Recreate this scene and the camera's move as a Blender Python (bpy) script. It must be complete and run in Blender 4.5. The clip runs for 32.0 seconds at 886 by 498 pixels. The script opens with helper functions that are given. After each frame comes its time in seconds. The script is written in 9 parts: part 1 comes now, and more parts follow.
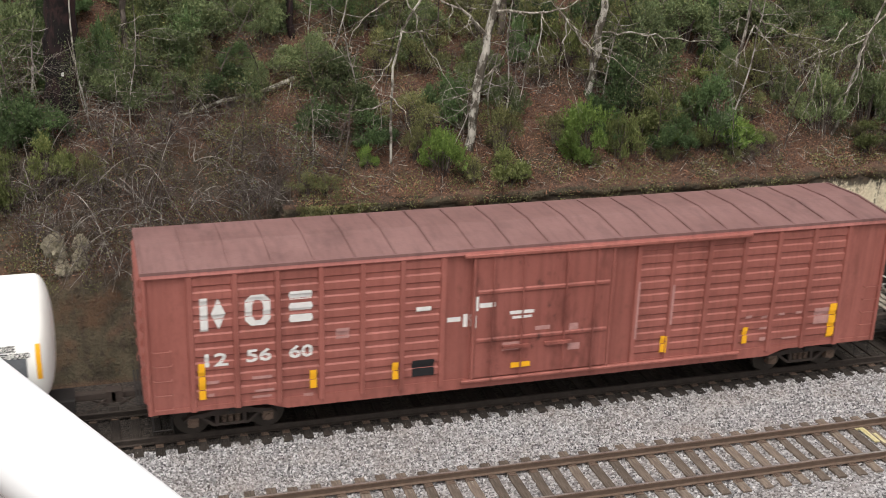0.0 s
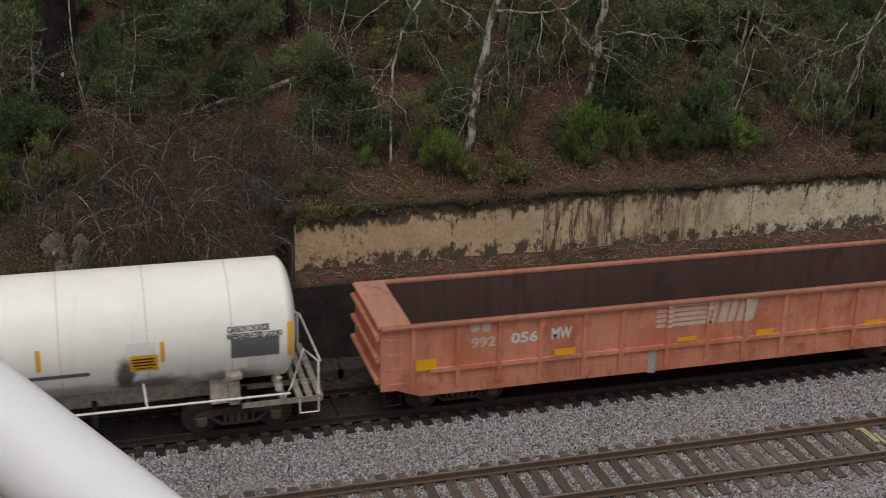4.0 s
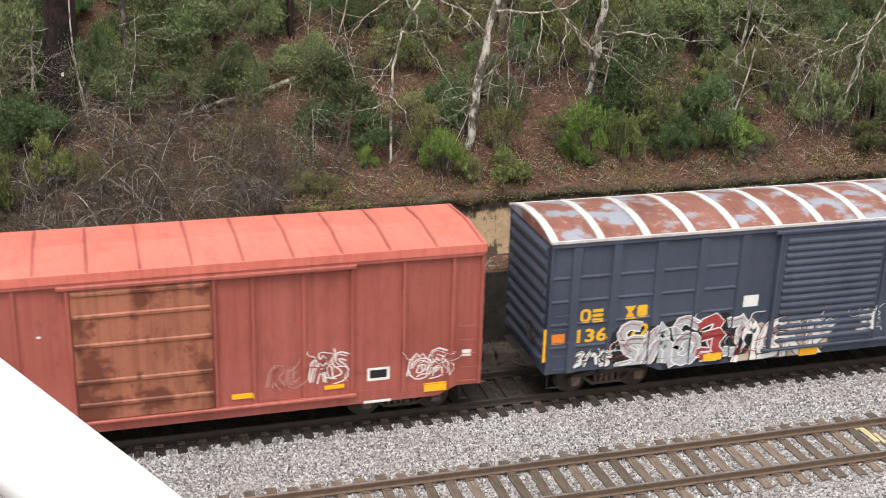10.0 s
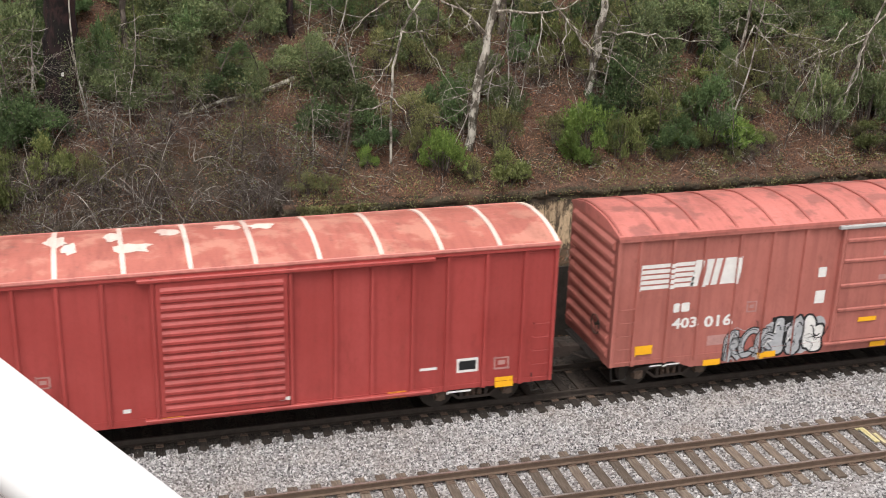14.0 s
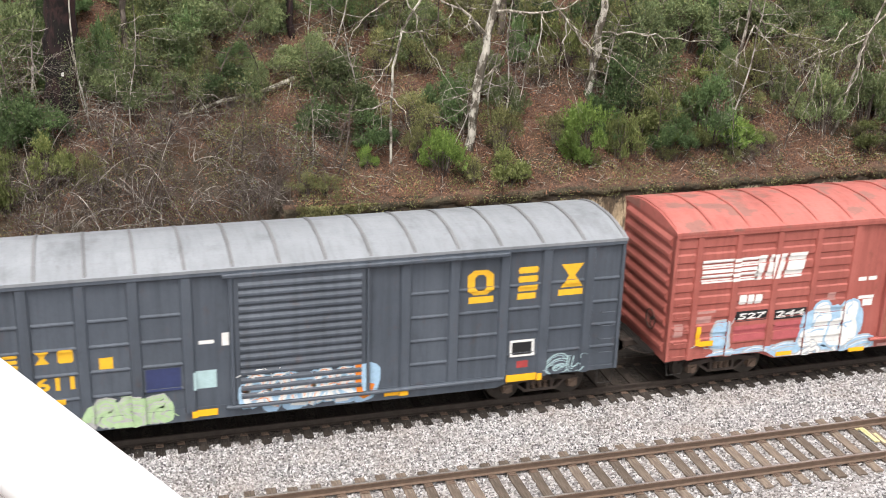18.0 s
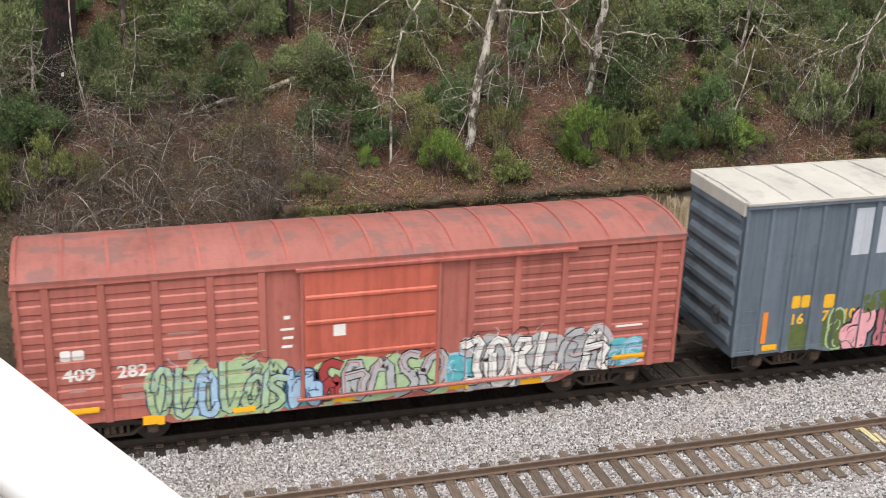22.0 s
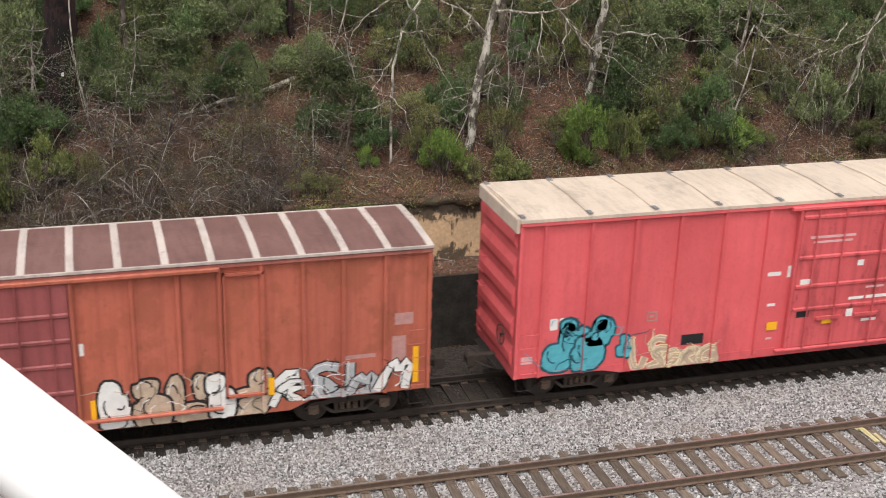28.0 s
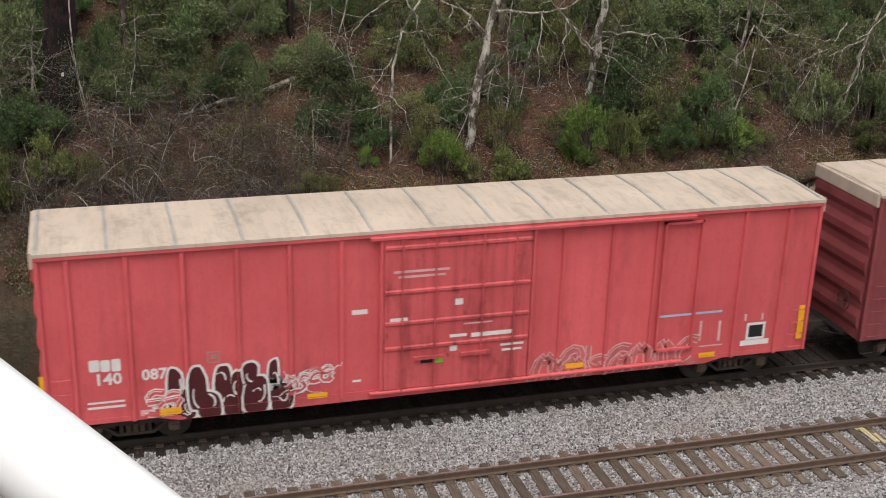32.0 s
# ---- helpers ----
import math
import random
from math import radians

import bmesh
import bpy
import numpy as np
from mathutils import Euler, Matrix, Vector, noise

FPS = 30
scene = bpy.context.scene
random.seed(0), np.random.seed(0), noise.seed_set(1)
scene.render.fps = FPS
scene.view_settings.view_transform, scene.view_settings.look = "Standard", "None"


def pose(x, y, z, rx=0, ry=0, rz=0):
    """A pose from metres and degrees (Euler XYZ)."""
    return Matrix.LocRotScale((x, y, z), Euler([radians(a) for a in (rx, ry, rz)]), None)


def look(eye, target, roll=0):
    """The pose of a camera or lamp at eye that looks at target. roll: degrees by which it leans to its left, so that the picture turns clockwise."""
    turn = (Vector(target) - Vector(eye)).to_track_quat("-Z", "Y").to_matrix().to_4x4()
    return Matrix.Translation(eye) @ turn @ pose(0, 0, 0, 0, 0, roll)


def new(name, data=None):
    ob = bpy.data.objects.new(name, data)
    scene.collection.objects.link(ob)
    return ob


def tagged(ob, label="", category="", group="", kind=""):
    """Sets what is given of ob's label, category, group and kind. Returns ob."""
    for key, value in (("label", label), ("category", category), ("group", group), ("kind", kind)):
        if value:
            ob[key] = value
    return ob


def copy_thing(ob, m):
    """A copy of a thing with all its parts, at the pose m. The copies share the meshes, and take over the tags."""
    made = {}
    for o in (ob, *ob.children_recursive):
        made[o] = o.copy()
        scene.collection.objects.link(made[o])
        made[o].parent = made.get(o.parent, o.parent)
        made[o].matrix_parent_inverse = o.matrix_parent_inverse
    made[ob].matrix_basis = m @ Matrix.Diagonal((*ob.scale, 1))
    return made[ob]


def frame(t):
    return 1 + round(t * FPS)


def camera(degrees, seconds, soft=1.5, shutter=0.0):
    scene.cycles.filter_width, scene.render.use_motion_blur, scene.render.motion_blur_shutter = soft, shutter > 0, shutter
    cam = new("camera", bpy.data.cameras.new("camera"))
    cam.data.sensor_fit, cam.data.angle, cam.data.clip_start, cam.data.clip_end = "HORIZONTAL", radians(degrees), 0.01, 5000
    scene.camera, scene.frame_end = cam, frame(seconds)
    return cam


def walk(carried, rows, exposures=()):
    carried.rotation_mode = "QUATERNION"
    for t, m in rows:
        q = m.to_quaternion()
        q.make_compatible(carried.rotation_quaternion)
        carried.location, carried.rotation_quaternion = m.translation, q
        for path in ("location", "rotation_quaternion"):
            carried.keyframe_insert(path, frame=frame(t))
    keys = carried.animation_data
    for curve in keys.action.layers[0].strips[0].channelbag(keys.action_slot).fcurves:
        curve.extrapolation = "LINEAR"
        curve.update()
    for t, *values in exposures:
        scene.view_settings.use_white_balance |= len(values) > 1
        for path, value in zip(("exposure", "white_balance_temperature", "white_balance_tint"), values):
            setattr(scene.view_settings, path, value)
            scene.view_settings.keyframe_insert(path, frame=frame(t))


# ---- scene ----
# ---------------------------------------------------------------- camera, world, light
cam = camera(39.78, 32.0, soft=1.0, shutter=0.2)
EYE = Vector((0.0, -27.219, 14.405))
AIM = EYE + Vector((0.27123, 0.89813, -0.34613)) * 30
EXPOSURES = [(t, e, 6750, 10) for t, e in (
    (0, 0.64), (0.6, 0.81), (1.0, 0.91), (1.3, 0.62), (1.6, 0.17), (2.0, -0.30), (2.5, -0.78), (3.0, -0.93), (3.6, -0.88), (4.6, 0.10), (5.5, 0.85), (6, 1.04), (7, 1.44), (8, 1.45), (9, 1.08), (10, 1.00), (11, 1.19),
    (13, 1.00), (14, 0.82), (15, 1.07), (17, 1.29), (18, 1.35), (19, 1.12), (20, 0.89), (21.5, 0.98), (24, 0.75), (25, 0.70), (25.5, 0.70), (28, 0.72), (29, 0.46), (30, 0.32), (31, 0.31), (32, 0.29))]
walk(cam, [(0, look(EYE, AIM, 1.661)), (32, look(EYE, AIM, 1.661))], EXPOSURES)

world = bpy.data.worlds.new("overcast_sky")
scene.world = world
world.use_nodes = True
wn, wl = world.node_tree.nodes, world.node_tree.links
sky = wn.new("ShaderNodeTexSky")
sky.sky_type, sky.sun_disc = "NISHITA", False
sky.sun_elevation, sky.sun_rotation = radians(66), radians(203)
sky.dust_density, sky.air_density = 3.0, 1.0
grey = wn.new("ShaderNodeHueSaturation")
grey.inputs["Saturation"].default_value = 0.22
wl.new(sky.outputs[0], grey.inputs["Color"])
wl.new(grey.outputs[0], wn["Background"].inputs[0])
wn["Background"].inputs[1].default_value = 0.15
sun = new("sun", bpy.data.lights.new("sun", "SUN"))
sun.data.energy, sun.data.angle, sun.data.color = 1.3, radians(40), (1.0, 0.97, 0.93)
sun.matrix_world = look((-10, -24, 62), (0, 0, 0))


# ---------------------------------------------------------------- mesh helpers
class Solid:
    """Collects verts and faces of one mesh, face by face with a material slot."""

    def __init__(self):
        self.v, self.f, self.m = [], [], []

    def face(self, pts, mat=0):
        n = len(self.v)
        self.v += [tuple(q) for q in pts]
        self.f.append(tuple(range(n, n + len(pts))))
        self.m.append(mat)

    def box(self, x0, x1, y0, y1, z0, z1, mat=0, c=0.0):
        """A box; c cuts its long edges."""
        if c <= 0:
            n = len(self.v)
            self.v += [(x, y, z) for x in (x0, x1) for y in (y0, y1) for z in (z0, z1)]
            for a in ((0, 1, 3, 2), (4, 6, 7, 5), (0, 4, 5, 1), (2, 3, 7, 6), (0, 2, 6, 4), (1, 5, 7, 3)):
                self.f.append(tuple(n + i for i in a))
                self.m.append(mat)
            return self
        d = (x1 - x0, y1 - y0, z1 - z0)
        ax = d.index(max(d))
        lo, hi = ((x0, x1), (y0, y1), (z0, z1))[ax]
        (a0, a1), (b0, b1) = [r for i, r in enumerate(((x0, x1), (y0, y1), (z0, z1))) if i != ax]
        ring = [(a0 + c, b0), (a1 - c, b0), (a1, b0 + c), (a1, b1 - c), (a1 - c, b1), (a0 + c, b1), (a0, b1 - c), (a0, b0 + c)]
        return self.prism(ring, ax, lo, hi, mat)

    def prism(self, ring, ax, lo, hi, mat=0):
        """A profile (pairs of the two other axes) pushed along axis ax."""
        def at(q, w):
            p = list(q)
            p.insert(ax, w)
            return tuple(p)
        n, k = len(self.v), len(ring)
        self.v += [at(q, lo) for q in ring] + [at(q, hi) for q in ring]
        for i in range(k):
            j = (i + 1) % k
            self.f.append((n + i, n + j, n + k + j, n + k + i))
            self.m.append(mat)
        self.f += [tuple(range(n + k - 1, n - 1, -1)), tuple(range(n + k, n + 2 * k))]
        self.m += [mat, mat]
        return self

    def tube(self, pts, r0, r1=None, k=6, mat=0):
        """A tapered tube along points."""
        r1 = r0 if r1 is None else r1
        pts = [Vector(q) for q in pts]
        n = len(self.v)
        for i, q in enumerate(pts):
            d = (pts[min(i + 1, len(pts) - 1)] - pts[max(i - 1, 0)]).normalized()
            a = d.cross(Vector((0, 0, 1)) if abs(d.z) < 0.9 else Vector((1, 0, 0))).normalized()
            b = d.cross(a)
            r = r0 + (r1 - r0) * i / max(1, len(pts) - 1)
            self.v += [tuple(q + a * (r * math.cos(w)) + b * (r * math.sin(w))) for w in [math.tau * s / k for s in range(k)]]
        for i in range(len(pts) - 1):
            for s in range(k):
                t = (s + 1) % k
                self.f.append((n + i * k + s, n + i * k + t, n + (i + 1) * k + t, n + (i + 1) * k + s))
                self.m.append(mat)
        e = n + (len(pts) - 1) * k
        self.f += [tuple(range(n + k - 1, n - 1, -1)), tuple(range(e, e + k))]
        self.m += [mat, mat]
        return self

    def disc(self, c, r, ax, h, k=20, mat=0):
        """A round plate or drum of height h along axis ax from c."""
        others = [i for i in range(3) if i != ax]
        ring = [(c[others[0]] + r * math.cos(math.tau * s / k), c[others[1]] + r * math.sin(math.tau * s / k)) for s in range(k)]
        return self.prism(ring, ax, c[ax], c[ax] + h, mat)

    def mesh(self, name, mats, smooth=False):
        me = bpy.data.meshes.new(name)
        me.from_pydata(self.v, [], self.f)
        for m in mats:
            me.materials.append(m)
        if len(mats) > 1:
            me.polygons.foreach_set("material_index", self.m)
        bm = bmesh.new()
        bm.from_mesh(me)
        bmesh.ops.recalc_face_normals(bm, faces=bm.faces)
        bm.to_mesh(me)
        bm.free()
        if smooth:
            me.polygons.foreach_set("use_smooth", [True] * len(me.polygons))
        me.update()
        return me


def part(name, solid, mats, parent=None, label="", smooth=False):
    """One mesh object, under a thing or a part where given."""
    mats = mats if isinstance(mats, (list, tuple)) else [mats]
    me = solid if isinstance(solid, bpy.types.Mesh) else solid.mesh(name, mats, smooth)
    ob = new(name, me)
    if parent:
        ob.parent = parent
    return tagged(ob, label)


def cloud_mesh(name, verts, faces, mats):
    """A large mesh of loose pieces from arrays."""
    me = bpy.data.meshes.new(name)
    me.from_pydata(verts.tolist(), [], faces.tolist())
    for m in mats:
        me.materials.append(m)
    me.update()
    return me


# ---------------------------------------------------------------- materials
def mat_nodes(name, rough=0.8, metal=0.0):
    m = bpy.data.materials.new(name)
    m.use_nodes = True
    n, l = m.node_tree.nodes, m.node_tree.links
    b = n["Principled BSDF"]
    b.inputs["Roughness"].default_value, b.inputs["Metallic"].default_value = rough, metal
    b.inputs["Specular IOR Level"].default_value = 0.3
    return m, n, l, b


def nz(n, l, co, scale, detail=4.0, stretch=(1, 1, 1), lo=0.35, hi=0.65, rough=0.6):
    """Noise in object space, stretched, with its contrast raised; gives a 0..1 socket."""
    mp = n.new("ShaderNodeMapping")
    mp.inputs["Scale"].default_value = stretch
    l.new(co, mp.inputs[0])
    t = n.new("ShaderNodeTexNoise")
    t.inputs["Scale"].default_value, t.inputs["Detail"].default_value, t.inputs["Roughness"].default_value = scale, detail, rough
    l.new(mp.outputs[0], t.inputs[0])
    r = n.new("ShaderNodeMapRange")
    r.inputs[1].default_value, r.inputs[2].default_value = lo, hi
    l.new(t.outputs[0], r.inputs[0])
    return r.outputs[0]


def mix(n, l, fac, a, b, amount=1.0):
    """Colour mix of a and b (sockets or rgb)."""
    if amount != 1.0 and not isinstance(fac, float):
        k = n.new("ShaderNodeMath")
        k.operation = "MULTIPLY"
        k.inputs[1].default_value = amount
        l.new(fac, k.inputs[0])
        fac = k.outputs[0]
    x = n.new("ShaderNodeMix")
    x.data_type = "RGBA"
    if isinstance(fac, float):
        x.inputs[0].default_value = fac
    else:
        l.new(fac, x.inputs[0])
    for s, i in ((a, 6), (b, 7)):
        if isinstance(s, tuple):
            x.inputs[i].default_value = (*s, 1)
        else:
            l.new(s, x.inputs[i])
    return x.outputs[2]


def bump(n, l, b, height, strength=0.3, dist=0.02):
    k = n.new("ShaderNodeBump")
    k.inputs["Strength"].default_value, k.inputs["Distance"].default_value = strength, dist
    l.new(height, k.inputs["Height"])
    l.new(k.outputs[0], b.inputs["Normal"])


def obj_co(n):
    return n.new("ShaderNodeTexCoord").outputs["Object"]


def rnd_shade(n, l, col, amount, island=False):
    """Varies a colour a little from piece to piece."""
    if island:
        r = n.new("ShaderNodeNewGeometry").outputs["Random Per Island"]
    else:
        r = n.new("ShaderNodeObjectInfo").outputs["Random"]
    mr = n.new("ShaderNodeMapRange")
    mr.inputs[3].default_value, mr.inputs[4].default_value = 1 - amount, 1 + amount
    l.new(r, mr.inputs[0])
    h = n.new("ShaderNodeHueSaturation")
    l.new(mr.outputs[0], h.inputs["Value"])
    if isinstance(col, tuple):
        h.inputs["Color"].default_value = (*col, 1)
    else:
        l.new(col, h.inputs["Color"])
    return h.outputs[0]


def car_paint(name, col, fade=None, rust=(0.10, 0.045, 0.028), rust_amt=0.5, streak=0.5, rough=0.55, patch=None, patch_amt=0.0, grime=0.38):
    """Weathered paint: broad fading, runs down the side, grain, rust and old patches."""
    m, n, l, b = mat_nodes(name, rough)
    co = obj_co(n)
    fade = fade or tuple(min(1, c * 1.18 + 0.012) for c in col)
    dark = tuple(c * 0.62 for c in col)
    c = mix(n, l, nz(n, l, co, 0.55, 3, lo=0.3, hi=0.7), col, fade)
    c = mix(n, l, nz(n, l, co, 1.0, 5, (6.5, 1, 0.30), 0.46, 0.70, 0.65), c, dark, streak)
    c = mix(n, l, nz(n, l, co, 14, 5, (1, 1, 0.6), 0.5, 0.85), c, dark, 0.35)
    if patch:
        c = mix(n, l, nz(n, l, co, 1.1, 5, lo=0.5, hi=0.58), c, patch, patch_amt)
    c = mix(n, l, nz(n, l, co, 0.7, 6, (1.6, 1, 0.5), 0.54, 0.70, 0.68), c, tuple(x * 0.32 for x in col), grime)
    c = mix(n, l, nz(n, l, co, 2.6, 8, (1.3, 1, 0.7), 0.58, 0.72, 0.7), c, rust, rust_amt)
    l.new(rnd_shade(n, l, c, 0.08), b.inputs["Base Color"])
    bump(n, l, b, nz(n, l, co, 3.5, 3), 0.25, 0.01)
    return m


def plain(name, col, rough=0.7, metal=0.0, var=0.25, scale=6.0, island=0.0):
    """A plain surface with two scales of soiling."""
    m, n, l, b = mat_nodes(name, rough, metal)
    co = obj_co(n)
    d = tuple(x * (1 - var) for x in col)
    c = mix(n, l, nz(n, l, co, scale, 4), col, d)
    c = mix(n, l, nz(n, l, co, scale * 7, 4, lo=0.45, hi=0.75), c, tuple(x * (1 - 1.6 * var) if var < 0.6 else x * 0.1 for x in col), 0.6)
    if island:
        c = rnd_shade(n, l, c, island, True)
    l.new(c, b.inputs["Base Color"])
    return m


M = {}
M["black_iron"] = plain("sooty_black_iron", (0.022, 0.019, 0.018), 0.75)
M["brown_iron"] = plain("rusty_brown_iron", (0.050, 0.037, 0.031), 0.8)
M["rail_side"] = plain("rusty_rail_steel", (0.13, 0.088, 0.065), 0.7)
M["rail_top"] = plain("worn_rail_head", (0.42, 0.38, 0.35), 0.35, 0.8, 0.15)
M["wheel"] = plain("oily_wheel_steel", (0.045, 0.036, 0.03), 0.6, 0.2)
M["white"] = plain("white_stencil_paint", (0.72, 0.71, 0.69), 0.6, var=0.12)
M["grey_white"] = plain("faded_white_paint", (0.42, 0.41, 0.41), 0.7, var=0.2)
M["pink"] = plain("pink_paint", (0.72, 0.36, 0.40), 0.6, var=0.15)
M["faint"] = plain("faded_pink_stencil", (0.45, 0.24, 0.22), 0.7, var=0.2)
M["yellow"] = plain("yellow_reflector", (0.85, 0.42, 0.02), 0.5, var=0.08)
M["goldmark"] = plain("yellow_lettering_paint", (0.75, 0.42, 0.03), 0.6, var=0.15)
M["cream"] = plain("cream_lettering_paint", (0.75, 0.62, 0.40), 0.6, var=0.12)
M["black"] = plain("black_stencil_paint", (0.018, 0.018, 0.02), 0.6)
M["dullgrey"] = plain("dull_grey_panel", (0.14, 0.15, 0.16), 0.7, var=0.2)
M["orangemark"] = plain("orange_marking", (0.75, 0.22, 0.03), 0.6, var=0.12)
M["green"] = plain("bright_green_sticker", (0.15, 0.75, 0.05), 0.5, var=0.08)
M["lightblue"] = plain("light_blue_spray_paint", (0.35, 0.52, 0.68), 0.6, var=0.2)
M["teal"] = plain("teal_spray_paint", (0.10, 0.42, 0.48), 0.6, var=0.2)
M["palegreen"] = plain("pale_green_spray_paint", (0.38, 0.52, 0.30), 0.6, var=0.2)
M["darkblue"] = plain("dark_blue_patch", (0.035, 0.045, 0.12), 0.6, var=0.2)
M["sprayred"] = plain("red_spray_paint", (0.35, 0.05, 0.05), 0.6, var=0.2)
M["darkmaroon"] = plain("dark_maroon_spray_paint", (0.085, 0.016, 0.020), 0.6, var=0.2)
M["tan"] = plain("tan_spray_paint", (0.52, 0.40, 0.30), 0.6, var=0.25)
M["silver"] = plain("silver_spray_paint", (0.42, 0.43, 0.45), 0.5, var=0.2)
# ---------------------------------------------------------------- the ground, tracks and walls
WALL_X = 5.3          # where the concrete wall begins
LOW_Y, UP_Y = 3.8, 4.7
PLATEAU = 26.0


def hill_z(x, y):
    """Height of the ground."""
    flat = -0.5
    if y < 3.2:
        return flat - 0.12 * min(1, max(0, (y - 2.0) / 1.2))
    w = min(1, max(0, (x - (WALL_X - 0.5)) / 0.5))
    up = 3.72 + (y - UP_Y) * 0.62 if y > UP_Y else 0
    bump_ = 0.28 * noise.noise((x * 0.35, y * 0.5, 0)) + 0.12 * noise.noise((x * 1.1, y * 1.3, 3))
    if y >= UP_Y + 0.02:
        walled = up + bump_ * min(1, (y - UP_Y) * 0.6)
    elif y >= LOW_Y + 0.02:
        walled = 1.66 + (y - LOW_Y) * 0.16 + 0.05 * noise.noise((x * 1.3, y, 5))
    else:
        walled = flat - 0.12
    t = min(1, max(0, (y - 3.2) / 3.6))
    rock = flat - 0.12 + (t ** 0.8) * 5.6 + 0.45 * noise.noise((x * 0.8, y * 0.9, 9)) * t
    rock += (0.30 * noise.noise((x * 1.9, y * 2.3, 4)) + 0.14 * noise.noise((x * 4.5, y * 5, 6))) * min(1, t * 3)
    natural = rock if y < 6.8 else max(5.0, up) + bump_
    if WALL_X - 0.50 < x < WALL_X and 3.85 < y < 6.0:
        return -0.4                               # the dark hollow beside the wall's free end
    h = walled * w + natural * (1 - w)
    if y > PLATEAU:
        h = min(h, 3.72 + (PLATEAU - UP_Y) * 0.62)
    return h


def ground_mat():
    m, n, l, b = mat_nodes("leaf_litter_and_soil", 0.95)
    co = obj_co(n)
    c = mix(n, l, nz(n, l, co, 1.2, 6), (0.045, 0.028, 0.021), (0.110, 0.058, 0.040))
    c = mix(n, l, nz(n, l, co, 9, 8, (1, 1, 1), 0.42, 0.62, 0.75), c, (0.16, 0.088, 0.060), 0.55)
    c = mix(n, l, nz(n, l, co, 30, 6, lo=0.52, hi=0.7), c, (0.34, 0.23, 0.16), 0.5)
    c = mix(n, l, nz(n, l, co, 0.45, 5, lo=0.52, hi=0.66), c, (0.028, 0.034, 0.014), 0.75)
    c = mix(n, l, nz(n, l, co, 4, 6, lo=0.56, hi=0.7), c, (0.02, 0.015, 0.011), 0.8)
    # bare mossy rock where the bank is too steep for leaves to lie
    face = n.new("ShaderNodeSeparateXYZ")
    l.new(n.new("ShaderNodeNewGeometry").outputs["Normal"], face.inputs[0])
    steep = n.new("ShaderNodeMapRange")
    steep.inputs[1].default_value, steep.inputs[2].default_value = 0.74, 0.52
    l.new(face.outputs[2], steep.inputs[0])
    r = mix(n, l, nz(n, l, co, 1.6, 6), (0.042, 0.038, 0.024), (0.110, 0.096, 0.064))
    r = mix(n, l, nz(n, l, co, 5, 7, (1, 1, 0.6), 0.5, 0.66), r, (0.035, 0.030, 0.022), 0.85)
    r = mix(n, l, nz(n, l, co, 0.9, 4, lo=0.5, hi=0.64), r, (0.12, 0.062, 0.036), 0.7)
    c = mix(n, l, steep.outputs[0], c, r, 0.85)
    l.new(c, b.inputs["Base Color"])
    bump(n, l, b, nz(n, l, co, 12, 8, lo=0.2, hi=0.8), 0.9, 0.08)
    return m


M["ground"] = ground_mat()


def build_ground():
    xs = [-900, -300, -120, -60, -35, -24] + [-18 + 0.4 * i for i in range(30)] + [-6 + 0.2 * i for i in range(54)]
    xs += [WALL_X - 0.52, WALL_X - 0.48, WALL_X - 0.25, WALL_X - 0.02, WALL_X + 0.02] + [5.6 + 0.4 * i for i in range(94)] + [48, 60, 90, 150, 330, 900]
    ys = [-900, -300, -120, -60, -34, -20, -12, -8, -6, -3, 0, 2, 2.6, 3.2, 3.35, 3.5, 3.65, LOW_Y, LOW_Y + 0.03, 3.95, 4.1, 4.25, 4.4, 4.55, UP_Y, UP_Y + 0.03]
    ys += [4.85 + 0.15 * i for i in range(14)] + [6.95 + 0.3 * i for i in range(38)] + [19, 21, 23.5, PLATEAU, 30, 60, 160, 400, 900]
    s = Solid()
    s.v = [(x, y, hill_z(x, y)) for y in ys for x in xs]
    k = len(xs)
    s.f = [(j * k + i, j * k + i + 1, (j + 1) * k + i + 1, (j + 1) * k + i) for j in range(len(ys) - 1) for i in range(k - 1)]
    s.m = [0] * len(s.f)
    tagged(part("ground", s, M["ground"], smooth=True), "reddish-brown leaf-littered ground and wooded bank", "ground", kind="structure")


build_ground()


def ballast_mat(name, light, dark, brown):
    m, n, l, b = mat_nodes(name, 0.9)
    co = obj_co(n)
    v = n.new("ShaderNodeTexVoronoi")
    v.inputs["Scale"].default_value = 19
    l.new(co, v.inputs["Vector"])
    sep = n.new("ShaderNodeSeparateColor")
    l.new(v.outputs["Color"], sep.inputs[0])
    c = mix(n, l, sep.outputs[0], dark, light)
    c = mix(n, l, nz(n, l, co, 0.9, 5, lo=0.4, hi=0.7), c, brown, 0.5)
    l.new(c, b.inputs["Base Color"])
    bump(n, l, b, v.outputs["Distance"], 1.0, 0.05)
    return m


M["ballast"] = ballast_mat("grey_granite_ballast", (0.455, 0.44, 0.44), (0.06, 0.057, 0.06), (0.22, 0.185, 0.165))
# near-black copy of the ballast: the train's shade put into its colour
M["ballast_shaded"] = ballast_mat("shade_darkened_ballast", (0.085, 0.07, 0.06), (0.02, 0.017, 0.015), (0.03, 0.022, 0.018))


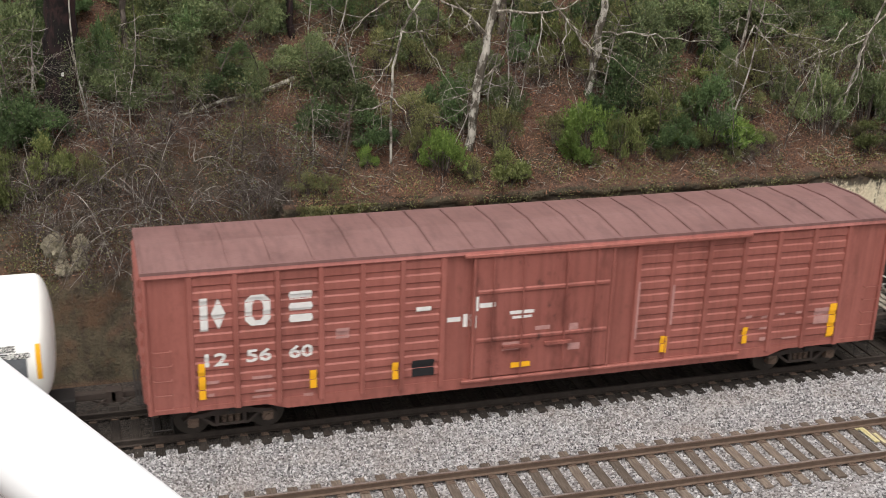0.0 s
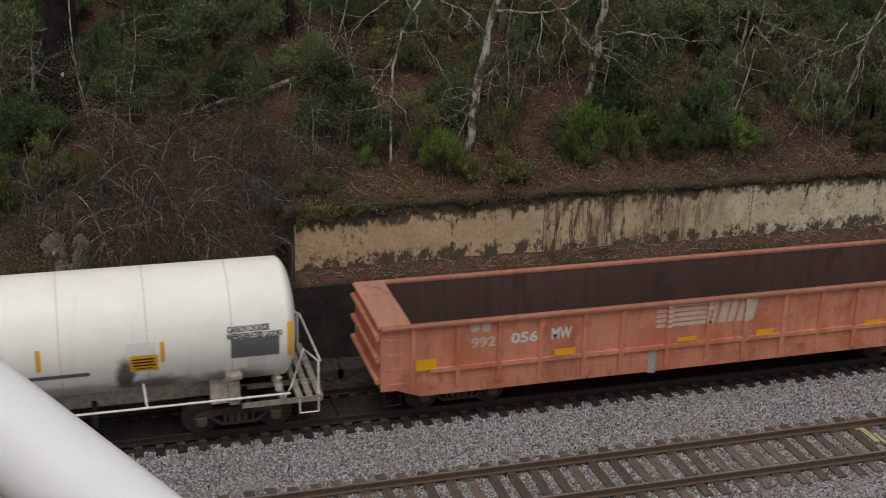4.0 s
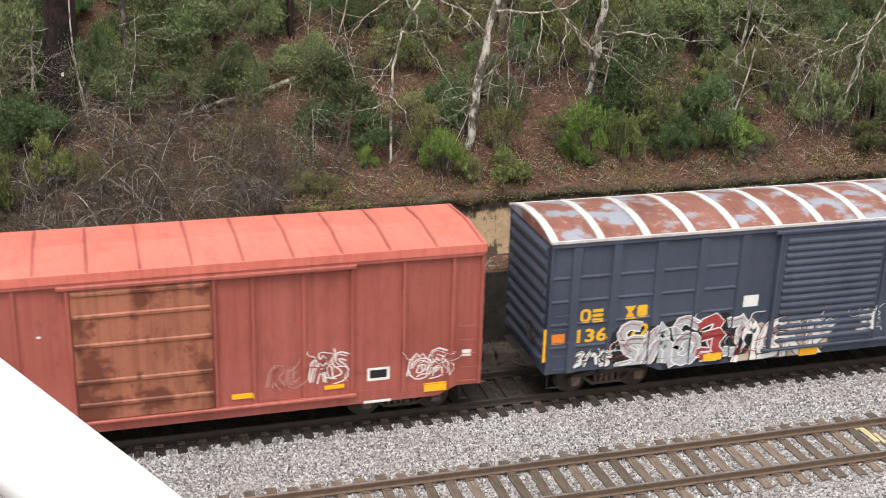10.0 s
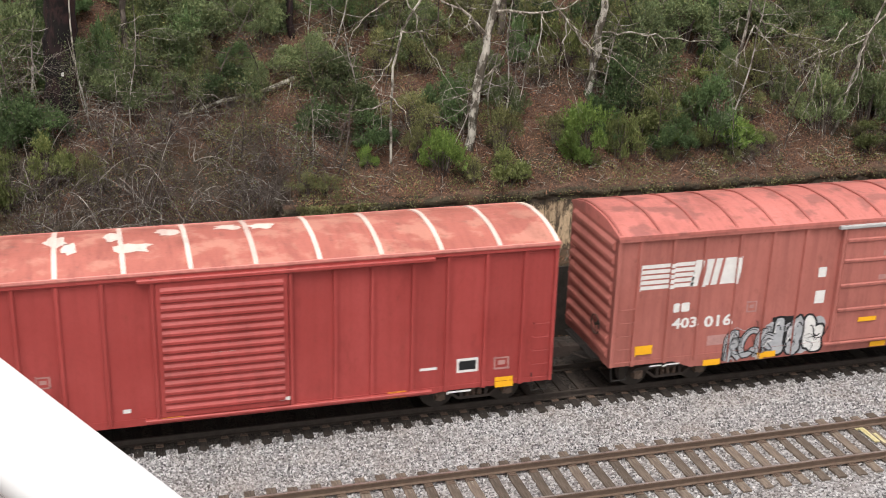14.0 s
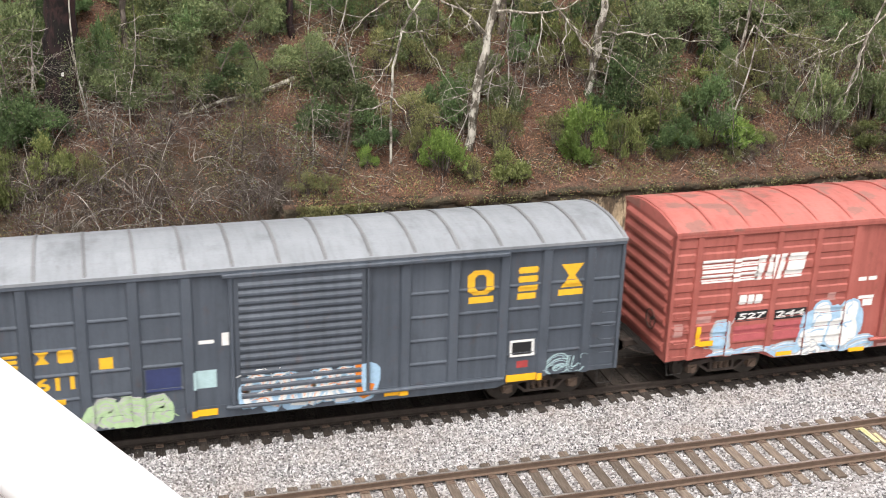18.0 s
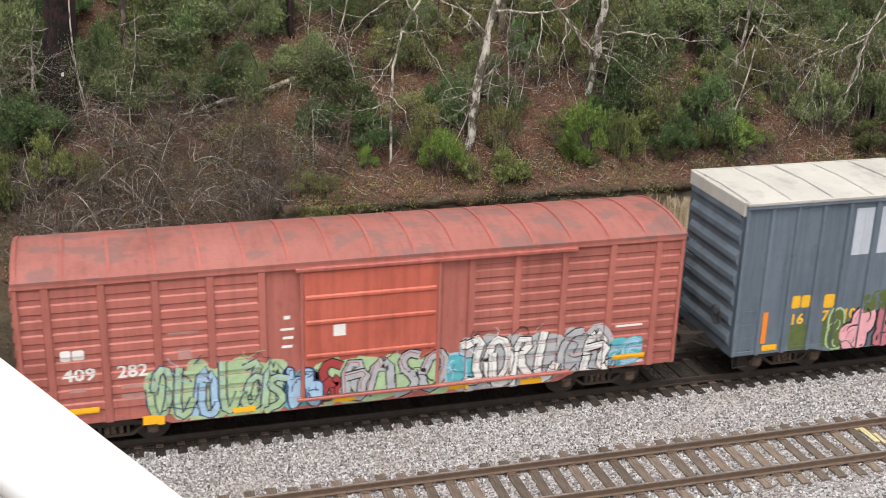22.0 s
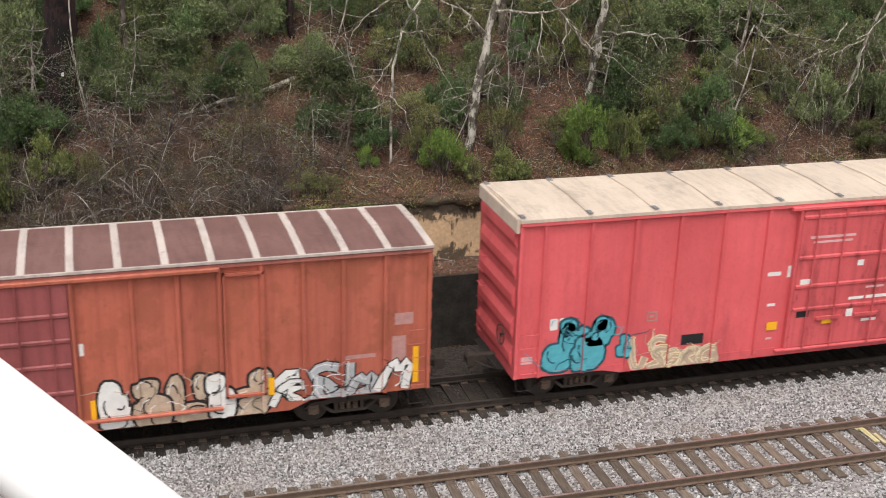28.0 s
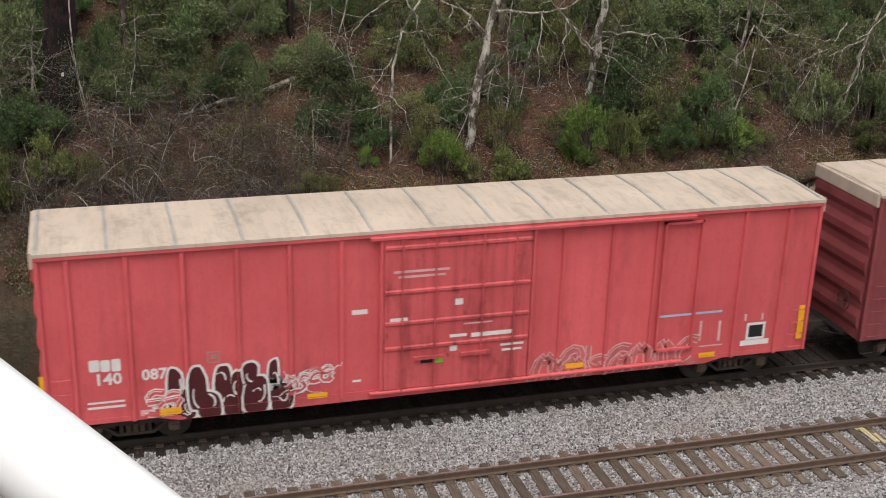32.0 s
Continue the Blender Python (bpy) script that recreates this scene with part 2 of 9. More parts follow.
def stone_mat(name, light, dark):
    m, n, l, b = mat_nodes(name, 0.9)
    r = n.new("ShaderNodeNewGeometry").outputs["Random Per Island"]
    c = mix(n, l, r, dark, light)
    c = mix(n, l, nz(n, l, obj_co(n), 0.8, 4, lo=0.45, hi=0.7), c, (0.28, 0.23, 0.20), 0.45)
    l.new(c, b.inputs["Base Color"])
    return m


M["stone"] = stone_mat("grey_granite_stones", (0.575, 0.558, 0.558), (0.035, 0.033, 0.036))
TRACK_Y = -4.707
TIE_TOP = -0.18


def build_ballast():
    s = Solid()
    prof = [(-9.2, -0.52), (-7.0, -0.30), (-6.3, -0.24), (-3.2, -0.24), (-2.6, -0.3), (-1.5, -0.235), (-1.02, -0.235), (-1.02, -0.60), (-9.2, -0.60)]
    s.prism(prof, 0, -320, 320)
    b = part("ballast_bed", s, M["ballast"])
    tagged(b, "bed of grey crushed granite ballast round the tracks", "ballast", kind="structure")
    # strip under and behind the train, painted dark for the shade there
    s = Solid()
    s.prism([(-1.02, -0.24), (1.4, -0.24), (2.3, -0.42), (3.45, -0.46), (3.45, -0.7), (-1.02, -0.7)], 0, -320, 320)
    d = part("ballast_bed", s, M["ballast_shaded"])
    tagged(d, "ballast beneath the passing train, its shade put into the colour", "ballast", kind="structure")
    rng = np.random.default_rng(4)
    zone = [(-8.6, -6.05, 0.30, 9000), (-6.0, -3.45, 0.25, 17000), (-3.5, -1.05, 0.275, 34000)]
    pts = []
    for y0, y1, z, k in zone:
        y = rng.uniform(y0, y1, k)
        zz = np.interp(y, [q[0] for q in prof[:7]], [q[1] for q in prof[:7]])
        pts.append(np.stack([rng.uniform(-4, 30, k), y, zz + 0.008], 1))
    c = np.concatenate(pts)
    k = len(c)
    r = rng.uniform(0.018, 0.040, (k, 1, 1))
    d6 = np.array([(1, 0, 0), (-1, 0, 0), (0, 1, 0), (0, -1, 0), (0, 0, 1), (0, 0, -1)], float)
    v = d6[None] * rng.uniform(0.6, 1.3, (k, 6, 1)) + rng.normal(0, 0.22, (k, 6, 3))
    a = rng.uniform(0, math.tau, k)
    ca, sa = np.cos(a)[:, None], np.sin(a)[:, None]
    v = np.stack([v[:, :, 0] * ca - v[:, :, 1] * sa, v[:, :, 0] * sa + v[:, :, 1] * ca, v[:, :, 2]], 2)
    v = v * r + c[:, None, :]
    tri = np.array([(0, 2, 4), (2, 1, 4), (1, 3, 4), (3, 0, 4), (2, 0, 5), (1, 2, 5), (3, 1, 5), (0, 3, 5)])
    f = (tri[None] + 6 * np.arange(k)[:, None, None]).reshape(-1, 3)
    ob = part("ballast_stones", cloud_mesh("ballast_stones", v.reshape(-1, 3), f, [M["stone"]]), None)
    tagged(ob, "loose grey granite ballast stones between the tracks", "stones", kind="stuff")


build_ballast()


def tie_mat(name, a, b_, c_):
    m, n, l, b = mat_nodes(name, 0.9)
    co = obj_co(n)
    c = mix(n, l, nz(n, l, co, 3, 4, (6, 1, 6)), a, b_)
    c = mix(n, l, nz(n, l, co, 1.5, 6, (14, 1, 14), 0.5, 0.7), c, c_, 0.7)
    l.new(rnd_shade(n, l, c, 0.35), b.inputs["Base Color"])
    bump(n, l, b, nz(n, l, co, 3, 5, (12, 1, 12)), 0.5, 0.02)
    return m


# rail under the train, its shade painted into the steel colour
M["rail_dark"] = plain("shade_darkened_rail", (0.060, 0.047, 0.040), 0.5, 0.3, 0.3)
M["tie"] = tie_mat("weathered_brown_tie_wood", (0.095, 0.071, 0.056), (0.16, 0.126, 0.10), (0.045, 0.034, 0.028))
# dark copy of the tie wood, with the train's shade in its colour
M["tie_dark"] = tie_mat("shade_darkened_tie_wood", (0.030, 0.024, 0.020), (0.048, 0.038, 0.032), (0.014, 0.011, 0.01))
M["tie_yellow"] = tie_mat("yellow_paint_splashed_tie_wood", (0.40, 0.33, 0.13), (0.50, 0.46, 0.30), (0.12, 0.09, 0.06))
RAIL = [(-0.075, -0.165), (0.075, -0.165), (0.075, -0.15), (0.014, -0.135), (0.014, -0.045), (0.037, -0.035), (0.037, -0.006), (0.028, 0.0),
        (-0.028, 0.0), (-0.037, -0.006), (-0.037, -0.035), (-0.014, -0.045), (-0.014, -0.135), (-0.075, -0.15)]


def build_track(yc, tie, label, phase, head):
    t = new("track")
    tagged(t, label, "railway track", kind="structure")
    for side in (-1, 1):
        s = Solid()
        s.prism([(yc + side * 0.7525 + a, b) for a, b in RAIL], 0, -320, 320)
        s.m[7] = 1
        part("rail", s, [M["rail_side"] if head is M["rail_top"] else head, head], t)
    s = Solid()
    s.box(-0.115, 0.115, -1.295, 1.295, TIE_TOP - 0.17, TIE_TOP, c=0.012)
    for side in (-1, 1):
        s.box(-0.09, 0.09, side * 0.7525 - 0.17, side * 0.7525 + 0.17, TIE_TOP, TIE_TOP + 0.018, 1)
        for dy in (-0.11, 0.11):
            for dx in (-0.05, 0.05):
                s.box(dx - 0.012, dx + 0.012, side * 0.7525 + dy - 0.012, side * 0.7525 + dy + 0.012, TIE_TOP + 0.018, TIE_TOP + 0.045, 1)
    me = s.mesh("sleeper", [tie, M["rail_side"]])
    rng = random.Random(7)
    far = Solid()
    for i in range(-600, 600):
        x = phase + i * 0.5
        if -9 < x < 40:
            o = part("sleeper", me, None, t)
            o.location = (x + rng.uniform(-0.03, 0.03), yc + rng.uniform(-0.05, 0.05), rng.uniform(-0.012, 0.0))
            o.rotation_euler = (0, 0, rng.uniform(-0.02, 0.02))
        else:
            far.box(x - 0.115, x + 0.115, yc - 1.295, yc + 1.295, TIE_TOP - 0.17, TIE_TOP)
    tagged(part("distant_sleepers", far, tie, t), kind="stuff")
    return t


# the train's own track takes the shade-coloured ties and rails
build_track(0.0, M["tie_dark"], "railway track with closely laid wooden sleepers, painted dark as shaded by the train", 0.1, M["rail_dark"])
NEAR = build_track(TRACK_Y, M["tie"], "rusty empty railway track on weathered wooden sleepers", 0.33, M["rail_top"])
s = Solid()
for i, (x, y, w, h) in enumerate([(18.1, -4.35, 0.07, 0.8), (18.27, -4.6, 0.05, 0.5), (17.97, -3.95, 0.05, 0.3), (18.33, -4.95, 0.04, 0.35)]):
    s.box(x - w, x + w, y - h / 2, y + h / 2, TIE_TOP - 0.02, TIE_TOP + 0.006)
part("paint_splash", s, M["tie_yellow"], NEAR, "yellow and white paint spilled across the sleepers")


def wall_mat():
    m, n, l, b = mat_nodes("stained_concrete", 0.9)
    co = obj_co(n)
    sepx = n.new("ShaderNodeSeparateXYZ")
    l.new(co, sepx.inputs[0])
    warm = n.new("ShaderNodeMapRange")
    warm.inputs[1].default_value, warm.inputs[2].default_value = 10.0, 22.0
    l.new(sepx.outputs[0], warm.inputs[0])
    c = mix(n, l, warm.outputs[0], (0.68, 0.465, 0.28), (0.80, 0.72, 0.53))
    c = mix(n, l, nz(n, l, co, 1.4, 5), c, (0.40, 0.29, 0.185), 0.5)
    c = mix(n, l, nz(n, l, co, 12, 5), c, (0.27, 0.20, 0.13), 0.4)
    zone = n.new("ShaderNodeMapRange")
    zone.interpolation_type = "SMOOTHSTEP"
    zone.inputs[1].default_value, zone.inputs[2].default_value = 19.5, 16.5
    l.new(sepx.outputs[0], zone.inputs[0])
    zone2 = n.new("ShaderNodeMath")
    zone2.operation = "GREATER_THAN"
    zone2.inputs[1].default_value = 12.72
    l.new(sepx.outputs[0], zone2.inputs[0])
    zz = n.new("ShaderNodeMath")
    zz.operation = "MULTIPLY"
    l.new(zone.outputs[0], zz.inputs[0])
    l.new(zone2.outputs[0], zz.inputs[1])
    zs_ = n.new("ShaderNodeMath")
    zs_.operation = "MULTIPLY"
    l.new(zz.outputs[0], zs_.inputs[0])
    l.new(nz(n, l, co, 1.0, 7, (5, 1, 0.8), 0.48, 0.58, 0.75), zs_.inputs[1])
    c = mix(n, l, zs_.outputs[0], c, (0.07, 0.05, 0.036), 0.9)
    # dark runs of water, thickest under the coping
    # the soil and moss line sinks towards the wall's free end
    line = n.new("ShaderNodeMapRange")
    line.interpolation_type = "SMOOTHSTEP"
    for i_, v_ in enumerate((5.0, 19.0, 0.30, 0.0)):
        line.inputs[i_ + 1].default_value = v_
    l.new(sepx.outputs[0], line.inputs[0])
    lift = n.new("ShaderNodeMath")
    lift.operation = "ADD"
    l.new(sepx.outputs[2], lift.inputs[0])
    l.new(line.outputs[0], lift.inputs[1])
    top = n.new("ShaderNodeMapRange")
    top.inputs[1].default_value, top.inputs[2].default_value = 2.75, 3.42
    l.new(lift.outputs[0], top.inputs[0])
    low = n.new("ShaderNodeMapRange")
    low.inputs[1].default_value, low.inputs[2].default_value = 2.4, 1.85
    l.new(sepx.outputs[2], low.inputs[0])
    run = n.new("ShaderNodeMath")
    run.operation = "ADD"
    l.new(nz(n, l, co, 1.0, 6, (3.2, 1, 0.28), 0.56, 0.8, 0.65), run.inputs[0])
    pw = n.new("ShaderNodeMath")
    pw.operation = "POWER"
    pw.inputs[1].default_value = 2.2
    l.new(top.outputs[0], pw.inputs[0])
    l.new(pw.outputs[0], run.inputs[1])
    run2 = n.new("ShaderNodeMath")
    run2.operation = "ADD"
    l.new(run.outputs[0], run2.inputs[0])
    l.new(low.outputs[0], run2.inputs[1])
    blot = n.new("ShaderNodeMath")
    blot.operation = "MULTIPLY"
    l.new(run2.outputs[0], blot.inputs[0])
    l.new(nz(n, l, co, 2.3, 9, (1, 1, 0.7), 0.42, 0.56, 0.72), blot.inputs[1])
    crisp = n.new("ShaderNodeMapRange")
    crisp.inputs[1].default_value, crisp.inputs[2].default_value = 0.26, 0.52
    l.new(blot.outputs[0], crisp.inputs[0])
    c = mix(n, l, crisp.outputs[0], c, (0.055, 0.045, 0.036), 0.90)
    # brown wash and black specks, thick on the streaked panel and in scattered places
    wash = n.new("ShaderNodeMath")
    wash.operation = "MULTIPLY"
    l.new(zz.outputs[0], wash.inputs[0])
    l.new(nz(n, l, co, 1.0, 7, (2.0, 1, 0.5), 0.46, 0.60, 0.7), wash.inputs[1])
    c = mix(n, l, wash.outputs[0], c, (0.17, 0.115, 0.07), 0.55)
    speck = n.new("ShaderNodeMath")
    speck.operation = "MULTIPLY"
    l.new(nz(n, l, co, 0.9, 4, lo=0.48, hi=0.60), speck.inputs[0])
    l.new(nz(n, l, co, 5.5, 8, (1, 1, 0.8), 0.52, 0.58, 0.75), speck.inputs[1])
    c = mix(n, l, speck.outputs[0], c, (0.045, 0.038, 0.03), 0.65)
    moss = n.new("ShaderNodeMath")
    moss.operation = "ADD"
    l.new(nz(n, l, co, 2.0, 7, (1.6, 1, 0.8), 0.25, 0.75, 0.7), moss.inputs[0])
    mt = n.new("ShaderNodeMapRange")
    for i_, v_ in enumerate((2.95, 3.75, -0.9, 0.9)):
        mt.inputs[i_ + 1].default_value = v_
    l.new(lift.outputs[0], mt.inputs[0])
    l.new(mt.outputs[0], moss.inputs[1])
    sharp = n.new("ShaderNodeMapRange")
    sharp.inputs[1].default_value, sharp.inputs[2].default_value = 0.44, 0.72
    l.new(moss.outputs[0], sharp.inputs[0])
    c = mix(n, l, sharp.outputs[0], c, mix(n, l, nz(n, l, co, 5, 6), (0.035, 0.03, 0.024), (0.11, 0.08, 0.055)))
    l.new(c, b.inputs["Base Color"])
    bump(n, l, b, nz(n, l, co, 6, 8, lo=0.2, hi=0.8), 0.4, 0.03)
    return m


M["wall"] = wall_mat()
M["wall_dark"] = plain("moss_blackened_stone", (0.045, 0.04, 0.034), 0.95, var=0.5, scale=2.0)


def build_walls():
    up = new("retaining_wall")
    tagged(up, "cream concrete retaining wall streaked with black stains", "wall", kind="structure")
    rng = random.Random(3)
    joints = [WALL_X, 12.72, 19.6, 27.5, 34.5, 55, 80, 120]
    for x, x_next in zip(joints, joints[1:]):
        w = x_next - x
        s = Solid()
        s.box(x + 0.012, x + w - 0.012, UP_Y - rng.uniform(0.0, 0.015), UP_Y + 0.35, 1.5, 3.66 + rng.uniform(-0.03, 0.03), c=0.03)
        part("wall_panel", s, M["wall"], up)
    low = Solid()
    low.box(WALL_X - 0.5, 120, LOW_Y - 0.02, LOW_Y + 0.3, -0.75, 1.63, c=0.01)
    tagged(part("retaining_wall", low, M["wall_dark"]), "low blackened stone wall under a leafy ledge", "wall", kind="structure")


build_walls()


def soil_lip():
    """Uneven soil that hangs over the wall's top."""
    k, xs = 9, [WALL_X - 0.3 + 0.14 * i for i in range(240)]
    s = Solid()
    for x in xs:
        r = 0.17 + 0.10 * noise.noise((x * 1.1, 0, 2)) + 0.06 * noise.noise((x * 4, 0, 4))
        zc = 3.60 + 0.10 * noise.noise((x * 0.7, 5, 0)) - 0.10 * max(0, 1 - (x - WALL_X) / 4)
        for i in range(k):
            a = math.tau * i / k
            q = r * (1 + 0.35 * noise.noise((x * 3, math.cos(a) * 2, math.sin(a) * 2)))
            s.v.append((x, UP_Y + 0.14 - q * 1.5 * math.cos(a), zc + q * 1.25 * math.sin(a)))
    for j in range(len(xs) - 1):
        for i in range(k):
            t = (i + 1) % k
            s.f.append((j * k + i, j * k + t, (j + 1) * k + t, (j + 1) * k + i))
            s.m.append(0)
    tagged(part("soil_edge", s, M["ground"], smooth=True), "dark uneven soil hanging over the wall", "soil", kind="structure")


soil_lip()

# white tube of the railing in front of the camera
M["tube"] = plain("glossy_white_tube_paint", (0.90, 0.91, 0.92), 0.35, var=0.05, scale=3)
s = Solid()
A, B = Vector((-0.14684, -25.60300, 13.57071)), Vector((0.13693, -25.77242, 13.35345))
D = (B - A).normalized()
s.tube([A - D * 3.0, A, B, B + D * 3.5], 0.0716, k=40)
tagged(part("railing_tube", s, M["tube"], smooth=True), "thick glossy white-painted steel tube of a railing", "railing")


# ---------------------------------------------------------------- plants
def leaf_mat(name, a, b_, gloss=0.65):
    m, n, l, b = mat_nodes(name, gloss)
    r = n.new("ShaderNodeNewGeometry").outputs["Random Per Island"]
    c = mix(n, l, r, a, b_)
    c = mix(n, l, nz(n, l, obj_co(n), 1.5, 3), c, tuple(x * 0.6 for x in a), 0.6)
    c = rnd_shade(n, l, c, 0.34)
    l.new(c, b.inputs["Base Color"])
    b.inputs["Subsurface Weight"].default_value = 0.0
    tr = n.new("ShaderNodeBsdfTranslucent")
    l.new(c, tr.inputs[0])
    mx = n.new("ShaderNodeMixShader")
    mx.inputs[0].default_value = 0.25
    l.new(b.outputs[0], mx.inputs[1])
    l.new(tr.outputs[0], mx.inputs[2])
    l.new(mx.outputs[0], n["Material Output"].inputs[0])
    return m


M["leaf_dull"] = leaf_mat("grey_green_leaves", (0.084, 0.115, 0.050), (0.225, 0.265, 0.118))
M["leaf_olive"] = leaf_mat("olive_leaves", (0.100, 0.106, 0.042), (0.27, 0.262, 0.110))
M["leaf_dark"] = leaf_mat("dark_glossy_leaves", (0.060, 0.102, 0.040), (0.160, 0.235, 0.092), 0.6)
M["leaf_bright"] = leaf_mat("fresh_green_leaves", (0.100, 0.165, 0.034), (0.230, 0.315, 0.082), 0.6)
M["leaf_lime"] = leaf_mat("yellow_green_leaves", (0.090, 0.110, 0.032), (0.225, 0.245, 0.092), 0.6)
M["leaf_brown"] = leaf_mat("withered_brown_leaves", (0.060, 0.040, 0.028), (0.165, 0.110, 0.075), 0.8)
M["leaf_dead"] = leaf_mat("dead_brown_leaves", (0.125, 0.054, 0.031), (0.44, 0.245, 0.160), 0.8)


def bark(name, a, b_, c_, scale=5):
    m, n, l, b = mat_nodes(name, 0.95)
    co = obj_co(n)
    c = mix(n, l, nz(n, l, co, scale, 6, (1, 1, 0.35)), a, b_)
    c = mix(n, l, nz(n, l, co, scale * 0.7, 7, (1, 1, 0.5), 0.46, 0.54), c, c_, 0.9)
    l.new(c, b.inputs["Base Color"])
    bump(n, l, b, nz(n, l, co, scale * 2, 6, (1, 1, 0.25), 0.2, 0.8), 0.8, 0.04)
    return m


M["bark_pale"] = bark("pale_lichened_bark", (0.54, 0.51, 0.445), (0.24, 0.215, 0.18), (0.06, 0.05, 0.036), 7)
M["bark_limb"] = bark("weathered_grey_limbs", (0.34, 0.31, 0.27), (0.20, 0.175, 0.15), (0.07, 0.06, 0.045), 9)
M["bark_pine"] = bark("dark_pine_bark", (0.016, 0.010, 0.011), (0.040, 0.018, 0.016), (0.006, 0.005, 0.005), 4)
M["bark_arm"] = bark("pale_grey_limb_bark", (0.42, 0.39, 0.335), (0.27, 0.245, 0.205), (0.13, 0.11, 0.085), 9)
M["bark_grey"] = bark("grey_brown_bark", (0.17, 0.14, 0.12), (0.10, 0.08, 0.065), (0.05, 0.04, 0.032))
M["twig"] = bark("grey_dry_twigs", (0.150, 0.122, 0.108), (0.085, 0.066, 0.058), (0.05, 0.036, 0.031))
M["twig_pale"] = bark("pale_bare_twigs", (0.40, 0.365, 0.32), (0.24, 0.215, 0.19), (0.12, 0.10, 0.085))


def leaf_fans(rng, c, way, size):
    """Small pointed leaves at the points c, leaning along way."""
    k = len(c)
    a = way + rng.normal(0, 0.75, (k, 3))
    a /= np.linalg.norm(a, axis=1)[:, None]
    b = np.cross(a, rng.normal(0, 1, (k, 3)) + np.array([0, 0, 0.9]))
    b /= np.linalg.norm(b, axis=1)[:, None]
    s = size * rng.uniform(0.55, 1.4, (k, 1))
    v = np.stack([c - b * s * 0.5, c + b * s * 0.5, c + a * s * 1.9], 1).reshape(-1, 3)
    return v, np.arange(3 * k).reshape(k, 3)


def make_bush(mat, rng, label, lobes, shoots, per, size, fuzz=0.05):
    """A bush of unit radius and height: lobes of leafy shoots that point up and outwards."""
    e = new("bush")
    tagged(e, label, "bush", "bushes on the bank")
    a, h = rng.uniform(0, math.tau, lobes), rng.uniform(0.0, 1.0, lobes)
    rad = np.sqrt(1 - h ** 2) * rng.uniform(0.35, 0.80, lobes)
    hub = np.stack([np.cos(a) * rad, np.sin(a) * rad, 0.10 + 0.62 * h], 1)
    big = rng.uniform(0.16, 0.36, lobes)
    i = rng.integers(0, lobes, shoots)
    d = rng.normal(0, 1, (shoots, 3))
    d /= np.linalg.norm(d, axis=1)[:, None]
    d[:, 2] = np.abs(d[:, 2]) * 0.9 - 0.15
    p0 = hub[i] + d * (big[i] * rng.uniform(0.2, 0.8, shoots))[:, None]
    way = d + hub[i] * 0.5 + np.array([0, 0, 0.35])
    way /= np.linalg.norm(way, axis=1)[:, None]
    ln = big[i] * rng.uniform(0.4, 1.0, shoots)
    f = rng.random((shoots, per, 1))
    c = p0[:, None] + way[:, None] * ln[:, None, None] * f + rng.normal(0, fuzz, (shoots, per, 3)) * (1.1 - 0.7 * f)
    v, fc = leaf_fans(rng, c.reshape(-1, 3), np.repeat(way, per, 0), size)
    st = Solid()
    for j in range(0, shoots, max(1, shoots // 34)):
        q = Vector(p0[j] + way[j] * ln[j] * 0.7)
        mid = Vector(q) * 0.5 + Vector((rng.uniform(-0.1, 0.1), rng.uniform(-0.1, 0.1), 0.06))
        st.tube([(q[0] * 0.12, q[1] * 0.12, -0.35), mid, q], 0.016, 0.006, k=4)
    part("branchwork", st, M["twig"], e)
    part("crown", cloud_mesh("crown", v, fc, [mat]), None, e)
    return e


rg = np.random.default_rng(11)
BUSH_KINDS = [
    [make_bush(M["leaf_dull"], rg, "broad grey-green evergreen bush on the bank", 15, 420, 30, 0.026) for i in range(4)],
    [make_bush(M["leaf_olive"], rg, "thin olive-green bush with bare stems on the bank", 11, 170, 22, 0.026, 0.07) for i in range(4)],
    [make_bush(M["leaf_dark"], rg, "dense dark-green leafy bush on the bank", 15, 420, 30, 0.028) for i in range(3)],
    [make_bush(M["leaf_bright"], rg, "low fresh-green leafy bush above the wall", 13, 330, 26, 0.032) for i in range(3)],
    [make_bush(M["leaf_lime"], rg, "loose yellow-green bush on the bank", 11, 230, 22, 0.034, 0.06) for i in range(3)],
    [make_bush(M["leaf_brown"], rg, "withered brown shrub with dead leaves on the bank", 9, 130, 20, 0.028, 0.07) for i in range(2)],
]
